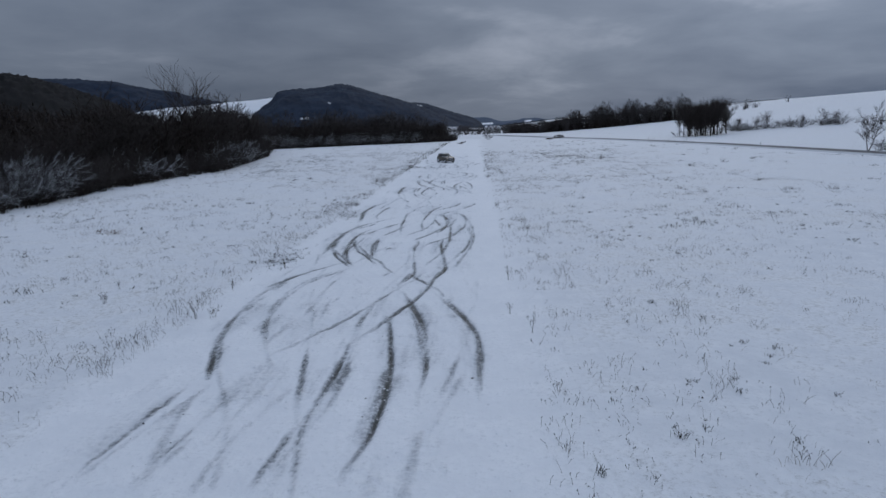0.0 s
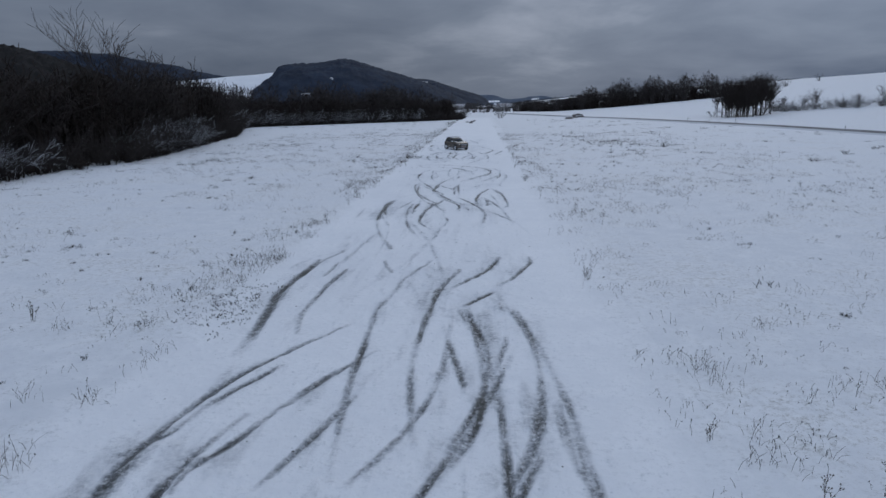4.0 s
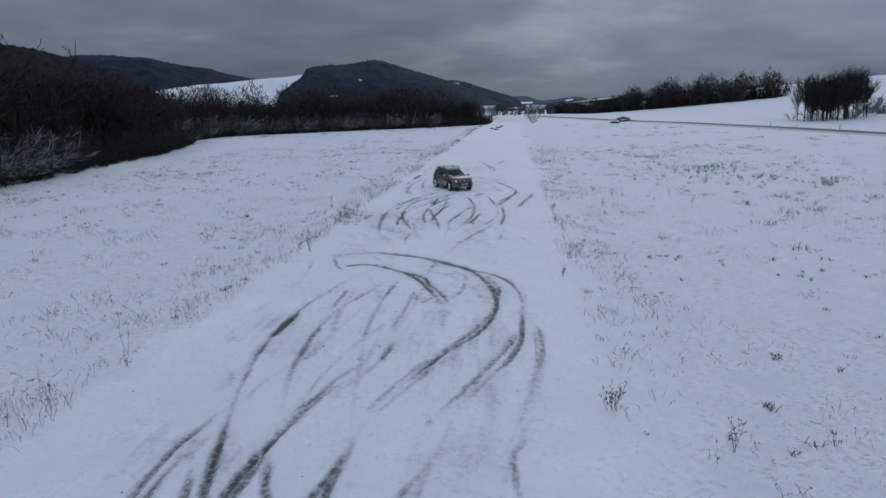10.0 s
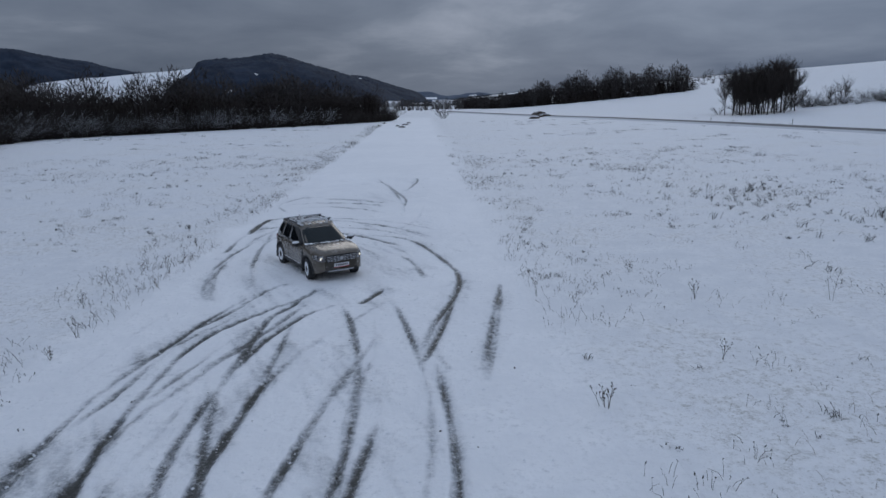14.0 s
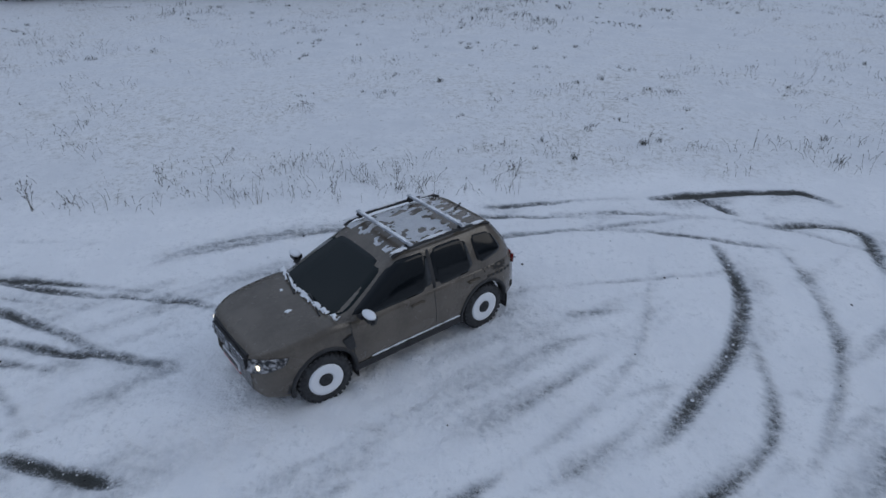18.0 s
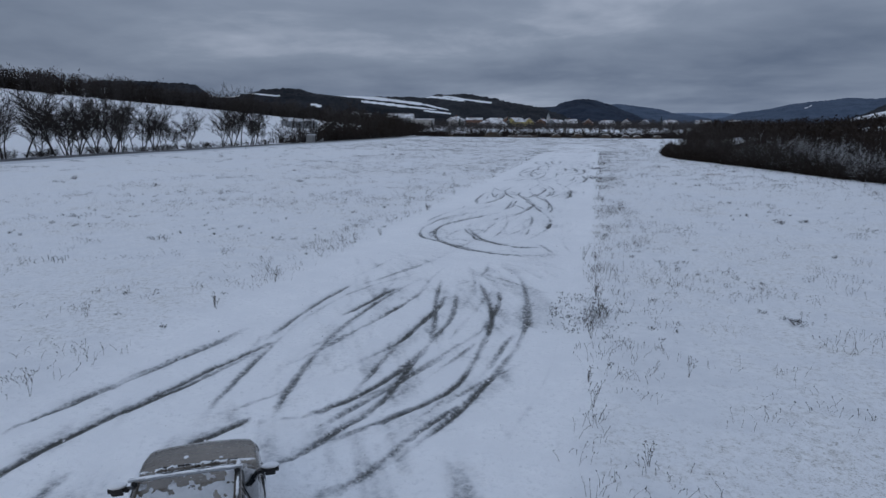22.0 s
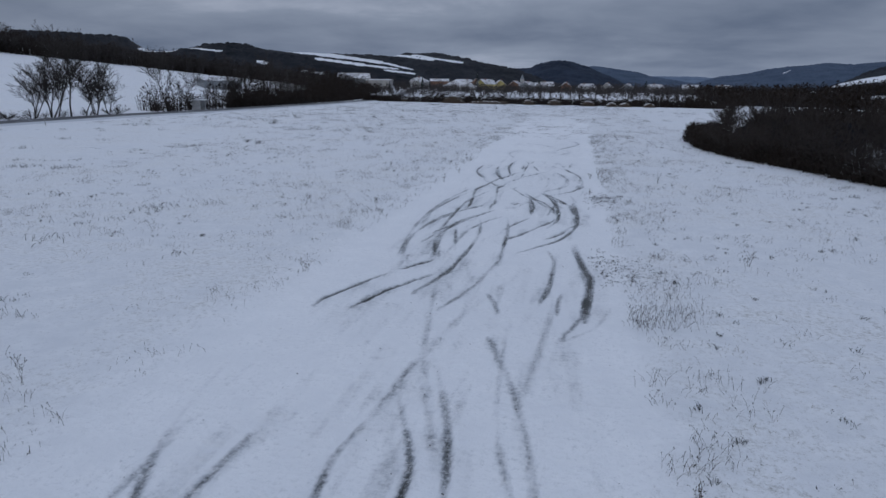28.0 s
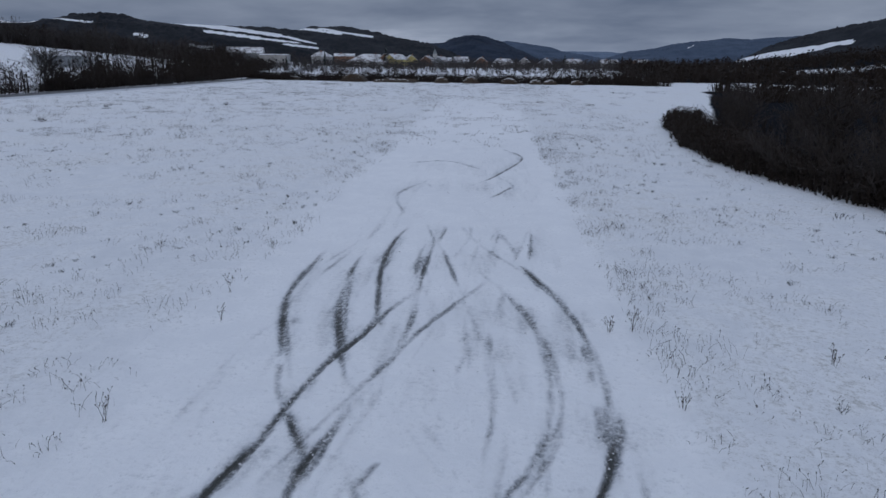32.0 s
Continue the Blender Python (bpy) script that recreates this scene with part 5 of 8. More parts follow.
# the thicket's front row: shrubs dusted with snow, dark shrubs and small trees behind
y = -34.0
row = 0
while y < 300:
    x0 = float(edge_x(y))
    near = 1.0 if -30 < y < 190 else 0.7
    low_ = 0.6 if 34 < y < 52 else 1.0       # the row is low before the side arm
    snowy = fnoise(np.array(y / 14.0), np.array(2.3), 61) > (0.22 if 16 < y < 62 else 0.46 if y > 195 else 0.62)
    if snowy:
        plant("snowy_shrub", rng.choice(SNOW_SHRUBS), ("root_stock", "crown"), "bare shrub dusted with snow at the meadow's edge", "shrub", "shrubs along the meadow", placed(x0 - rng.uniform(1.5, 4.5), y, rng.uniform(0.7, 1.1) * low_, sink=0.1))
    if 14 < y < 62:
        plant("snowy_shrub", rng.choice(SNOW_SHRUBS), ("root_stock", "crown"), "bare shrub dusted with snow at the meadow's edge", "shrub", "shrubs along the meadow", placed(x0 - rng.uniform(0.8, 7.5), y + rng.uniform(-1, 1), rng.uniform(0.6, 1.0), sink=0.1))
    plant("dark_shrub", rng.choice(DARK_SHRUBS), ("root_stock", "crown"), "dense dark leafless shrub at the meadow's edge", "shrub", "shrubs along the meadow", placed(x0 - rng.uniform(0.5, 2.6), y + rng.uniform(-1, 1), rng.uniform(0.6, 1.0) * low_ * (0.48 if y < -8 else 1.0), sink=0.1))
    if row % 2 == 0 and not 18 < y < 50:
        big = rng.random() < (0.35 if 95 < y < 124 else 0.0)
        plant("bare_tree", rng.choice(TALL_TREES if big else WOOD_TREES), ("trunk", "crown"), "tall bare tree with a dark fine-twigged crown" if big else "small bare dark tree in the thicket", "tree", "trees of the thicket", placed(x0 - rng.uniform(4, 8), y + rng.uniform(-1.5, 1.5), rng.uniform(0.8, 1.1) * (0.68 if y < 20 else 0.8 if y < 78 else 1.0 if big else 1.3 - 0.3 * float(sstep(np.array(y), 124, 200)))))
    y += rng.uniform(1.5, 2.4) / near
    row += 1


def thicket(name, spots, meshes_list, label, keep=1.0):
    """Many trees and shrubs joined into one mesh of sticks."""
    vs, fs, base = [], [], 0
    cache = []
    for pair in meshes_list:
        vv, ff, off = [], [], 0
        for me in pair:
            a = np.empty(len(me.vertices) * 3)
            me.vertices.foreach_get("co", a)
            f = np.empty(len(me.loops), np.int64)
            me.loops.foreach_get("vertex_index", f)
            f = f.reshape(-1, 4)
            if keep < 1.0:
                f = f[np.random.rand(len(f) // 3).repeat(3)[:len(f)] < keep] if len(f) % 3 == 0 else f[np.random.rand(len(f)) < keep]
            vv.append(a.reshape(-1, 3))
            ff.append(f + off)
            off += len(me.vertices)
        cache.append((np.concatenate(vv), np.concatenate(ff)))
    for (x, y_, s, k) in spots:
        v, f = cache[k % len(cache)]
        a = rng.uniform(0, 2 * math.pi)
        c, s_ = math.cos(a), math.sin(a)
        w = v * s
        vs.append(np.stack([w[:, 0] * c - w[:, 1] * s_ + x, w[:, 0] * s_ + w[:, 1] * c + y_, w[:, 2] + ground_z(x, y_) - 0.1], 1))
        fs.append(f + base)
        base += len(v)
    v, f = np.concatenate(vs), np.concatenate(fs)
    me = bpy.data.meshes.new(name)
    me.vertices.add(len(v))
    me.vertices.foreach_set("co", v.ravel())
    me.loops.add(len(f) * 4)
    me.loops.foreach_set("vertex_index", f.ravel().astype(np.int32))
    me.polygons.add(len(f))
    me.polygons.foreach_set("loop_start", np.arange(0, len(f) * 4, 4, dtype=np.int32))
    me.update(calc_edges=True)
    me.materials.append(M_TWIG)
    return tagged(new(name, me), label, "thicket", kind="stuff")


def far_wood(name, spots, label, mat=None, sticks=30, fine=1.0, low=0.56):
    """Far woods: each tree a stem and a round, gappy crown of slender twigs."""
    sp = np.array(spots)
    n = len(sp)
    size, tall = sp[:, 3:4], sp[:, 4:5]
    uni = np.random.uniform
    a, c = uni(0, 2 * math.pi, (n, sticks)), uni(-0.75, 1.0, (n, sticks))
    flat = np.sqrt(1 - c * c)
    deep = uni(0.25, 1.0, (n, sticks)) ** 0.45 * uni(0.85, 1.1, (n, 1))
    out_ = np.stack([np.cos(a) * flat, np.sin(a) * flat, c], -1)
    mid = np.stack([sp[:, 0:1] + out_[..., 0] * deep * size * 0.5, sp[:, 1:2] + out_[..., 1] * deep * size * 0.5, sp[:, 2:3] + tall * (low + (1 - low) * out_[..., 2] * deep)], -1)
    d = out_ + uni(-1.1, 1.1, out_.shape) + np.array([0, 0, 0.3])
    d /= np.linalg.norm(d, axis=-1, keepdims=True)
    half = (0.5 * (0.07 * tall + 0.10 * size) * uni(0.6, 1.5, a.shape))[..., None] * d
    b = uni(0, 2 * math.pi, a.shape)
    side_ = np.stack([np.cos(b), np.sin(b), uni(-0.5, 0.5, b.shape)], -1) * (0.035 * fine * size * uni(0.5, 1.5, a.shape))[..., None]
    crown = np.stack([mid - half, mid + side_, mid + half, mid - side_], 2).reshape(-1, 3)
    # stems: three slender blades from the root, and brushwood low down
    a3 = uni(0, 2 * math.pi, (n, 9))
    lean = uni(0.05, 0.32, (n, 9)) * size
    root = np.stack([sp[:, 0:1] + np.cos(a3) * lean * 0.8, sp[:, 1:2] + np.sin(a3) * lean * 0.8, sp[:, 2:3] - 0.6 + 0 * a3], -1)
    tip = np.stack([sp[:, 0:1] + np.cos(a3) * lean * 1.5, sp[:, 1:2] + np.sin(a3) * lean * 1.5, sp[:, 2:3] + tall * uni(0.25, 0.75, (n, 9))], -1)
    w3 = np.stack([-np.sin(a3), np.cos(a3), 0 * a3], -1) * (0.04 * size * uni(0.4, 1.2, (n, 9)))[..., None]
    stems = np.stack([root - w3, root + w3, tip + w3 * 0.3, tip - w3 * 0.3], 2).reshape(-1, 3)
    v = np.concatenate([crown, stems])
    f = np.arange(len(v)).reshape(-1, 4)
    me = bpy.data.meshes.new(name)
    me.vertices.add(len(v))
    me.vertices.foreach_set("co", v.ravel())
    me.loops.add(len(f) * 4)
    me.loops.foreach_set("vertex_index", f.ravel().astype(np.int32))
    me.polygons.add(len(f))
    me.polygons.foreach_set("loop_start", np.arange(0, len(f) * 4, 4, dtype=np.int32))
    me.update(calc_edges=True)
    me.materials.append(mat or M_FAR_WOOD)
    return tagged(new(name, me), label, "woods", kind="stuff")


def scatter(n, x0, x1, y0, y1, size, tall, test=None):
    x, y_ = np.random.uniform(x0, x1, n), np.random.uniform(y0, y1, n)
    ok = woodland(x, y_) > 0.5 if test is None else test(x, y_)
    x, y_ = x[ok], y_[ok]
    s = np.random.uniform(0.7, 1.3, len(x))
    return np.stack([x, y_, height(x, y_), size * s, tall * s], 1)


# deeper rows of the wood west of the meadow
spots = []
for k in range(760):
    yy = rng.uniform(-60, 330) if k < 560 else rng.uniform(78, 200)
    depth = 4 + 42 * rng.random() ** 1.3
    xx = float(edge_x(yy)) - depth
    s = rng.uniform(0.7, 1.1) * (0.32 if yy < -12 else 0.60 if yy < 10 else 0.72 if yy < 78 else 1.25 - 0.3 * float(sstep(np.array(yy), 190, 260)))
    if glade(xx, yy) < 0.3:
        spots.append((xx, yy, ground_z(xx, yy), 6.0 * s, 8.2 * s))
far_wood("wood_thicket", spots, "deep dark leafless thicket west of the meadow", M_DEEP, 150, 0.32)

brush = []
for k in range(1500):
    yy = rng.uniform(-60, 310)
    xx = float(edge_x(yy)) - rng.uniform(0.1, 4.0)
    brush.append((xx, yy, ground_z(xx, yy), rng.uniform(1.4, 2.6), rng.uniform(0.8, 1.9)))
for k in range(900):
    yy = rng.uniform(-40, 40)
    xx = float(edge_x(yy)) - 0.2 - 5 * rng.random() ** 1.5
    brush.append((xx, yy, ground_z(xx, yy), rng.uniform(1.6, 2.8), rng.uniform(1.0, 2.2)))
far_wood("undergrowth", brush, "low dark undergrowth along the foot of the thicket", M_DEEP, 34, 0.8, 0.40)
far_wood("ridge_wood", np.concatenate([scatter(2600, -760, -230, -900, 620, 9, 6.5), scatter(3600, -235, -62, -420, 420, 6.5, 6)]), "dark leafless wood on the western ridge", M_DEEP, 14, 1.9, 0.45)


# ---- the car ----
pm = Mat("dusty_brown_paint", 0.38)
pv = pm.local()
pm.color(pm.mix(pm.step(pm.math("ADD", pm.noise(pv, 1.6, 5, 0.7), pm.math("MULTIPLY", pm.noise(pv, 30, 3), 0.25)), 0.45, 0.75), (0.078, 0.064, 0.049), (0.120, 0.101, 0.080)))
pm.rough(pm.step(pm.noise(pv, 4, 4), 0.2, 1.3))
pm.b.inputs["Coat Weight"].default_value = 0.35
pm.b.inputs["Coat Roughness"].default_value = 0.25
M_PAINT = pm.m
M_PLASTIC = grained("black_plastic", (0.010, 0.010, 0.011), (0.03, 0.03, 0.032), 8, 0.6, 0.15)
M_TYRE = grained("snowy_tyre_rubber", (0.012, 0.012, 0.013), (0.05, 0.052, 0.056), 16, 0.85, 0.4)
M_SILVER = grained("satin_silver", (0.32, 0.33, 0.35), (0.48, 0.49, 0.51), 5, 0.35, 0.05, 0.6)
M_ALU = grained("brushed_aluminium_bar", (0.45, 0.47, 0.5), (0.62, 0.64, 0.67), 6, 0.3, 0.05, 0.9)
M_CHROME = grained("dull_chrome", (0.5, 0.5, 0.52), (0.65, 0.66, 0.68), 9, 0.2, 0.02, 1.0)
M_PLATE = grained("number_plate_white", (0.62, 0.63, 0.65), (0.75, 0.76, 0.78), 12, 0.5, 0.05)
M_INK = grained("dark_print", (0.012, 0.011, 0.010), (0.03, 0.027, 0.024), 20, 0.6, 0.0)
M_REDLAMP = grained("dark_red_lamp", (0.10, 0.004, 0.006), (0.22, 0.012, 0.014), 14, 0.18, 0.02)
M_REDSTRIP = grained("red_plate_rim", (0.30, 0.015, 0.015), (0.42, 0.03, 0.03), 14, 0.4, 0.02)
glm = Mat("tinted_glass", 0.06)
glm.color((0.006, 0.008, 0.010))
glm.b.inputs["IOR"].default_value = 1.35
M_GLASS = glm.m
ww = Mat("windscreen_glass", 0.05)
ww.color((0.008, 0.013, 0.014))
ww.b.inputs["IOR"].default_value = 1.3
M_SCREEN = ww.m
hl = Mat("headlamp_glass", 0.08)
hl.color(hl.mix(hl.step(hl.noise(hl.local(), 13, 3), 0.40, 0.62), (0.02, 0.02, 0.022), (0.42, 0.42, 0.43)))
M_HEAD = hl.m
lit = Mat("lit_bulb", 0.2)
lit.color((0.9, 0.85, 0.7))
lit.b.inputs["Emission Color"].default_value = (1.0, 0.86, 0.62, 1)
lit.b.inputs["Emission Strength"].default_value = 1.6
M_BULB = lit.m

WX_F, WX_R, WR, ARCH = 1.335, -1.335, 0.365, 0.445


def tab(x, xs, ys):
    return float(np.interp(x, xs, ys))


def car_w(x):
    return tab(x, [-2.10, -2.06, -1.97, -1.72, -1.2, 0, 1.2, 1.6, 1.85, 2.02, 2.12, 2.17], [.58, .70, .81, .885, .905, .895, .905, .888, .845, .775, .67, .55])


def car_top(x):
    return tab(x, [-2.10, -2.06, -1.95, -1.0, .8, 1.1, 1.35, 1.65, 1.88, 2.02, 2.12, 2.17], [.93, 1.0, 1.05, 1.06, 1.035, 1.065, 1.06, 1.04, 1.012, .98, .93, .85])


def car_low(x):
    z = tab(x, [-2.10, -2.0, -1.8, -.8, .8, 1.8, 2.05, 2.17], [.50, .40, .33, .30, .30, .30, .33, .42])
    for wx in (WX_F, WX_R):
        if abs(x - wx) < ARCH:
            z = max(z, WR + math.sqrt(ARCH**2 - (x - wx) ** 2))
    return z


SIDE_S = [0, .14, .34, .58, .80, .93, 1.0]
SIDE_F = [.945, .975, 1.0, .99, .962, .93, .885]


def body_side(x, z):
    """Half width of the body at a height."""
    s = (z - .28) / (car_top(x) - .28)
    return car_w(x) * tab(s, SIDE_S, SIDE_F)


def grid_faces(rows, cols, flip=False, closed=False):
    fs = []
    for i in range(rows - 1):
        for k in range(cols - (0 if closed else 1)):
            k2 = (k + 1) % cols
            q = (i * cols + k, i * cols + k2, (i + 1) * cols + k2, (i + 1) * cols + k)
            fs.append(q[::-1] if flip else q)
    return fs


def car_body(car):
    xs = sorted(set(np.round(np.concatenate([np.linspace(-2.10, 2.17, 40), *[np.linspace(w - ARCH, w + ARCH, 21) for w in (WX_F, WX_R)], [-2.085, -2.06, -2.02, 2.08, 2.12, 2.15]]), 3)))
    vs = []
    for x in xs:
        lo, hi_ = car_low(x), car_top(x)
        half = [(body_side(x, lo + (hi_ - lo) * s), lo + (hi_ - lo) * s) for s in (0, .1, .25, .4, .55, .7, .82, .91, .965, 1.0)]
        wt = half[-1][0]
        ridge = .016 * math.exp(-((x - 1.5) / .45) ** 2)
        half += [(wt * f, hi_ + .035 * (1 - f * f) + ridge * (0.55 < f < 0.9)) for f in (.93, .82, .68, .5, .25)]
        ring = [(x, y_, z) for y_, z in half] + [(x, 0, hi_ + .036)] + [(x, -y_, z) for y_, z in reversed(half)]
        vs += ring
    n = len(ring)
    fs = grid_faces(len(xs), n)
    fs.append(tuple(range(n)))
    fs.append(tuple(reversed(range((len(xs) - 1) * n, len(xs) * n))))
    b = mesh_ob("body", vs, fs, M_PAINT, car, smooth=True)
    return b


NEXP = 7.0


def gh(v):
    """The cabin at the height v from belt (0) to roof (1): front, rear, half width, height."""
    z = 1.02 + .55 * v
    return 1.20 - 1.06 * v**1.08, -2.03 + .36 * v**1.5, .845 - .20 * v**1.2, z


def gh_side(x, v, off=0.0):
    f, r, w, z = gh(v)
    xc, a = (f + r) / 2, (f - r) / 2
    t = min(abs((x - xc) / a), .9999)
    return (x, w * (1 - t**NEXP) ** (1 / NEXP) + off, z + off * .3)


def gh_end(yf, v, front, off=0.0):
    f, r, w, z = gh(v)
    xc, a = (f + r) / 2, (f - r) / 2
    k = (1 - min(abs(yf), .9999) ** NEXP) ** (1 / NEXP)
    return (xc + (a * k + off) * (1 if front else -1), w * yf, z + off * .5)


def car_cabin(car):
    vs, nv, nu = [], 12, 64
    for i in range(nv):
        v = i / (nv - 1)
        f, r, w, z = gh(v)
        for k in range(nu):
            a = 2 * math.pi * k / nu
            c, s = math.cos(a), math.sin(a)
            p = 2 / NEXP
            vs.append(((f + r) / 2 + (f - r) / 2 * math.copysign(abs(c) ** p, c), w * math.copysign(abs(s) ** p, s), z))
    top = vs[-nu:]
    for sc, dz in ((.96, .018), (.86, .035), (.6, .05), (.3, .057)):
        cx = sum(p[0] for p in top) / nu
        vs += [(cx + (x - cx) * sc, y_ * sc, z + dz) for x, y_, z in top]
    fs = grid_faces(nv + 4, nu, closed=True)
    fs.append(tuple(range((nv + 3) * nu, (nv + 4) * nu)))
    mesh_ob("cabin", vs, fs, M_PAINT, car, smooth=True)


def patch(name, fn, corners, mat, parent, label="", n=8, both=False, rim=None):
    """A curved pane: corners (u, v) bottom start, bottom end, top end, top start, laid on fn(u, v), with a thin edge."""
    (a, b, c, d) = corners
    made = []
    for sgn in ((1, -1) if both else (1,)):
        vs = []
        for off in (.007, -.012):
            for i in range(n):
                for k in range(n):
                    s, t = k / (n - 1), i / (n - 1)
                    # rounded corners
                    e = .10 * (abs(2 * s - 1) ** 6) * (abs(2 * t - 1) ** 6)
                    s2, t2 = s + (0.5 - s) * e * 2, t + (0.5 - t) * e * 2
                    u = (a[0] * (1 - s2) + b[0] * s2) * (1 - t2) + (d[0] * (1 - s2) + c[0] * s2) * t2
                    v = (a[1] * (1 - s2) + b[1] * s2) * (1 - t2) + (d[1] * (1 - s2) + c[1] * s2) * t2
                    x, y_, z = fn(u, v, off)
                    vs.append((x, y_ * sgn, z))
        fs = grid_faces(n, n) + [tuple(q + n * n for q in f[::-1]) for f in grid_faces(n, n)]
        ringi = [k for k in range(n)] + [i * n + n - 1 for i in range(1, n)] + [n * n - 1 - k for k in range(1, n)] + [i * n for i in range(n - 2, 0, -1)]
        for q, q2 in zip(ringi, ringi[1:] + ringi[:1]):
            fs.append((q, q + n * n, q2 + n * n, q2))
        made.append(mesh_ob(name, vs, fs, mat, parent, label, smooth=True))
        bm = bmesh.new()
        bm.from_mesh(made[-1].data)
        bmesh.ops.recalc_face_normals(bm, faces=bm.faces[:])
        bm.to_mesh(made[-1].data)
        bm.free()
    return made


def lathe(profile, segs_=28):
    """Turned about the y axis: profile rows (y, r)."""
    vs, fs = [], []
    for y_, r in profile:
        for k in range(segs_):
            a = 2 * math.pi * k / segs_
            vs.append((r * math.cos(a), y_, r * math.sin(a)))
    fs = grid_faces(len(profile), segs_, closed=True)
    fs += [tuple(range(segs_)), tuple(reversed(range((len(profile) - 1) * segs_, len(profile) * segs_)))]
    return vs, fs


def rod(name, pts, r, mat, parent, label="", sides=8):
    segs_ = [(a, b, r, r) for a, b in zip(pts, pts[1:])]
    v, f = tube(segs_, sides)
    fs = [tuple(q) for q in f.tolist()]
    for k in range(len(segs_)):
        fs += [tuple(range(k * 2 * sides, k * 2 * sides + sides)), tuple(reversed(range(k * 2 * sides + sides, (k + 1) * 2 * sides)))]
    return mesh_ob(name, v.tolist(), fs, mat, parent, label)


def lump(name, rows, mat, parent, label="", seed=1, thick=.02):
    """Snow lying in a ragged patch: rows of (x, y, z, length, width)."""
    r2 = random.Random(seed)
    for x, y_, z, lx, ly in rows:
        vs, fs = [], []
        b, n = len(vs), 26
        for ring, (rr, h_) in enumerate(((1.0, 0.0), (.8, .75), (.4, 1.0))):
            for k in range(n):
                a = 2 * math.pi * k / n
                j = (.7 + .5 * abs(math.sin(k * 1.3 + seed * 2 + len(rows)))) * r2.uniform(.72, 1.15) if ring == 0 else r2.uniform(.8, 1.1)
                vs.append((x + lx * rr * j * math.cos(a) / 2, y_ + ly * rr * j * math.sin(a) / 2, z + thick * h_))
        fs += [tuple(b + i for i in q) for q in grid_faces(3, n, closed=True)]
        fs.append(tuple(b + 2 * n + k for k in range(n)))
        ob = mesh_ob(name, vs, fs, mat, parent, label, smooth=True)
    return ob


def drift(name, x0, x1, y0, y1, zf, mask, parent, label, thick):
    """Snow lying in ragged streaks on a curved surface."""
    xs, ys = np.arange(x0, x1, .012), np.arange(y0, y1, .011)
    gx, gy = np.meshgrid(xs, ys, indexing="ij")
    m = mask(gx, gy)
    z = zf(gx, gy) + thick * np.clip(m * 2.5, 0, 1) * (.6 + .8 * fnoise(gx * 14, gy * 14, 92, 2)) + .002
    idx_ = np.arange(gx.size).reshape(gx.shape)
    on = (m[:-1, :-1] > 0) & (m[1:, :-1] > 0) & (m[:-1, 1:] > 0) & (m[1:, 1:] > 0)
    f = np.stack([idx_[:-1, :-1], idx_[1:, :-1], idx_[1:, 1:], idx_[:-1, 1:]], -1)[on]
    used, inv = np.unique(f, return_inverse=True)
    v = np.stack([gx, gy, z], -1).reshape(-1, 3)[used]
    return mesh_ob(name, v.tolist(), inv.reshape(-1, 4).tolist(), M_SNOW, parent, label, smooth=True)


def roof_z(x, y_):
    f, r, w, z = gh(1.0)
    s = (np.abs((x - (f + r) / 2) / ((f - r) / 2)) ** NEXP + np.abs(y_ / w) ** NEXP) ** (1 / NEXP)
    return z + np.interp(s, [0, .3, .6, .86, .96, 1.0], [.057, .057, .05, .035, .018, 0])


def roof_mask(x, y_):
    """Most between the bars, a little behind them, clots in front; more towards the rails."""
    st = fnoise((x + .35 * y_) * 7.5 + 5, (y_ - .25 * x) * 15, 90, 5)
    between = np.exp(-((x + .62) / .42) ** 4)
    behind = .75 * np.exp(-((x + 1.32) / .18) ** 4)
    front = .62 * np.exp(-((x + .02) / .10) ** 2)
    rim_ = .35 * sstep(np.abs(y_), .42, .54)
    return st + .30 * np.maximum(np.maximum(between, behind), front) + .3 * rim_ - .66


def cowl_mask(x, y_):
    mid = 1.135 - .17 * np.abs(y_) ** 2.6
    return .75 - ((x - mid) / .055) ** 2 + 1.5 * (fnoise(x * 22, y_ * 16, 94, 3) - .5) - .32


def wheel(car, x, y_, turn=0.0):
    s = 1 if y_ > 0 else -1
    w = thing("wheel", "snow-packed steel wheel with a chunky winter tyre", "")
    del w["label"]
    w.parent = car
    w.matrix_local = pose(x, y_, WR, 0, 0, turn)
    prof = [(-.105, .22), (-.112, .26), (-.108, .325), (-.085, .352), (0, .358), (.085, .352), (.108, .325), (.112, .26), (.105, .22)]
    vs, fs = lathe(prof, 32)
    tyre = mesh_ob("tyre", vs, fs, M_TYRE, w, smooth=True)
    bm = bmesh.new()
    for k in range(30):
        a = 2 * math.pi * k / 30
        for yy_, sh in ((-.075, 0.0), (.0, .1), (.075, 0.0)):
            t = Matrix.Rotation(-(a + sh), 4, "Y")
            box_bm(.030, .058, .045, t @ Vector((.352, yy_, 0)), 0, bm, t)
    part("tread", bm, M_TYRE, tyre)
    vs, fs = lathe([(s * .085, .236), (s * .118, .232), (s * .124, .20), (s * .114, .11), (s * .108, .08)], 28)
    mesh_ob("rim", vs, fs, M_SNOW, w, "wheel disc packed with white snow", smooth=True)
    vs, fs = lathe([(s * .105, .095), (s * .120, .092), (s * .123, .07), (s * .132, .055), (s * .138, .03), (s * .139, .005)], 16)
    mesh_ob("hub", vs, fs, M_TYRE, w, "dark hub cap")


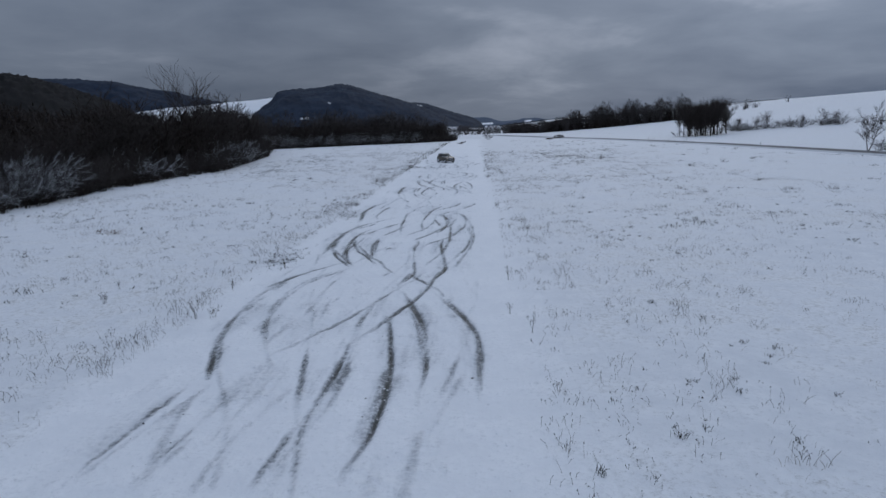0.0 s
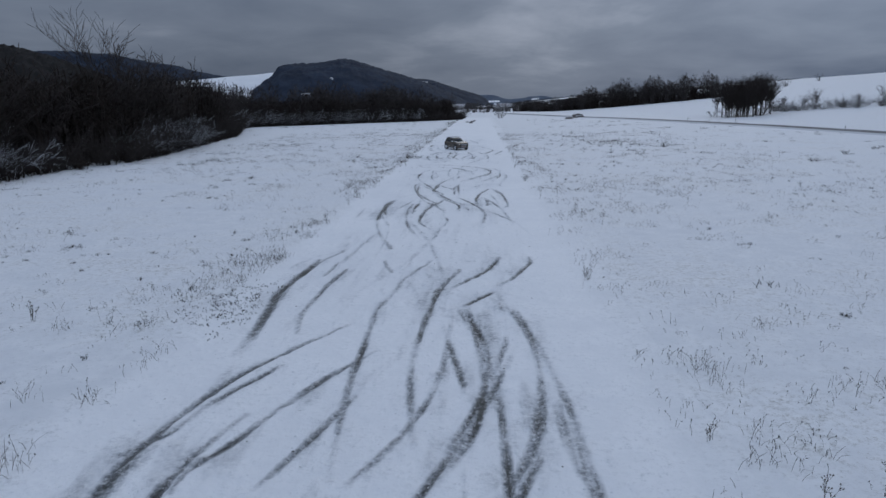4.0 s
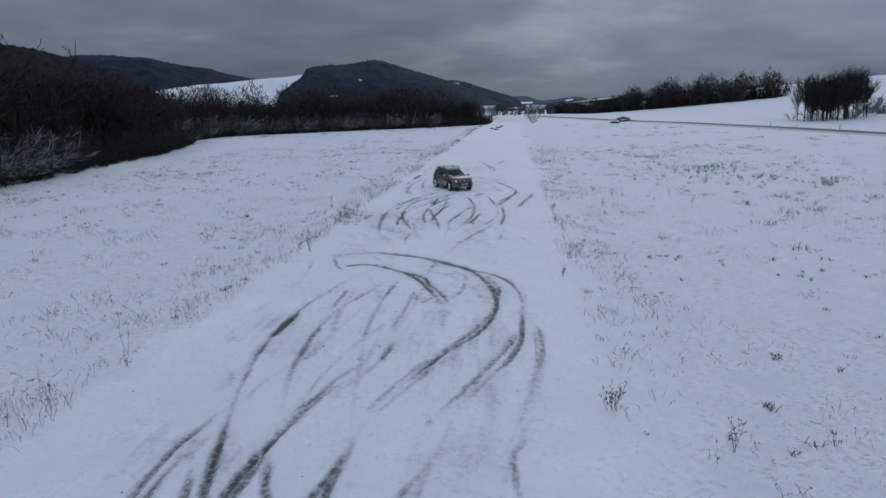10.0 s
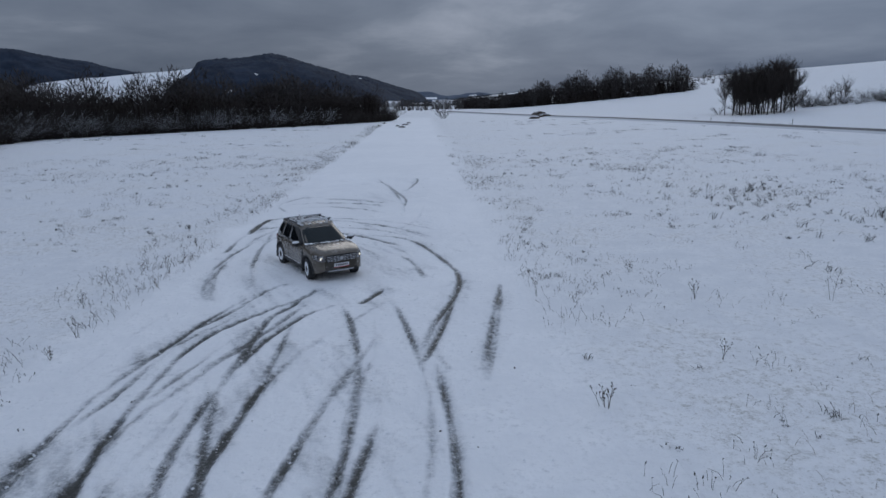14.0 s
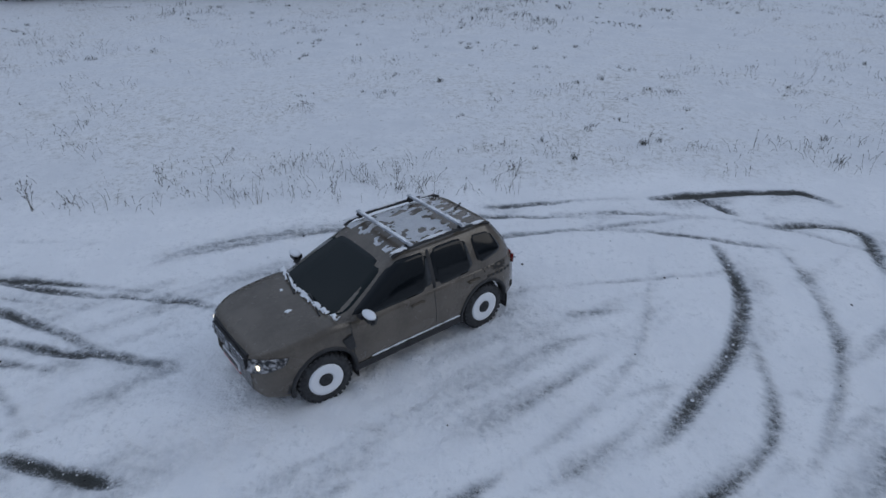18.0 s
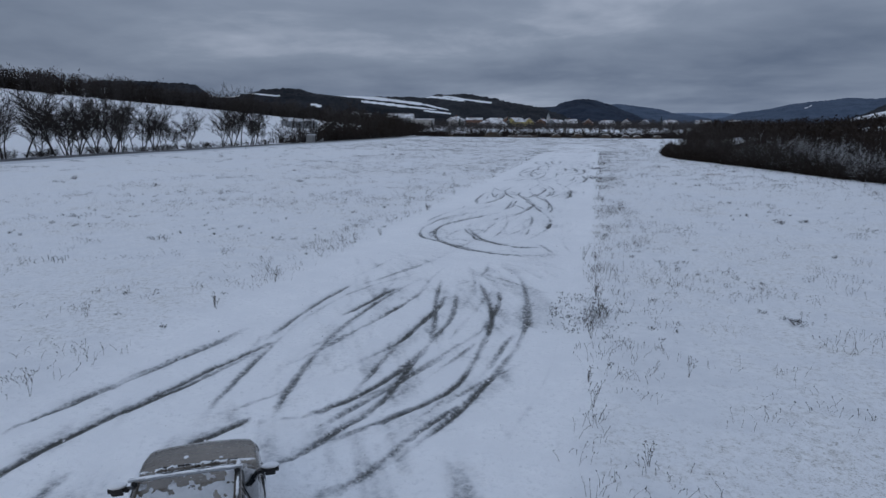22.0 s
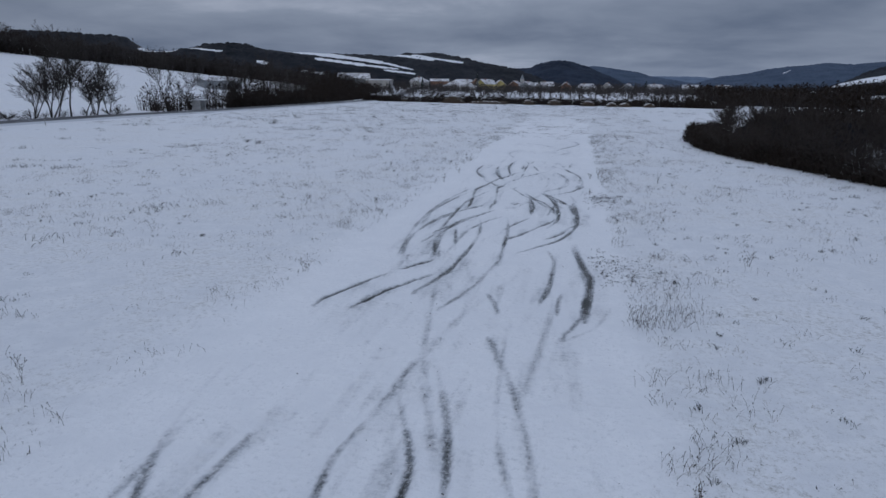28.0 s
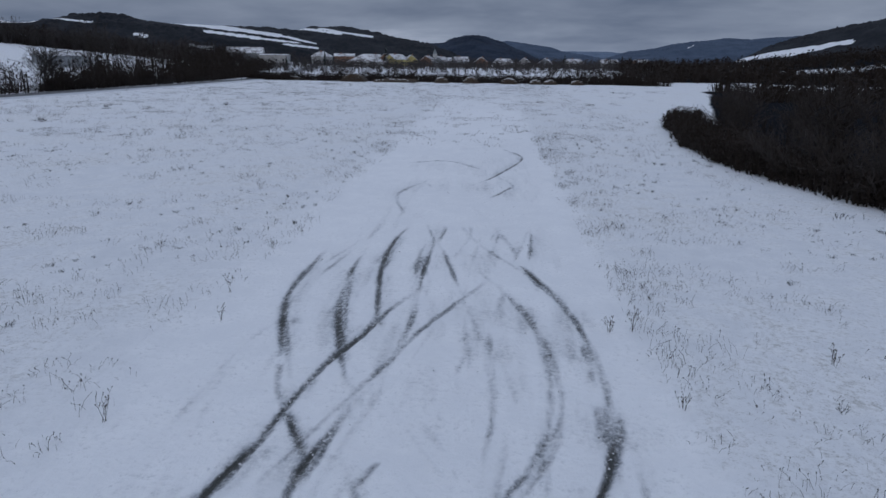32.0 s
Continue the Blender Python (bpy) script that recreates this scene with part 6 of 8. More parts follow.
def build_car(m):
    car = thing("car", "muddy brown off-road car with snow on roof and wheels", "car", m=m)
    car_body(car)
    car_cabin(car)
    # glazing
    patch("windscreen", lambda u, v, o: gh_end(u, v, True, o), ((-.90, .05), (.90, .05), (.88, .93), (-.88, .93)), M_SCREEN, car, "dark windscreen", 12)
    patch("rear_window", lambda u, v, o: gh_end(u, v, False, o), ((-.80, .20), (.80, .20), (.84, .90), (-.84, .90)), M_GLASS, car, "black tinted rear window", 12)
    for c in (((.99, .02), (-.40, .03), (-.40, .965), (.12, .95)), ((-.455, .03), (-1.15, .08), (-1.07, .955), (-.455, .965)), ((-1.24, .16), (-1.75, .30), (-1.55, .86), (-1.18, .93))):
        patch("side_window", gh_side, c, M_GLASS, car, "black tinted side window", 10, True)
    patch("door_pillar", gh_side, ((-.398, .02), (-.457, .02), (-.457, .97), (-.398, .97)), M_PLASTIC, car, "black door pillar", 6, True)
    # sills and wheel arches
    for s in (1, -1):
        bm = box_bm(1.78, .07, .15, (0, s * .855, .335), .025)
        part("sill", bm, M_PLASTIC, car, "black plastic sill")
        lump("sill_snow", [(q, s * .89, .412, .34, .035) for q in (-.7, -.4, -.1, .2, .5)], M_SNOW, car, "line of snow on the sill", 3, .012)
        for wx in (WX_F, WX_R):
            vs, n = [], 22
            for r, o in ((ARCH - .03, -.12), (ARCH - .02, .012), (ARCH + .022, .014), (ARCH + .032, -.02)):
                for k in range(n):
                    a = math.pi * (-.06 + 1.12 * k / (n - 1))
                    x, z = wx + r * math.cos(a), WR + r * math.sin(a)
                    vs.append((x, s * (body_side(wx + .9 * (x - wx), min(max(z, .4), .85)) + o), z))
            mesh_ob("arch_trim", vs, grid_faces(4, n, s > 0), M_PLASTIC, car, "black wheel arch trim", smooth=True)
            bm = box_bm(.02, .2, .24, (wx - ARCH - .01, s * .80, .30), .006)
            part("mud_flap", bm, M_PLASTIC, car, "snow-caked mud flap")
    bm = box_bm(3.5, 1.42, .3, (0, 0, .42), .05)
    box_bm(.7, 1.1, .5, (1.45, 0, .6), .03, bm)
    part("underbody", bm, M_PLASTIC, car, "black underbody")
    # front
    bm = box_bm(.13, 1.08, .24, (2.145, 0, .79), .04)
    part("grille", bm, M_PLASTIC, car, "black grille")
    g = car.children[-1]
    for k in range(-4, 5):
        if k == 0:
            continue
        for zz in (.715, .765, .815, .865):
            bm = box_bm(.012, .085, .018, (2.213, k * .112, zz), .004)
            part("grille_bar", bm, M_CHROME, g)
    bm = box_bm(.03, .12, .12, (2.215, 0, .79), .02)
    part("badge", bm, M_SILVER, car, "plain silver badge")
    for s in (1, -1):
        fn = lambda u, v, o: (tab(u / .985, [.50, .55, .67, .775, .845, .888], [2.185, 2.17, 2.12, 2.02, 1.85, 1.6]) + .012 + o - .07 * (v - .5), (u + o * .6) * 1.0, .705 + .20 * v + .05 * (u - .5))
        la = patch("headlight", lambda u, v, o: (lambda q: (q[0], q[1] * s, q[2]))(fn(u, v, o)), ((.54, .02), (.835, .22), (.845, 1.0), (.54, .92)), M_HEAD, car, "clear headlight", 8)[0]
        vs, fs = lathe([(-.02, .045), (.0, .05), (.02, .03)], 14)
        bu = mesh_ob("bulb", [(2.115 + y_, s * (.66 + x), .80 + z) for x, y_, z in vs], fs, M_BULB, la, "lit headlight bulb")
    bm = box_bm(.12, 1.12, .20, (2.105, 0, .47), .03)
    part("lower_intake", bm, M_PLASTIC, car, "black lower intake")
    bm = box_bm(.12, .95, .09, (2.09, 0, .385), .03)
    part("front_skid_plate", bm, M_SILVER, car, "silver skid plate")
    for s in (1, -1):
        bm = box_bm(.40, .11, .22, (1.90, s * .70, .43), .04, turn=Matrix.Rotation(s * -.75, 4, "Z"))
        part("bumper_corner", bm, M_PLASTIC, car, "black bumper corner")
    plates = (("front_plate", 2.20, .57, 1), ("rear_plate", -2.12, .80, -1))
    for nm, px_, pz_, s in plates:
        bm = box_bm(.016, .52, .115, (px_, 0, pz_), .004)
        pl = part(nm, bm, M_PLATE, car, "white number plate with dark bars")
        for k in range(-3, 4):
            bm = box_bm(.006, .042, .066, (px_ + s * .010, k * .064, pz_), .001)
            part("plate_bar", bm, M_INK, pl)
        bm = box_bm(.014, .54, .02, (px_, 0, pz_ - .07), .003)
        part("plate_rim", bm, M_REDSTRIP if s > 0 else M_PLASTIC, pl)
    # rear
    bm = box_bm(.09, 1.02, .055, (-2.095, 0, .905), .015)
    gar = part("tailgate_strip", bm, M_PLASTIC, car, "dark tailgate strip with silver bars")
    for k in range(6):
        bm = box_bm(.008, .05, .024, (-2.144, -.20 + k * .08, .905), .002)
        part("silver_bar", bm, M_CHROME, gar)
    for s in (1, -1):
        bm = box_bm(.13, .20, .235, (-1.955, s * .685, .92), .05, turn=Matrix.Rotation(s * .6, 4, "Z"))
        tl = part("tail_light", bm, M_REDLAMP, car, "dark red tail light with a silver cross")
        for q in (0, 90):
            bm = box_bm(.012, .028 if q else .13, .13 if q else .028, (-2.012, s * .725, .92), .004, turn=Matrix.Rotation(s * .6, 4, "Z"))
            part("cross_bar", bm, M_CHROME, tl)
        bm = box_bm(.14, .24, .15, (-1.91, s * .70, .50), .035, turn=Matrix.Rotation(s * .6, 4, "Z"))
        part("rear_corner", bm, M_PLASTIC, car, "black rear bumper corner")
    bm = box_bm(.11, 1.04, .12, (-2.06, 0, .555), .03)
    for s in (1, -1):
        box_bm(.10, .12, .20, (-2.05, s * .54, .50), .025, bm, Matrix.Rotation(s * -.5, 4, "X"))
    part("rear_skid_plate", bm, M_SILVER, car, "silver rear skid plate")
    bm = box_bm(.12, .98, .14, (-1.99, 0, .44), .03)
    part("rear_valance", bm, M_PLASTIC, car, "black rear valance")
    rod("tow_hook", [(-1.98, 0, .38), (-2.17, 0, .38), (-2.18, 0, .43)], .022, M_PLASTIC, car)
    rod("rear_wiper", [(-1.99, .02, 1.12), (-1.95, -.30, 1.17)], .012, M_PLASTIC, car, "rear wiper")
    # sides
    for s in (1, -1):
        for x in (.02, -.98):
            bm = box_bm(.22, .04, .045, (x - .15, s * (body_side(x, .90) + .016), .90), .014)
            part("door_handle", bm, M_PAINT, car)
        for x in (.92, -.42, -1.12):
            pts = [(x + dx, s * (body_side(x, z) + .002), z) for dx, z in ((0, .43), (0, .6), (0, .78), (0, .92), (-.01, 1.02))]
            if x < -1:
                pts = [(x + .02, s * (body_side(x, .9) + .002), .86), (x - .02, s * (body_side(x, .95) + .002), .95), (x - .03, s * (body_side(x, 1.02) + .002), 1.02)]
            rod("door_seam", pts, .005, M_PLASTIC, car, sides=4)
        bm = box_bm(.15, .03, .24, (.97, s * (body_side(1.0, .85) + .006), .76), .012, turn=Matrix.Rotation(.25, 4, "Y"))
        part("fender_vent", bm, M_PLASTIC, car, "black fender vent")
        bm = box_bm(.13, .24, .16, (.72, s * 1.0, 1.11), .05)
        mi = part("mirror", bm, M_PLASTIC, car, "side mirror capped with snow")
        box = box_bm(.10, .12, .05, (.76, s * .87, 1.08), .015)
        part("mirror_arm", box, M_PLASTIC, mi)
        cap = bmesh.new()
        bmesh.ops.create_uvsphere(cap, u_segments=16, v_segments=10, radius=1.0, matrix=Matrix.Translation((.735, s * 1.0, 1.165)) @ Matrix.Diagonal((.072, .125, .042, 1)))
        part("mirror_snow", cap, M_SNOW, mi, "cap of snow", True)
        lump("sill_snow", [(-.05, s * .80, 1.068, .5, .03), (-.85, s * .80, 1.072, .6, .03)], M_SNOW, car, "snow along the window ledge", 8, .015)
        # roof rail with feet
        rail = rod("roof_rail", [(.10, s * .60, 1.58), (-.06, s * .61, 1.64), (-.4, s * .615, 1.66), (-1.2, s * .61, 1.65), (-1.48, s * .60, 1.62), (-1.62, s * .595, 1.57)], .022, M_PLASTIC, car, "black roof rail")
        lump("rail_snow", [(-.03, s * .605, 1.65, .34, .06), (-.6, s * .61, 1.682, .5, .04), (-1.36, s * .60, 1.645, .26, .06)], M_SNOW, rail, "snow on the rail", 9, .03)
        # splattered print on the rear quarter
        r3 = random.Random(12)

        def quarter(x, z, o):
            return (x, s * (body_side(x, z) + o), z)
        n = 44
        rim_ = [(.62 if k % 2 else 1.0) * r3.uniform(.45, 1.0) for k in range(n)]
        vs = [quarter(-1.64 + .25 * r * f * math.cos(2 * math.pi * k / n), min(1.055, .975 + .13 * r * f * math.sin(2 * math.pi * k / n)), .004) for f in (.3, .6, 1.0) for k, r in enumerate(rim_)]
        mesh_ob("print", vs, grid_faces(3, n, s < 0, True), M_INK, car, "dark splattered print")
        pr = car.children[-1]
        for k in range(6):
            x = -1.42 - k * .085
            bm = box_bm(.055, .005, .045, (x, s * (body_side(x, .86) + .004), .86), .001)
            part("print_bar", bm, M_INK, pr)
        for k in range(12):
            a, rr = r3.uniform(0, 2 * math.pi), r3.uniform(.2, .34)
            x, z = -1.64 + rr * math.cos(a), min(1.05, .975 + .45 * rr * math.sin(a))
            sz = r3.uniform(.01, .026)
            bm = box_bm(sz * 1.6, .004, sz, quarter(x, z, .003), 0, turn=Matrix.Rotation(r3.uniform(0, 3), 4, "Y"))
            part("splash", bm, M_INK, pr)
    # cross bars
    for x, z in ((-.17, 1.71), (-1.08, 1.71)):
        bm = box_bm(.075, 1.34, .035, (x, 0, z), .012)
        cb = part("cross_bar", bm, M_ALU, car, "aluminium roof bar dusted with snow")
        for s in (1, -1):
            bm = box_bm(.12, .07, .09, (x, s * .60, z - .045), .02)
            part("bar_foot", bm, M_PLASTIC, cb)
        lump("bar_snow", [(x, y_, z + .017, .06, .42) for y_ in (-.4, 0, .4)], M_SNOW, cb, "snow on the bar", 4, .012)
        drift("roof_snow", -1.56, .10, -.56, .56, roof_z, lambda x, y_: roof_mask(x, y_), car, "streaks of thin melting snow on the roof", .012)
    drift("cowl_snow", .92, 1.30, -.80, .80, lambda x, y_: np.interp(x, [.9, 1.05, 1.14, 1.3], [1.22, 1.13, 1.105, 1.095]) - .045 * y_ * y_, cowl_mask, car, "snow lying along the windscreen foot", .035)
    lump("hood_snow", [(1.45, .2, 1.088, .10, .07), (1.62, -.1, 1.065, .07, .09), (1.75, .32, 1.03, .06, .05), (1.3, -.3, 1.095, .05, .06)], M_SNOW, car, "small clots of snow on the hood", 10, .008)
    rod("wiper", [(1.19, .55, 1.10), (1.08, .10, 1.16)], .012, M_PLASTIC, car, "wiper")
    rod("wiper", [(1.21, -.10, 1.10), (1.09, -.55, 1.15)], .012, M_PLASTIC, car, "wiper")
    rod("antenna", [(-1.45, 0, 1.60), (-1.58, 0, 1.68)], .012, M_PLASTIC, car)
    for x, st in ((WX_F, -7), (WX_R, 0)):
        for s in (1, -1):
            wheel(car, x, s * .775, st if x > 0 else 0)
    return car


CAR_X, CAR_Y, CAR_AZ = -1.10, 116.04, 150.0
build_car(pose(CAR_X, CAR_Y, -0.02, 0, 0, 90 - CAR_AZ))


# ---- tree lines, grove and hedges ----
# roadside trees beyond the road
for yy, dx, s in ((74, 7, .95), (66, 6, 1.0), (58, 8, .9), (52, 6.5, 1.05), (45, 9, .85), (40, 6, .9), (34, 7.5, 1.1), (29, 6, .95), (24, 8, .8), (19, 6.5, .95), (14, 6, 1.15), (8, 7, .85), (3, 6, .8), (-3, 7, .62), (-9, 6.5, .72), (-28, 6.5, 1.0), (-33, 7, 1.15), (-38, 6, .95), (-43, 7, .75), (-62, 7, .98), (-67, 6, .9), (-88, 7, .9), (-104, 6.5, 1.2), (-124, 6, .8), (-135, 7, .9)):
    plant("roadside_tree", rng.choice(ROAD_TREES), ("trunk", "crown"), "bare many-stemmed roadside tree with grey-brown twigs", "tree", "roadside trees", placed(float(np.interp(yy, [-120, 0, 60, 140], [80, 81, 80, 76])) + dx, yy, s))
    if yy > -50:
        plant("roadside_tree", rng.choice(ROAD_TREES), ("trunk", "crown"), "bare many-stemmed roadside tree with grey-brown twigs", "tree", "roadside trees", placed(float(np.interp(yy, [-120, 0, 60, 140], [80, 81, 80, 76])) + dx + rng.uniform(-1, 2), yy + rng.uniform(1.5, 3.5), s * rng.uniform(0.65, 0.95)))
for k in range(92):
    yy = rng.uniform(-175, 84)
    plant("roadside_bush", rng.choice(LOW_SHRUBS), ("root_stock", "crown"), "low grey-brown bush beside the road", "bush", "bushes beside the road", placed(87 + rng.uniform(-1.0, 2.5), yy, rng.uniform(0.7, 1.4), sink=0.05))
# lone tree and bush by the road in the north
plant("lone_tree", ROAD_TREES[1], ("trunk", "crown"), "lone bare tree with a round fine crown beside the road", "tree", "", placed(84, 134, 0.72))
plant("roadside_bush", DARK_SHRUBS[1], ("root_stock", "crown"), "round dark bush under the lone tree", "bush", "bushes beside the road", placed(85, 132, 0.62, sink=0.1))
plant("roadside_bush", DARK_SHRUBS[2], ("root_stock", "crown"), "round dark bush under the lone tree", "bush", "bushes beside the road", placed(87.5, 135, 0.5, sink=0.1))
# grove on the snow slope: tall, close-set trunks
for k in range(40):
    a, r_ = rng.uniform(0, 2 * math.pi), math.sqrt(rng.random())
    plant("grove_tree", rng.choice(GROVE_TREES), ("trunk", "crown"), "tall slender bare tree in a close-set grove", "tree", "trees of the grove", placed(100 + 10 * r_ * math.cos(a), 276 + 7 * r_ * math.sin(a), rng.uniform(0.78, 0.98), 2))
for k in range(26):
    t = k / 25
    plant("snowy_shrub", rng.choice(SNOW_SHRUBS), ("root_stock", "crown"), "snow-dusted shrub on the slope beside the grove", "shrub", "shrubs beside the grove", placed(113 + 38 * t + rng.uniform(-3, 3), 284 - 20 * t + rng.uniform(-5, 5), rng.uniform(0.6, 1.0), sink=0.2))
for t in (0.15, 0.32, 0.4, 0.72, 0.9, 1.0):
    plant("slope_tree", rng.choice(WOOD_TREES), ("trunk", "crown"), "bare tree rising from the slope's shrubs", "tree", "trees on the slope", placed(113 + 38 * t, 290 - 20 * t, rng.uniform(0.5, 0.85)))


def row_spots(pts, n, wide, s0, s1, kinds):
    q = catmull(pts, 1.0)
    res = []
    for k in range(n):
        p = q[rng.randrange(len(q))]
        res.append((p[0] + rng.gauss(0, wide), p[1] + rng.gauss(0, wide), rng.uniform(s0, s1), rng.randrange(kinds)))
    return res


def stand(pts, n, wide, size, tall):
    """Places and sizes of trees along a curve."""
    return [(x, y_, ground_z(x, y_), size * k, tall * k * rng.uniform(0.8, 1.2)) for x, y_, k, _ in row_spots(pts, n, wide, 0.6, 1.25, 1)]


thicket("grove_undergrowth", [(100 + rng.gauss(0, 5.5), 276 + rng.gauss(0, 4.5), rng.uniform(.6, 1.2), rng.randrange(3)) for _ in range(7)], FAR_SHRUBS, "dark undergrowth between the grove's trunks")
# wooded bank running from the valley's end up to the grove
BANK = [(35, 520), (55, 504), (77, 501), (95, 487), (125, 468), (150, 450)]
bank = [(x, y_, z_, 7.5 * k_, (6.5 + 7.0 * float(sstep(np.array(x), 45, 110))) * k_ * rng.uniform(0.8, 1.2)) for x, y_, z_, k_, _ in stand(BANK, 230, 4.5, 1.0, 1.0)]
far_wood("bank_wood", bank, "tall dark bare trees along the foot of the snow slope", None, 170, 0.55)
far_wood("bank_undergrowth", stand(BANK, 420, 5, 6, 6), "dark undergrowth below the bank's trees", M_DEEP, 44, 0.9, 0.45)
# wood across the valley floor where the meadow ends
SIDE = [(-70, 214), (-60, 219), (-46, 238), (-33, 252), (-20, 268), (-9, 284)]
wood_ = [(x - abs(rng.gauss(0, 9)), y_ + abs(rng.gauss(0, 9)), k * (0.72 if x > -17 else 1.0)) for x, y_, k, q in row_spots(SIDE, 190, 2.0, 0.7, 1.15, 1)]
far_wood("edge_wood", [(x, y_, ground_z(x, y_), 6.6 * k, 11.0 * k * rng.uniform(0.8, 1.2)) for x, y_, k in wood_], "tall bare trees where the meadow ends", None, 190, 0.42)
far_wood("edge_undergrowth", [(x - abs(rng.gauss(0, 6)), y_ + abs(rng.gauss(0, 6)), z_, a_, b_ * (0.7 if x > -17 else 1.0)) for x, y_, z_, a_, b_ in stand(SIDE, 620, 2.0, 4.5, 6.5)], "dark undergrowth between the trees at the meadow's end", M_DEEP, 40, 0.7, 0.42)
for x, y_ in ((-66, 213), (-59, 217), (-55, 221), (-44, 236), (-40, 239), (-33, 247), (-31, 249), (-27, 254), (-22, 260), (-62, 213), (-50, 228)):
    plant("snowy_shrub", rng.choice(SNOW_SHRUBS), ("root_stock", "crown"), "bare shrub dusted with snow where the meadow ends", "shrub", "shrubs along the meadow", placed(x, y_ - 1.5, rng.uniform(0.8, 1.25), sink=0.1))
far_wood("valley_end_wood", stand([(-60, 430), (-25, 430), (0, 470), (25, 520), (60, 560)], 70, 9, 5, 6), "dark bare trees at the valley's end", None, 60)
# single bush on the strip's far end
plant("dark_shrub", DARK_SHRUBS[0], ("root_stock", "crown"), "dark leafless bush at the far end of the strip", "shrub", "", placed(11, 300, 0.95, sink=0.1))
# pond in the water meadow behind the thicket
pw = Mat("dull_ice", 0.25)
pw.color(pw.mix(pw.noise(pw.pos(), 0.2, 4), (0.07, 0.085, 0.085), (0.16, 0.185, 0.19)))


def pond(px_, py_, ux, uy, half, wide, label):
    vs = []
    for ring in (1.0, 0.6, 0.2):
        for k in range(36):
            a = 2 * math.pi * k / 36
            r_ = ring * (0.86 + 0.28 * float(vnoise(np.array(3 + 1.6 * math.cos(a)), np.array(3 + 1.6 * math.sin(a)), 97)))
            u, w_ = half * r_ * math.cos(a), wide * r_ * math.sin(a)
            vs.append((px_ + ux * u - uy * w_, py_ + uy * u + ux * w_, 0))
    top_z = max(ground_z(x, y_) for x, y_, _ in vs) + 0.06
    tagged(mesh_ob("water", [(x, y_, top_z) for x, y_, _ in vs], grid_faces(3, 36, closed=True) + [tuple(range(72, 108))], pw.m), label, "pond", kind="structure")


pond(-89, -30, -0.54, -0.84, 36, 8.5, "dull grey pond between snowy banks behind the thicket")
pond(-98, 98, -0.72, 0.69, 10, 6, "dull grey water of a side arm between snowy banks")
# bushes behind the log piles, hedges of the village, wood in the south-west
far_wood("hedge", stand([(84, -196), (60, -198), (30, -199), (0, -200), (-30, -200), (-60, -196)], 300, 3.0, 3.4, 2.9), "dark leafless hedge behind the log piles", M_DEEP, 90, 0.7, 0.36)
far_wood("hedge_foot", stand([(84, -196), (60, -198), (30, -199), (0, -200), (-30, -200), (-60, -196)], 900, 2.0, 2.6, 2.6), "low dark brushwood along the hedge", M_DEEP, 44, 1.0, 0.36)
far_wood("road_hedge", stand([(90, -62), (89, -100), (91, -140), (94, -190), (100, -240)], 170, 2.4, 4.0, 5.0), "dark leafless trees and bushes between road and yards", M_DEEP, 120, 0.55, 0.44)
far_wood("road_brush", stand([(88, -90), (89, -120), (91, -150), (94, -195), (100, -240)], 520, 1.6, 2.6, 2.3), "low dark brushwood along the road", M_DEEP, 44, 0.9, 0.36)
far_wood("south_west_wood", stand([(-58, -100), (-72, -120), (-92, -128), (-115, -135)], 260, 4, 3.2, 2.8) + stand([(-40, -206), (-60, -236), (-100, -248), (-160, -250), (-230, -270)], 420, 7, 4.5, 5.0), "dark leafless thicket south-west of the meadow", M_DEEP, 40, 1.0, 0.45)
far_wood("village_trees", stand([(170, -300), (120, -370), (80, -360), (20, -370), (-60, -400), (-160, -430)], 300, 10, 4.0, 5), "bare dark trees among the village's yards")
# tree belt over the eastern snow slope
BELT = [(320, 20), (290, -30), (256, -88), (236, -128), (220, -168), (208, -208), (192, -246), (170, -276), (140, -296)]
far_wood("belt_hedge", stand(BELT, 900, 2.0, 3.6, 4.0), "dark hedge across the snow slope", M_DEEP, 56, 1.0, 0.40)
back_ = [(x + o * 0.9, y_ - o * 0.45, ground_z(x + o * 0.9, y_ - o * 0.45), a_, b_) for (x, y_, _, a_, b_), o in ((p, rng.uniform(5, 60)) for p in stand(BELT[2:], 760, 3.0, 6.0, 6.5))]
far_wood("belt_wood", back_, "dark leafless wood rising behind the hedge on the slope", M_DEEP, 56, 0.9, 0.42)
far_wood("slope_belt", [(x, y_, z_, a_, b_) for x, y_, z_, a_, b_ in stand(BELT, 420, 3.0, 6.5, 9.0) if fnoise(np.array(x / 22), np.array(y_ / 22), 66) > 0.40], "belt of bare trees above the hedge on the snow slope", None, 110, 0.42)
# trees at the foot of the hills, between the road and the village
far_wood("foot_wood", stand([(118, -150), (112, -195), (118, -240), (126, -290), (150, -330), (190, -350)], 190, 7, 6.5, 8.0), "dark bare trees at the foot of the hill", M_DEEP, 90, 0.55, 0.5)
far_wood("foot_hedge", stand([(104, -120), (104, -180), (110, -240), (116, -300), (128, -330)], 420, 4, 3.6, 3.4), "dark hedges at the foot of the hill", M_DEEP, 50, 1.0, 0.36)
far_wood("yard_hedge", stand([(130, -215), (80, -235), (30, -240), (-20, -245), (-70, -260), (-140, -300)], 200, 3, 3.0, 1.9), "bare dark hedges before the village", M_DEEP, 44, 1.1, 0.36)
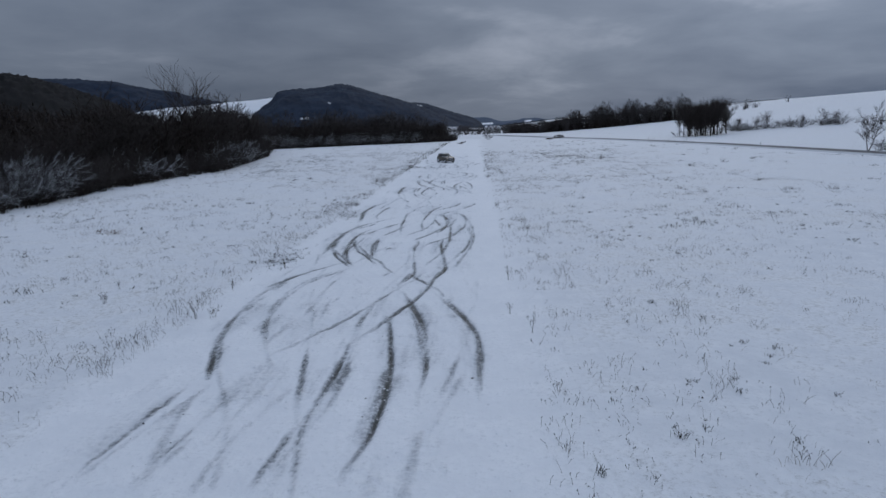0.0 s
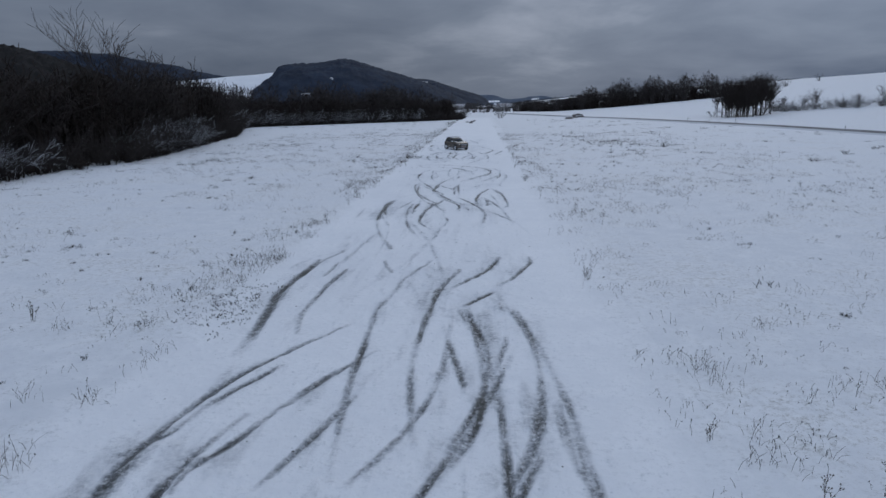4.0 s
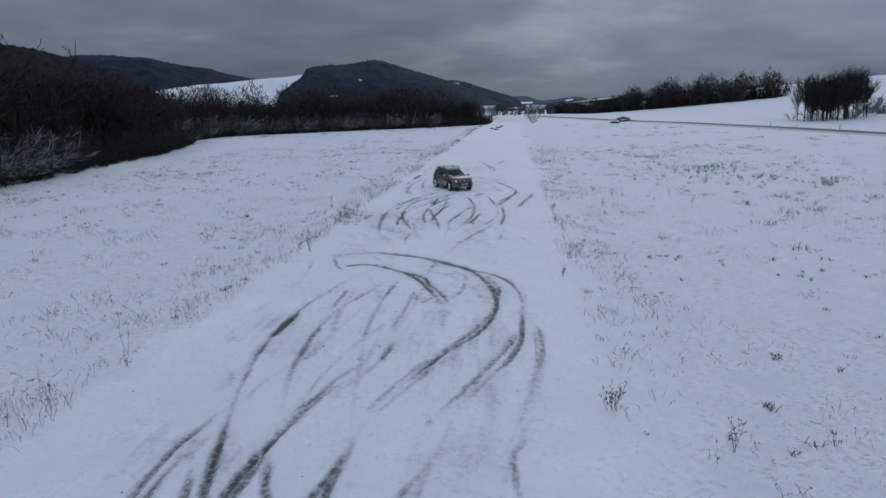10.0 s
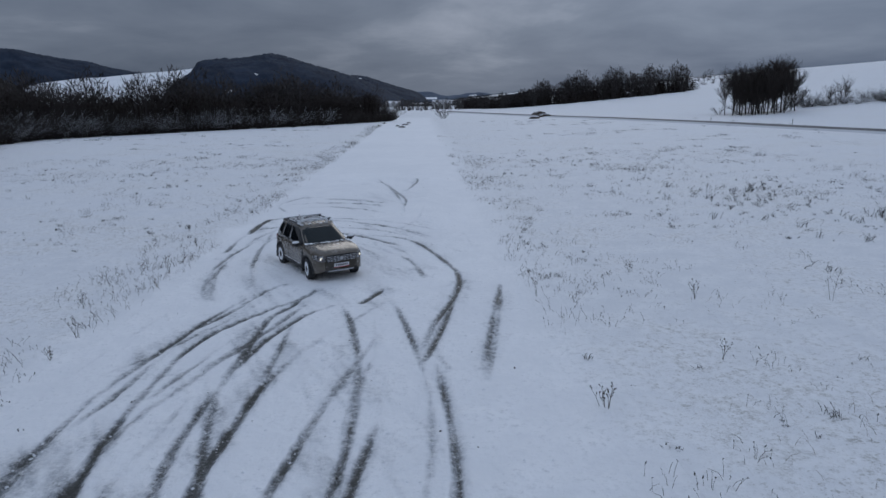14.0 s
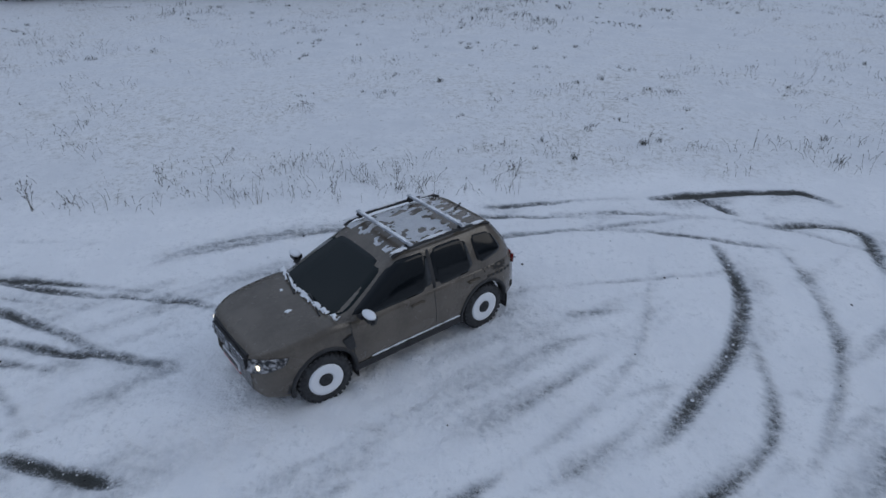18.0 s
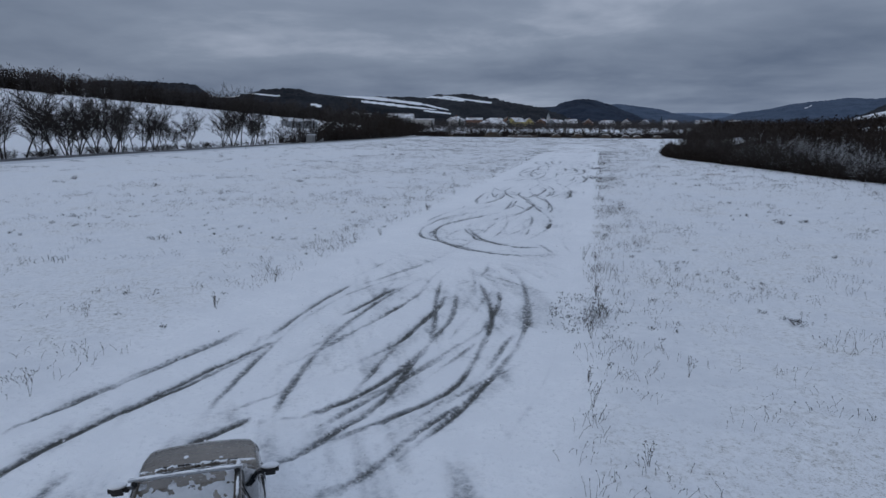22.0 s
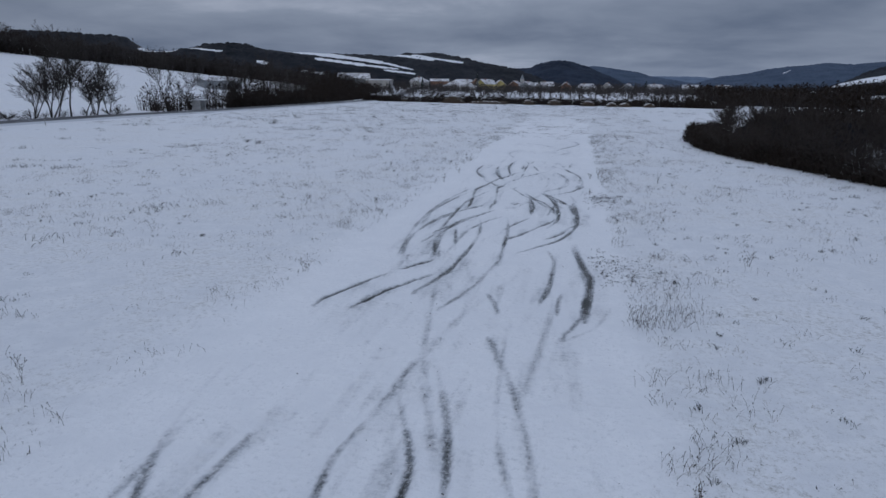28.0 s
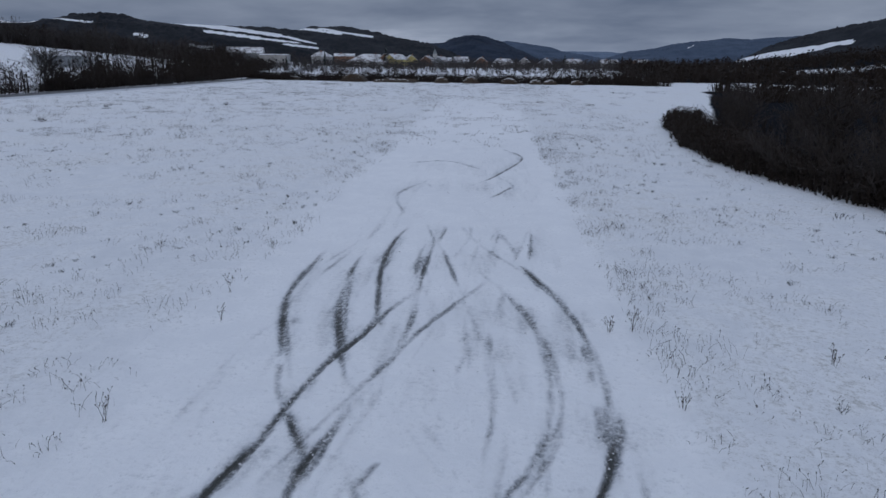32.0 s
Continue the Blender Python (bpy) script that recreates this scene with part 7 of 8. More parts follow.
for gap_, yy in ((0, -292), (1, -345), (2, -385), (3, -432), (4, -470)):
    far_wood("garden_bushes", stand([(185, yy + 25), (110, yy), (50, yy + 8), (0, yy - 6), (-60, yy), (-140, yy - 25)], 420, 9, 4.2, 3.6 + 0.7 * gap_), "bare dark bushes and fruit trees in the village gardens")
put_bush = [(x, y_, float(height(x, y_)), rng.uniform(5, 9), rng.uniform(4, 8)) for x, y_ in ((rng.uniform(-420, 300), rng.uniform(-1500, -480)) for _ in range(1500)) if fnoise(np.array(x / 80), np.array(y_ / 40), 77) > 0.5]
far_wood("plain_woods", put_bush, "dark hedges and copses on the plain behind the village")
put_north = [(x, y_, float(height(x, y_)), rng.uniform(5, 9), rng.uniform(5, 9)) for x, y_ in ((rng.uniform(-500, 260), rng.uniform(480, 1150)) for _ in range(1300)) if fnoise(np.array(x / 70), np.array(y_ / 50), 78) > 0.52 or (x < -90 and y_ < 620)]
far_wood("valley_woods", put_north, "dark hedges and copses along the valley's end")


# ---- dry weeds ----
def weed_mesh(name, seed, tall, n, mat, fork=3, head=True):
    """The stalks of a dried weed, each forked and with small seed heads."""
    r2 = random.Random(seed)
    stalks = []
    for k in range(n):
        segs_ = []
        a, ln = r2.uniform(0, 2 * math.pi), r2.uniform(0.0, 0.34)
        p = Vector((r2.gauss(0, .04), r2.gauss(0, .04), -.05))
        d = Vector((math.cos(a) * ln, math.sin(a) * ln, 1)).normalized()
        h_ = tall * r2.uniform(.55, 1.0)
        for j in range(3):
            p2 = p + d * h_ / 3
            segs_.append((tuple(p), tuple(p2), .007 - .0015 * j, .0055 - .0015 * j))
            if j:
                for _ in range(fork):
                    b = r2.uniform(0, 2 * math.pi)
                    e_ = (d + Vector((math.cos(b), math.sin(b), .3)) * r2.uniform(.4, .9)).normalized()
                    q = p2 + e_ * h_ * r2.uniform(.10, .26)
                    segs_.append((tuple(p2), tuple(q), .004, .003))
                    if head:
                        segs_.append((tuple(q), tuple(q + e_ * .035), .014, .010))
            d = (d + Vector((r2.uniform(-.16, .16), r2.uniform(-.16, .16), 0))).normalized()
            p = p2
        stalks.append(tube_mesh(name, segs_, mat, 3))
    return stalks


WEEDS = [weed_mesh("stalk", s, t, n, m_, f, h_) for s, t, n, m_, f, h_ in ((1, .9, 3, M_WEED, 3, True), (2, .7, 5, M_WEED, 2, True), (3, 1.1, 2, M_WEED, 3, False), (4, .6, 7, M_WEED, 2, True), (5, .55, 6, M_WEED_PALE, 1, False))]
SPOTS = ((-5.7, 20, 1), (-5.9, 24, 3), (-6.3, 31.5, 1), (5.9, 18.3, 0), (6.1, 13.7, 3), (11.1, 20, 2), (-10, 21.7, 3), (8.5, 37.2, 0), (5.7, 35.8, 2), (7.2, 36.6, 0), (-10.8, 44.7, 3), (-6, 48.5, 1), (5.9, 49.7, 3), (-6.1, 61.1, 3), (-6.0, 66.6, 1), (-6.3, 70.8, 3), (5.7, 79.2, 3), (7.6, 77.4, 0), (7.5, 72.7, 1), (6, 69.2, 2), (5.5, 89.9, 3), (5.9, 92.5, 1), (7.5, 64.1, 4), (8.3, 60, 0), (-6.4, 81, 2), (-6.2, 102.7, 1), (-6, 93.8, 3), (-6.1, 115.4, 1), (-6.5, 119.5, 3), (6, 112.8, 2), (6.0, 111.8, 0), (10.4, 111, 1), (9.5, 114, 3), (14.9, 107.9, 3), (9.2, 106.7, 1), (-6.2, 101.3, 0), (14.1, 110.5, 2), (5.9, 100.9, 1), (6, 104.7, 3), (-6, 107.9, 3), (-8.3, 107.1, 0), (-6, 104.7, 1), (-6.1, 100, 3), (-5.5, 93.6, 1), (6.4, 93, 3), (-6, 80.4, 3), (7.6, 62.3, 1), (5.7, 79, 3), (-7.6, 74.5, 3), (-4.9, 28, 3), (5.5, 25.5, 1), (-10.7, 24, 3), (6.3, 38.7, 3), (-5.1, 20.1, 3), (5.3, 20.4, 1), (-6.7, 116.8, 3), (-6.1, 109.3, 1), (-7.1, 111.6, 1), (-5.9, 113.8, 4), (25, 74.7, 3), (26.6, 118, 4), (18.3, 129.6, 3), (38.8, -5.4, 4), (31.6, 3.7, 4))
for x, y_, k in SPOTS:
    ob = thing("dry_weed", "dried forked weed standing out of the snow", "weed", "dry weeds by the strip", placed(x, y_, rng.uniform(0.6, 0.95), 6))
    for me in WEEDS[k]:
        o = new("stalk", me)
        o.parent = ob


def join_sticks(name, rows_, mat, label):
    v, f = tube([(r[0:3], r[3:6], r[6], r[7]) for r in rows_], 3)
    me = bpy.data.meshes.new(name)
    me.vertices.add(len(v))
    me.vertices.foreach_set("co", v.ravel())
    me.loops.add(len(f) * 4)
    me.loops.foreach_set("vertex_index", f.ravel().astype(np.int32))
    me.polygons.add(len(f))
    me.polygons.foreach_set("loop_start", np.arange(0, len(f) * 4, 4, dtype=np.int32))
    me.update(calc_edges=True)
    me.materials.append(mat)
    return tagged(new(name, me), label, "weeds", kind="stuff")


def meadow_stalks(name, n, region, label, mat, tall, dens, seed, head_mat=None, fat=1.0, clump=5, room=0.16):
    """Thin dried stalks all over a stretch of the meadow, in small clumps, joined."""
    r2 = np.random.RandomState(seed)
    x0, x1, y0, y1 = region
    n = n // clump
    x, y_ = r2.uniform(x0, x1, n), r2.uniform(y0, y1, n)
    keep = dens(x, y_) > r2.rand(n)
    x, y_ = x[keep], y_[keep]
    big_ = r2.uniform(0.35, 1.0, len(x)) ** 1.4
    each = np.maximum(1, r2.poisson(clump * (0.4 + big_), len(x)))
    big_ = np.repeat(big_, each)
    x, y_ = np.repeat(x, each), np.repeat(y_, each)
    k = len(x)
    spread__ = room * (0.5 + big_)
    x, y_ = x + r2.normal(0, 1, k) * spread__, y_ + r2.normal(0, 1, k) * spread__
    z = height(x, y_) + 0.05
    t = tall * big_ * r2.uniform(.5, 1.15, k)
    a = r2.uniform(0, 2 * math.pi, k)
    ln = r2.uniform(0, 1.0, k)
    p0 = np.stack([x, y_, z], 1)
    p1 = p0 + np.stack([np.cos(a) * ln * t * .4, np.sin(a) * ln * t * .4, t * .6], 1)
    p2 = p1 + np.stack([np.cos(a) * ln * t * .7, np.sin(a) * ln * t * .7, t * .4], 1)
    r_ = r2.uniform(.0022, .0046, k) * fat
    rows_ = np.concatenate([np.column_stack([p0, p1, r_ * 1.1, r_]), np.column_stack([p1, p2, r_, r_ * .6])])
    if head_mat is not None:
        tip = p2[r2.rand(k) < .5]
        hs = r2.uniform(.006, .014, len(tip))
        heads = np.column_stack([tip, tip + r2.normal(0, .015, tip.shape) + np.array([0, 0, .03]), hs, hs * .6])
        join_sticks(name.split("_")[0] + "_seed_heads", heads, head_mat, "dark seed heads of dried weeds")
    return join_sticks(name, rows_, mat, label)


def dens_near(x, y_):
    c = fnoise(x / 2.6, y_ / 2.6, 81, 3)
    big_ = fnoise(x / 11, y_ / 11, 82, 2)
    off = np.abs(x) - HALF
    edge_ = np.exp(-np.clip(off, 0, None) / 3.0)
    d = sstep(c + .25 * (big_ - .5) + .10 * edge_, .50, .72) * (0.7 + .9 * edge_) + .045
    return d * (off > -.15) * (x > edge_x(y_) + 1)


meadow_stalks("meadow_weeds", 170000, (-38, 40, -30, 165), "thin dried weeds in clumps in the meadow's snow", M_WEED, .28, dens_near, 1, M_SEED)
meadow_stalks("edge_weeds", 30000, (-8.6, -5.8, -30, 250), "dark dried weeds along the strip's edge", M_WEED, .36, lambda x, y_: sstep(fnoise(x / 1.5, y_ / 2.2, 85, 3), .42, .64) * np.exp(-(-x - 6) / 1.3), 2, M_SEED)
meadow_stalks("edge_weeds", 7000, (5.8, 8.0, -30, 200), "dark dried weeds along the strip's edge", M_WEED, .32, lambda x, y_: sstep(fnoise(x / 1.5, y_ / 2.2, 86, 3), .50, .72), 3, M_SEED)
meadow_stalks("straw", 60000, (-36, 60, -40, 200), "pale straw stubble in the snow", M_WEED_PALE, .22, lambda x, y_: sstep(fnoise(x / 4, y_ / 2.2, 87, 3), .52, .72) * (np.abs(x) > HALF) * (x > edge_x(y_) + .5), 4, None, 1.0, 9, .3)


def tuft_spots(x, y_):
    fine = sstep(fnoise(x / .8, y_ / .8, 91, 2), .58, .72) * sstep(fnoise(x / 5, y_ / 5, 92, 2), .35, .6)
    return fine * (np.abs(x) > HALF) * (x > edge_x(y_) + 1)


meadow_stalks("grass_tufts", 230000, (-36, 32, -28, 160), "small dark tufts of grass poking through the snow", M_SEED, .17, tuft_spots, 7, None, 1.7, 8, .05)
meadow_stalks("far_tufts", 150000, (-60, 77, -186, 270), "low dark tufts and dead stalks out in the meadow", M_SEED, .30, lambda x, y_: sstep(fnoise(x / 9, y_ / 3.2, 95, 3), .56, .76) * sstep(np.abs(x), 10, 26) * (x > edge_x(y_) + 2), 9, None, 3.0, 12, .28)
meadow_stalks("far_weeds", 80000, (-20, 74, -190, -18), "thin dried weeds in the southern meadow", M_WEED, .30, lambda x, y_: .12 + .88 * sstep(fnoise(x / 5, y_ / 3, 96, 3), .48, .70) * (x > edge_x(y_) + 1.5), 10, None, 2.6, 6, .3)
meadow_stalks("reed_patch", 10000, (10, 34, 106, 146), "dark reeds in a patch of the meadow", M_SEED, .45, lambda x, y_: np.exp(-(((x - 21) / 4.0) ** 2 + ((y_ - 126) / 9) ** 2)) * sstep(fnoise(x / 1.5, y_ / 1.5, 88, 2), .35, .65), 5, None, 2.4, 6, .07)
for y0, deep_ in ((102.2, 1.5), (46.4, 1.5), (30.0, 0.9)):
    meadow_stalks("flung_earth", 5200, (-9.5, -4.6, y0 - 5, y0 + 5), "dark earth and straw flung out of a hard slide", M_SEED, .06, lambda x, y_: np.exp(-((x + 5.6) / deep_) ** 2 - ((y_ - y0) / 1.9) ** 2), int(y0), None, 3.0, 4, .07)


meadow_stalks("bracken", 2600, (-24, -16, 34, 43), "rust-brown dead bracken lying in the snow", M_RUST, .3, lambda x, y_: np.exp(-(((x + 20) / 1.9) ** 2 + ((y_ - 38.6) / .8) ** 2) * 1.6), 6, None, 1.6)


# low dark tussocks far out in the meadow
for x, y_, s in ((27, 117, .8), (36, 95, .55), (44, 104, .6), (52, 112, .5), (31.5, 3.6, .55), (33.5, 2.2, .5), (46, -30, .7), (38, -60, .6), (52, -52, .5), (60, 20, .5), (35, 70, .4), (48, 66, .45), (24, 62, .35), (-17, 80, .35), (-18.5, 79, .3), (-12, 102, .3)):
    plant("tussock", rng.choice(LOW_SHRUBS), ("root_stock", "crown"), "low dark tussock of dead stalks in the snow", "tussock", "tussocks in the meadow", placed(x, y_, s * .6, sink=0.03))
far_wood("yard_trees", stand([(150, -250), (100, -320), (50, -330), (0, -335), (-50, -345), (-110, -370)], 320, 12, 3.5, 3.6), "bare dark trees on the slope below the village")

# ---- village, yards and log piles ----
M_WALL_WHITE = grained("white_render", (0.36, 0.36, 0.36), (0.52, 0.52, 0.51), 0.8, 0.9, 0.2)
M_WALL_YELLOW = grained("yellow_render", (0.42, 0.36, 0.14), (0.55, 0.47, 0.20), 0.8, 0.9, 0.2)
M_WALL_BROWN = grained("reddish_brown_render", (0.20, 0.11, 0.075), (0.28, 0.16, 0.11), 0.8, 0.9, 0.2)
M_WALL_GREY = grained("grey_sheet_wall", (0.16, 0.18, 0.20), (0.26, 0.28, 0.30), 0.6, 0.7, 0.2)
M_BRICK = grained("brick_chimney", (0.16, 0.08, 0.06), (0.25, 0.13, 0.10), 3, 0.9, 0.3)
M_PANE = grained("dark_window_pane", (0.012, 0.014, 0.018), (0.04, 0.045, 0.05), 2, 0.15, 0.0)
M_LOG = grained("snowy_log_bark", (0.045, 0.03, 0.02), (0.13, 0.09, 0.06), 3, 0.9, 0.4)
M_LOG_END = grained("cut_log_end", (0.05, 0.04, 0.032), (0.12, 0.095, 0.075), 6, 0.85, 0.2)


roof_m = Mat("thinly_snowed_tiles", 0.8)
roof_f = roof_m.math("ADD", roof_m.math("MULTIPLY", roof_m.noise(roof_m.pos(), 0.35, 4, 0.7), 0.6), roof_m.math("MULTIPLY", roof_m.noise(roof_m.pos(), 2.2, 3, 0.7), 0.4))
roof_m.color(roof_m.mix(roof_m.step(roof_f, 0.38, 0.56), (0.13, 0.105, 0.095), (0.74, 0.755, 0.78)))
M_ROOF = roof_m.m


def house(x, y_, turn, lx, ly, wall_h, roof_h, wall_mat, label, z=None, windows=3, chimney=True, hip=0.0):
    z = ground_z(x, y_) - .4 if z is None else z
    h = thing("house", label, "house", "houses of the village", pose(x, y_, z, 0, 0, turn))
    part("wall", box_bm(lx, ly, wall_h + .4, (0, 0, wall_h / 2 + .2)), wall_mat, h)
    e_, t = .45, .22
    zt = wall_h + .4
    hx, hy = lx / 2 + e_, ly / 2 + e_
    top = hx - hip
    vs = [(-hx, -hy, zt - .1), (hx, -hy, zt - .1), (hx, hy, zt - .1), (-hx, hy, zt - .1), (-top, 0, zt + roof_h), (top, 0, zt + roof_h)]
    vs += [(a, b, c + t) for a, b, c in vs]
    fs = [(0, 1, 5, 4), (2, 3, 4, 5), (6, 10, 11, 7), (8, 11, 10, 9), (0, 6, 7, 1), (2, 8, 9, 3), (1, 7, 11, 5), (8, 2, 5, 11), (3, 9, 10, 4), (6, 0, 4, 10), (0, 3, 2, 1)]
    if hip:
        fs += [(1, 5, 2), (0, 3, 4), (7, 8, 11), (6, 10, 9)]
    roof = mesh_ob("roof", vs, fs, M_ROOF, h, "tiled roof under thin patchy snow")
    if not hip:
        for s in (1, -1):
            g = lx / 2 * s
            mesh_ob("gable", [(g, -ly / 2, zt), (g, ly / 2, zt), (g, 0, zt + roof_h * .93), (g - .2 * s, -ly / 2, zt), (g - .2 * s, ly / 2, zt), (g - .2 * s, 0, zt + roof_h * .93)], [(0, 1, 2), (5, 4, 3), (0, 3, 4, 1), (1, 4, 5, 2), (2, 5, 3, 0)], wall_mat, h)
    if chimney:
        part("chimney", box_bm(.6, .6, 1.4, (lx * .18, ly * .12, zt + roof_h + .2), .03), M_BRICK, roof)
    for s in (1, -1):
        for k in range(windows):
            wx = (k - (windows - 1) / 2) * lx / windows
            win = part("window", box_bm(1.2, .08, 1.3, (wx, s * (ly / 2 + .02), wall_h * .58)), M_WALL_WHITE, h, "white window frame")
            part("pane", box_bm(1.0, .06, 1.1, (wx, s * (ly / 2 + .05), wall_h * .58)), M_PANE, win)
        for k in (-1, 1):
            win = part("window", box_bm(.08, 1.1, 1.3, (s * (lx / 2 + .02), k * ly * .22, wall_h * .58)), M_WALL_WHITE, h, "white window frame")
            part("pane", box_bm(.06, .9, 1.1, (s * (lx / 2 + .05), k * ly * .22, wall_h * .58)), M_PANE, win)
    return h


W, Y, B, G = M_WALL_WHITE, M_WALL_YELLOW, M_WALL_BROWN, M_WALL_GREY
house(108, -390, 60, 10, 9, 5.0, 3.0, W, "white house with a hipped snowy roof", hip=3)
house(96, -403, 10, 13, 9, 5.6, 1.6, B, "reddish brown two-storey house with a snowy roof", windows=4)
house(61, -400, 55, 12, 9, 4.2, 3.2, Y, "yellow gabled house with a snowy roof")
house(53, -415, 105, 9, 7.5, 4, 3.2, Y, "yellow gabled house with a snowy roof")
house(43, -432, 80, 10, 8, 4, 3.0, B, "brown gabled house with a snowy roof")
house(32, -411, 70, 11, 8, 3.4, 3.0, G, "low grey house with a snowy roof")
house(19, -422, 20, 9, 7.5, 3.6, 3.0, G, "grey gabled house with a snowy roof")
house(5, -408, 95, 10, 8, 3.4, 3.0, B, "low brown house with a snowy roof")
house(-10, -412, 15, 12, 8, 3.0, 2.6, W, "white long house with a snowy roof", hip=2)
house(-25, -430, 80, 9, 7.5, 3.4, 3.0, W, "white gabled house with a snowy roof")
house(-41, -446, 75, 10, 8, 3.4, 3.0, G, "grey house with a snowy roof")
house(-62, -455, 30, 11, 8, 3.4, 3.0, W, "white gabled house with a snowy roof")
house(-90, -470, 0, 12, 8, 3.4, 2.8, W, "white gabled house with a snowy roof")
house(-120, -500, 20, 12, 8, 3.4, 2.8, B, "brown house with a snowy roof")
house(75, -440, 100, 10, 8, 5, 3.0, B, "brown house with a snowy roof")
house(85, -460, 70, 12, 9, 4.6, 3.0, Y, "pale yellow house with a snowy roof")
house(120, -430, 80, 10, 8, 4.4, 2.8, G, "grey house with a snowy roof")
house(135, -455, 40, 11, 9, 5, 3.0, B, "brown house with a snowy roof")
house(140, -340, 15, 20, 11, 4.6, 3.2, G, "grey sawmill hall with a snowy roof", windows=4, chimney=False)
house(121, -334, 5, 16, 9, 5.2, .5, W, "white flat-roofed workshop with dark windows", windows=4, chimney=False)
house(141, -176, 50, 15, 10, 3.2, 1.0, G, "grey farm shed with a snowy roof", windows=4, chimney=False)
house(77, -382, 0, 22, 14, 2.4, 4.6, W, "broad barn under a steep snow-laden roof", windows=3, chimney=False, hip=9)
house(20, 560, 10, 12, 8, 3.4, 2.6, W, "small white house at the valley's end", chimney=False)
house(-22, 760, 0, 14, 8, 3.4, 2.6, W, "white house at the valley's end", chimney=False)
house(62, 610, 20, 16, 9, 3.6, 2.6, G, "grey farm building with a snowy roof", chimney=False)

# church
ch = thing("church", "small white church with a pointed tower", "church", m=pose(35, -483, ground_z(35, -483) - .4, 0, 0, 15))
part("nave", box_bm(12, 6.5, 4.4, (0, 0, 2.2)), W, ch)
vs = [(-6.3, -3.7, 4.3), (6.3, -3.7, 4.3), (6.3, 3.7, 4.3), (-6.3, 3.7, 4.3), (-6.3, 0, 7), (6.3, 0, 7)]
mesh_ob("roof", vs, [(0, 1, 5, 4), (2, 3, 4, 5), (1, 2, 5), (3, 0, 4), (0, 3, 2, 1)], M_SNOW, ch, "snowy nave roof")
tw = part("tower", box_bm(2.8, 2.8, 9.5, (7.3, 0, 4.75)), W, ch)
mesh_ob("spire", [(5.8, -1.6, 9.5), (8.8, -1.6, 9.5), (8.8, 1.6, 9.5), (5.8, 1.6, 9.5), (7.3, 0, 13.5)], [(0, 1, 4), (1, 2, 4), (2, 3, 4), (3, 0, 4), (3, 2, 1, 0)], M_WALL_GREY, tw, "dark pointed spire")
for s in (1, -1):
    for k in range(3):
        part("window", box_bm(.9, .1, 2.0, (-3.5 + 3.5 * k, s * 3.28, 2.6)), M_PANE, ch)

# bus shelter by the road
sh = thing("bus_shelter", "small white bus shelter with snow on its roof beside the road", "shelter", m=pose(86.5, -73, ground_z(86.5, -73), 0, 0, 90))
part("back_wall", box_bm(2.4, .15, 2.3, (0, -1.0, 1.15)), W, sh)
for s in (1, -1):
    part("side_wall", box_bm(.15, 2.0, 2.3, (s * 1.15, 0, 1.15)), W, sh)
part("roof", box_bm(2.9, 2.6, .25, (0, .1, 2.45), .06), M_SNOW, sh, "flat roof under snow")
part("bench", box_bm(1.9, .4, .06, (0, -.6, .5)), M_LOG, sh)

# conical firs in the village
for x, y_, t in ((66, -389, 13), (113, -330, 6), (24, -430, 11), (-52, -425, 10), (150, -320, 9), (101, -370, 8)):
    f_ = thing("fir", "dark conical fir between the houses", "tree", "firs of the village", placed(x, y_, 1.0, 1))
    r2 = random.Random(int(x * 7))
    segs_ = [((0, 0, -.3), (0, 0, t * .97), .16, .02)]
    o = new("trunk", tube_mesh("trunk", segs_, M_BARK, 6))
    o.parent = f_
    segs_ = []
    for k in range(260):
        u = r2.random() ** .8
        a, r_ = r2.uniform(0, 6.283), (1 - u) * t * .19 + .15
        p = Vector((0, 0, t * (.06 + .92 * u)))
        segs_.append((tuple(p), tuple(p + Vector((math.cos(a) * r_, math.sin(a) * r_, -r_ * .35))), .16, .03))
    o = new("crown", tube_mesh("crown", segs_, M_FIR, 3))
    o.parent = f_


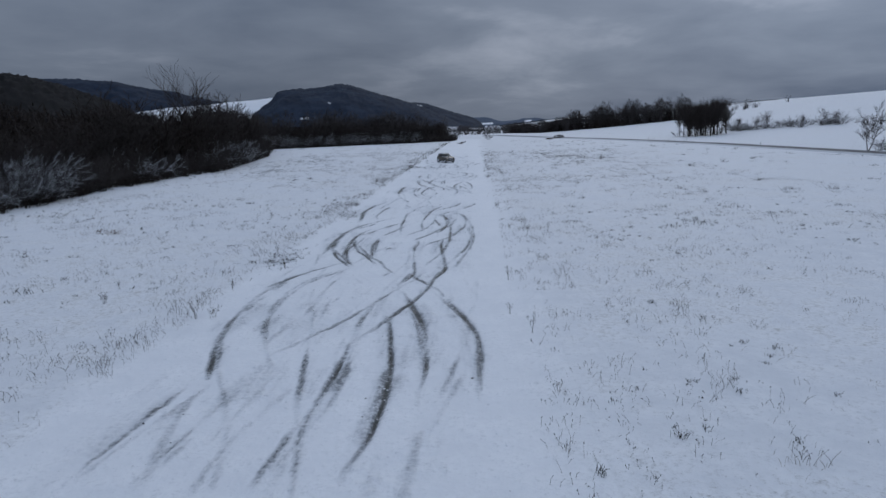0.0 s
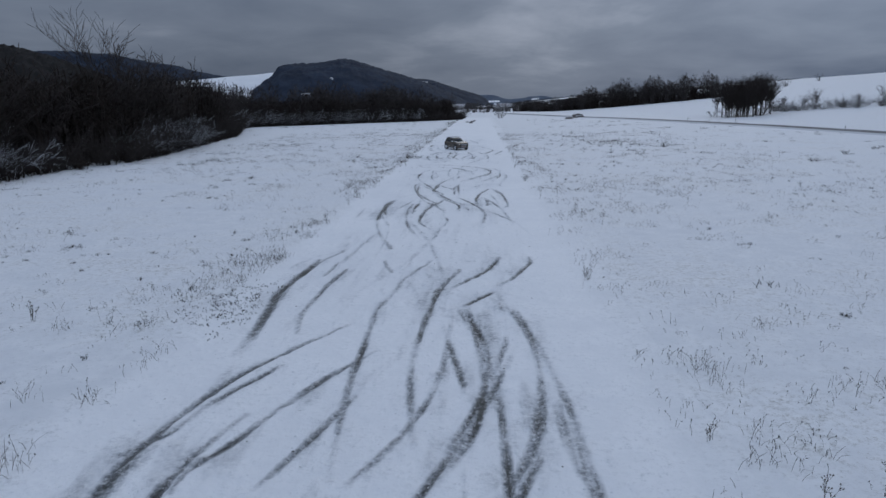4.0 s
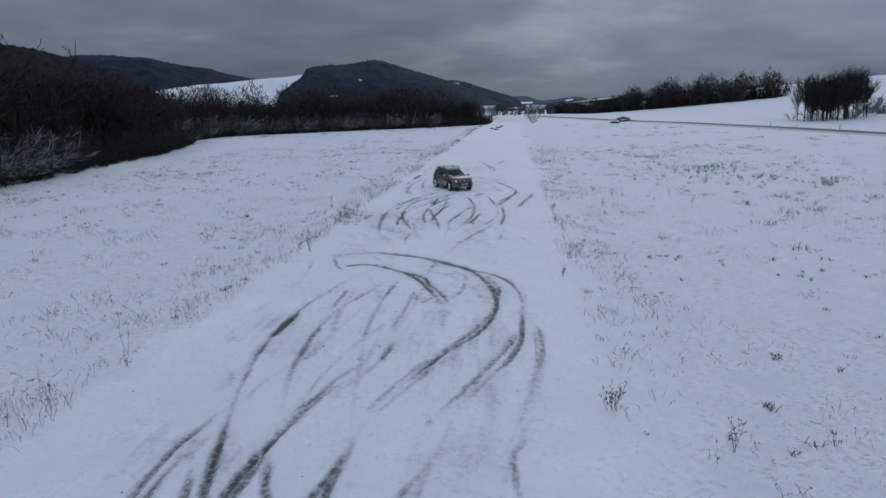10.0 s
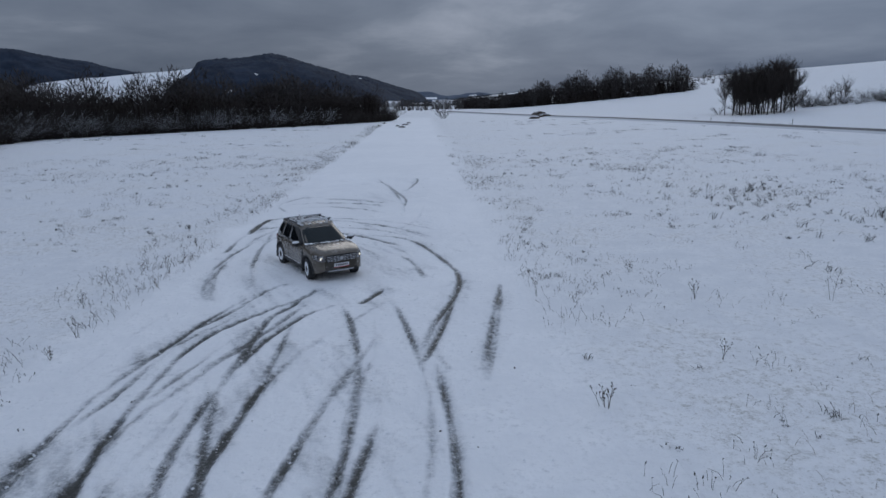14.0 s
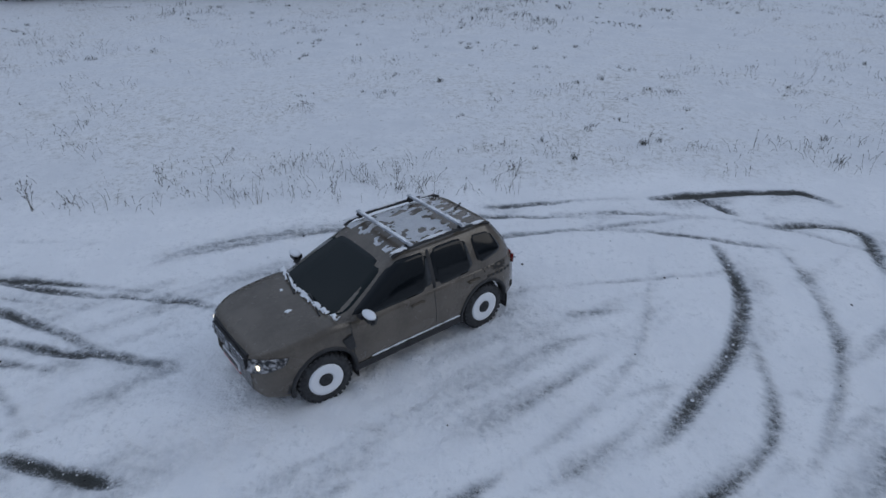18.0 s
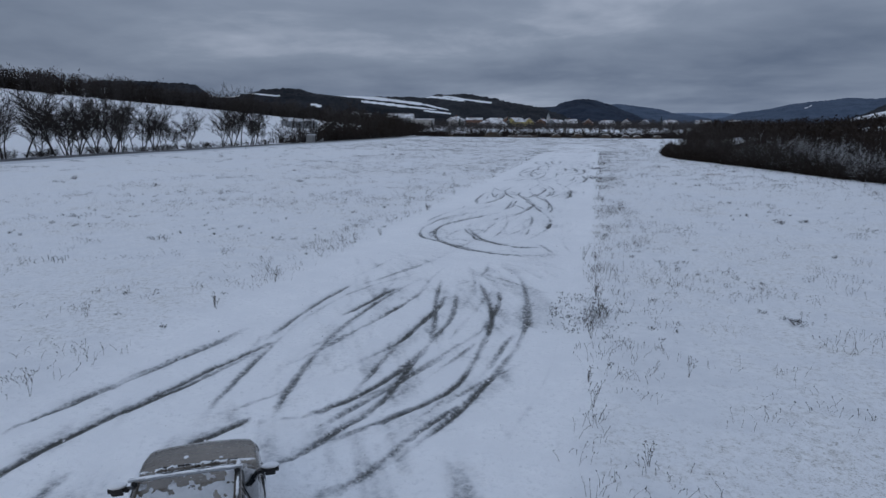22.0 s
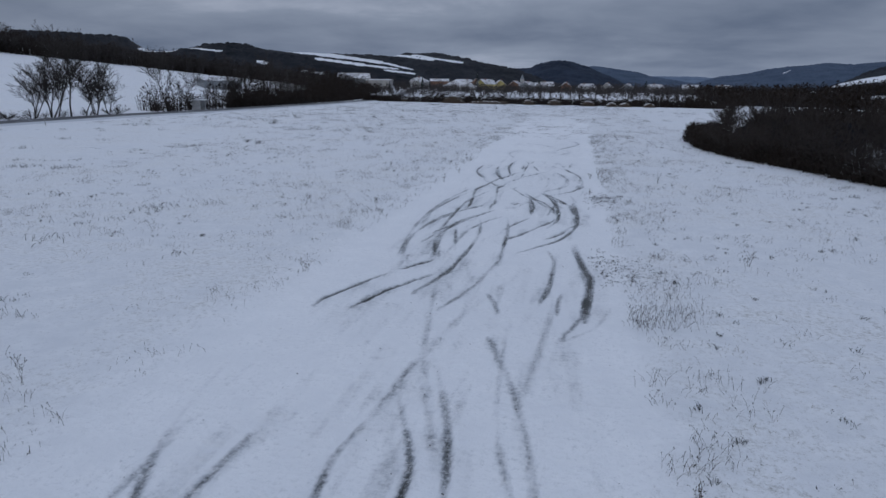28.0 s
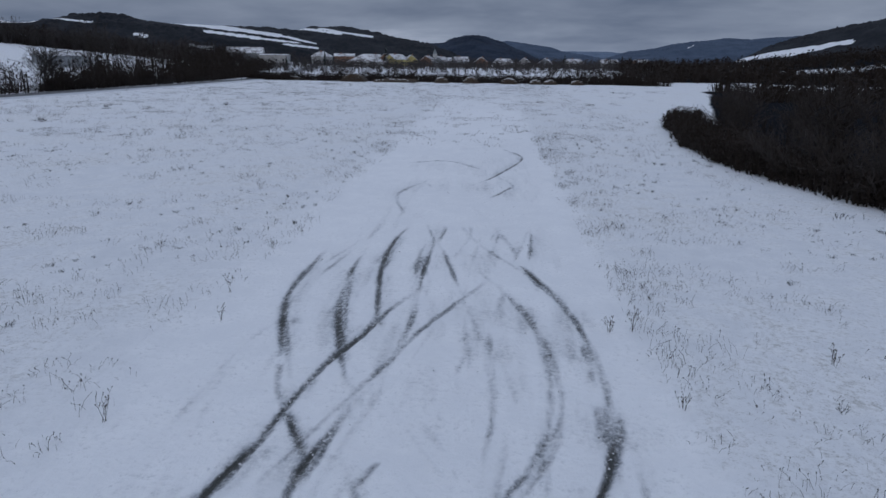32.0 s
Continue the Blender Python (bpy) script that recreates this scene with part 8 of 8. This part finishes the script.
def log_pile(x, y_, turn, wide, deep, tall, label, seed):
    """Logs heaped crosswise in a mound; each log is a part."""
    r2 = random.Random(seed)
    p = thing("log_pile", label, "log pile", "log piles at the meadow's end", pose(x, y_, ground_z(x, y_), 0, 0, turn))
    r_ = .17
    layer, z = 0, r_
    while z < tall:
        half = wide / 2 * math.sqrt(max(0.05, 1 - (z / tall) ** 1.6))
        k = -half + (layer % 2) * r_
        while k < half:
            rr = r_ * r2.uniform(.8, 1.15)
            ln = deep * r2.uniform(.85, 1.05)
            v, f = tube([((k, -ln / 2 + r2.uniform(-.3, .3), z), (k + r2.uniform(-.1, .1), ln / 2, z + r2.uniform(-.05, .05)), rr, rr * .92)], 7)
            fs = [tuple(q) for q in f.tolist()] + [tuple(range(7)), tuple(reversed(range(7, 14)))]
            mesh_ob("log", v.tolist(), fs, M_LOG if r2.random() < .55 else M_LOG_END, p)
            k += 2 * r_ * 1.08
        z += r_ * 1.75
        layer += 1
    rows_ = [(r2.uniform(-wide * .36, wide * .36), r2.uniform(-deep * .4, deep * .4), 0, r2.uniform(.6, 1.5), r2.uniform(.5, 1.0)) for _ in range(26)]
    rows_ = [(a, b, tall * max(.2, 1 - (abs(a) / (wide / 2)) ** 1.6) + .02, c, d) for a, b, c, c, d in rows_]
    lump("pile_snow", rows_, M_SNOW, p, "snow lying on the logs", seed, .14)
    return p


for i, (x, y_, w_, h_) in enumerate(((68, -197, 6, 1.2), (45, -187, 9, 2.6), (15, -189, 5.0, 1.9), (5, -189, 5.6, 2.1), (-8, -190, 5.2, 1.9), (-17, -190, 4, 1.5), (-22, -191, 4.2, 1.5), (-31, -190, 4.4, 1.4))):
    log_pile(x, y_, rng.uniform(-14, 14), w_, 3.2, h_, "heap of cut logs dusted with snow", 100 + i)
log_pile(29, -188, 86, 4.5, 10.5, 1.1, "flat stack of long logs under snow", 120)
log_pile(34, -190, 92, 3.0, 9.0, .8, "flat stack of long logs under snow", 121)
for i, (x, y_, w_, h_) in enumerate(((37, 283, 3, .7), (43, 300, 4, .9), (47, 330, 5, 1.1))):
    log_pile(x, y_, rng.uniform(-30, 30), w_, 2.6, h_, "low heap of cut branches in the snow", 130 + i)

# heaps of dark earth lying on the strip's far end, and posts by the road
M_CLOD = grained("dark_earth", (0.015, 0.012, 0.01), (0.05, 0.042, 0.034), 6, 0.95, 0.5)
for i, (x, y_) in enumerate(((-0.8, 236), (-2.0, 243), (-0.4, 250), (0.3, 262), (-6, 262))):
    r2 = random.Random(i)
    rows_ = [(0, 0, 0, r2.uniform(.8, 1.6), r2.uniform(.5, .9))]
    ob = lump("earth_heap", rows_, M_CLOD, None, "", i, .32)
    ob.matrix_world = pose(x, y_, ground_z(x, y_) - .03)
    tagged(ob, "small heap of dark earth on the snow", "earth heap", "earth heaps on the strip")
for x, y_ in ((73.5, 214), (66, 232), (74, -12), (74, -96), (77, -168), (73, 158)):
    rod_ob = thing("road_post", "thin white post at the roadside", "post", "posts along the road", pose(x, y_, ground_z(x, y_)))
    part("shaft", box_bm(.12, .12, 1.3, (0, 0, .6), .02), W, rod_ob)
    part("band", box_bm(.125, .125, .16, (0, 0, 1.0), .02), M_INK, rod_ob)
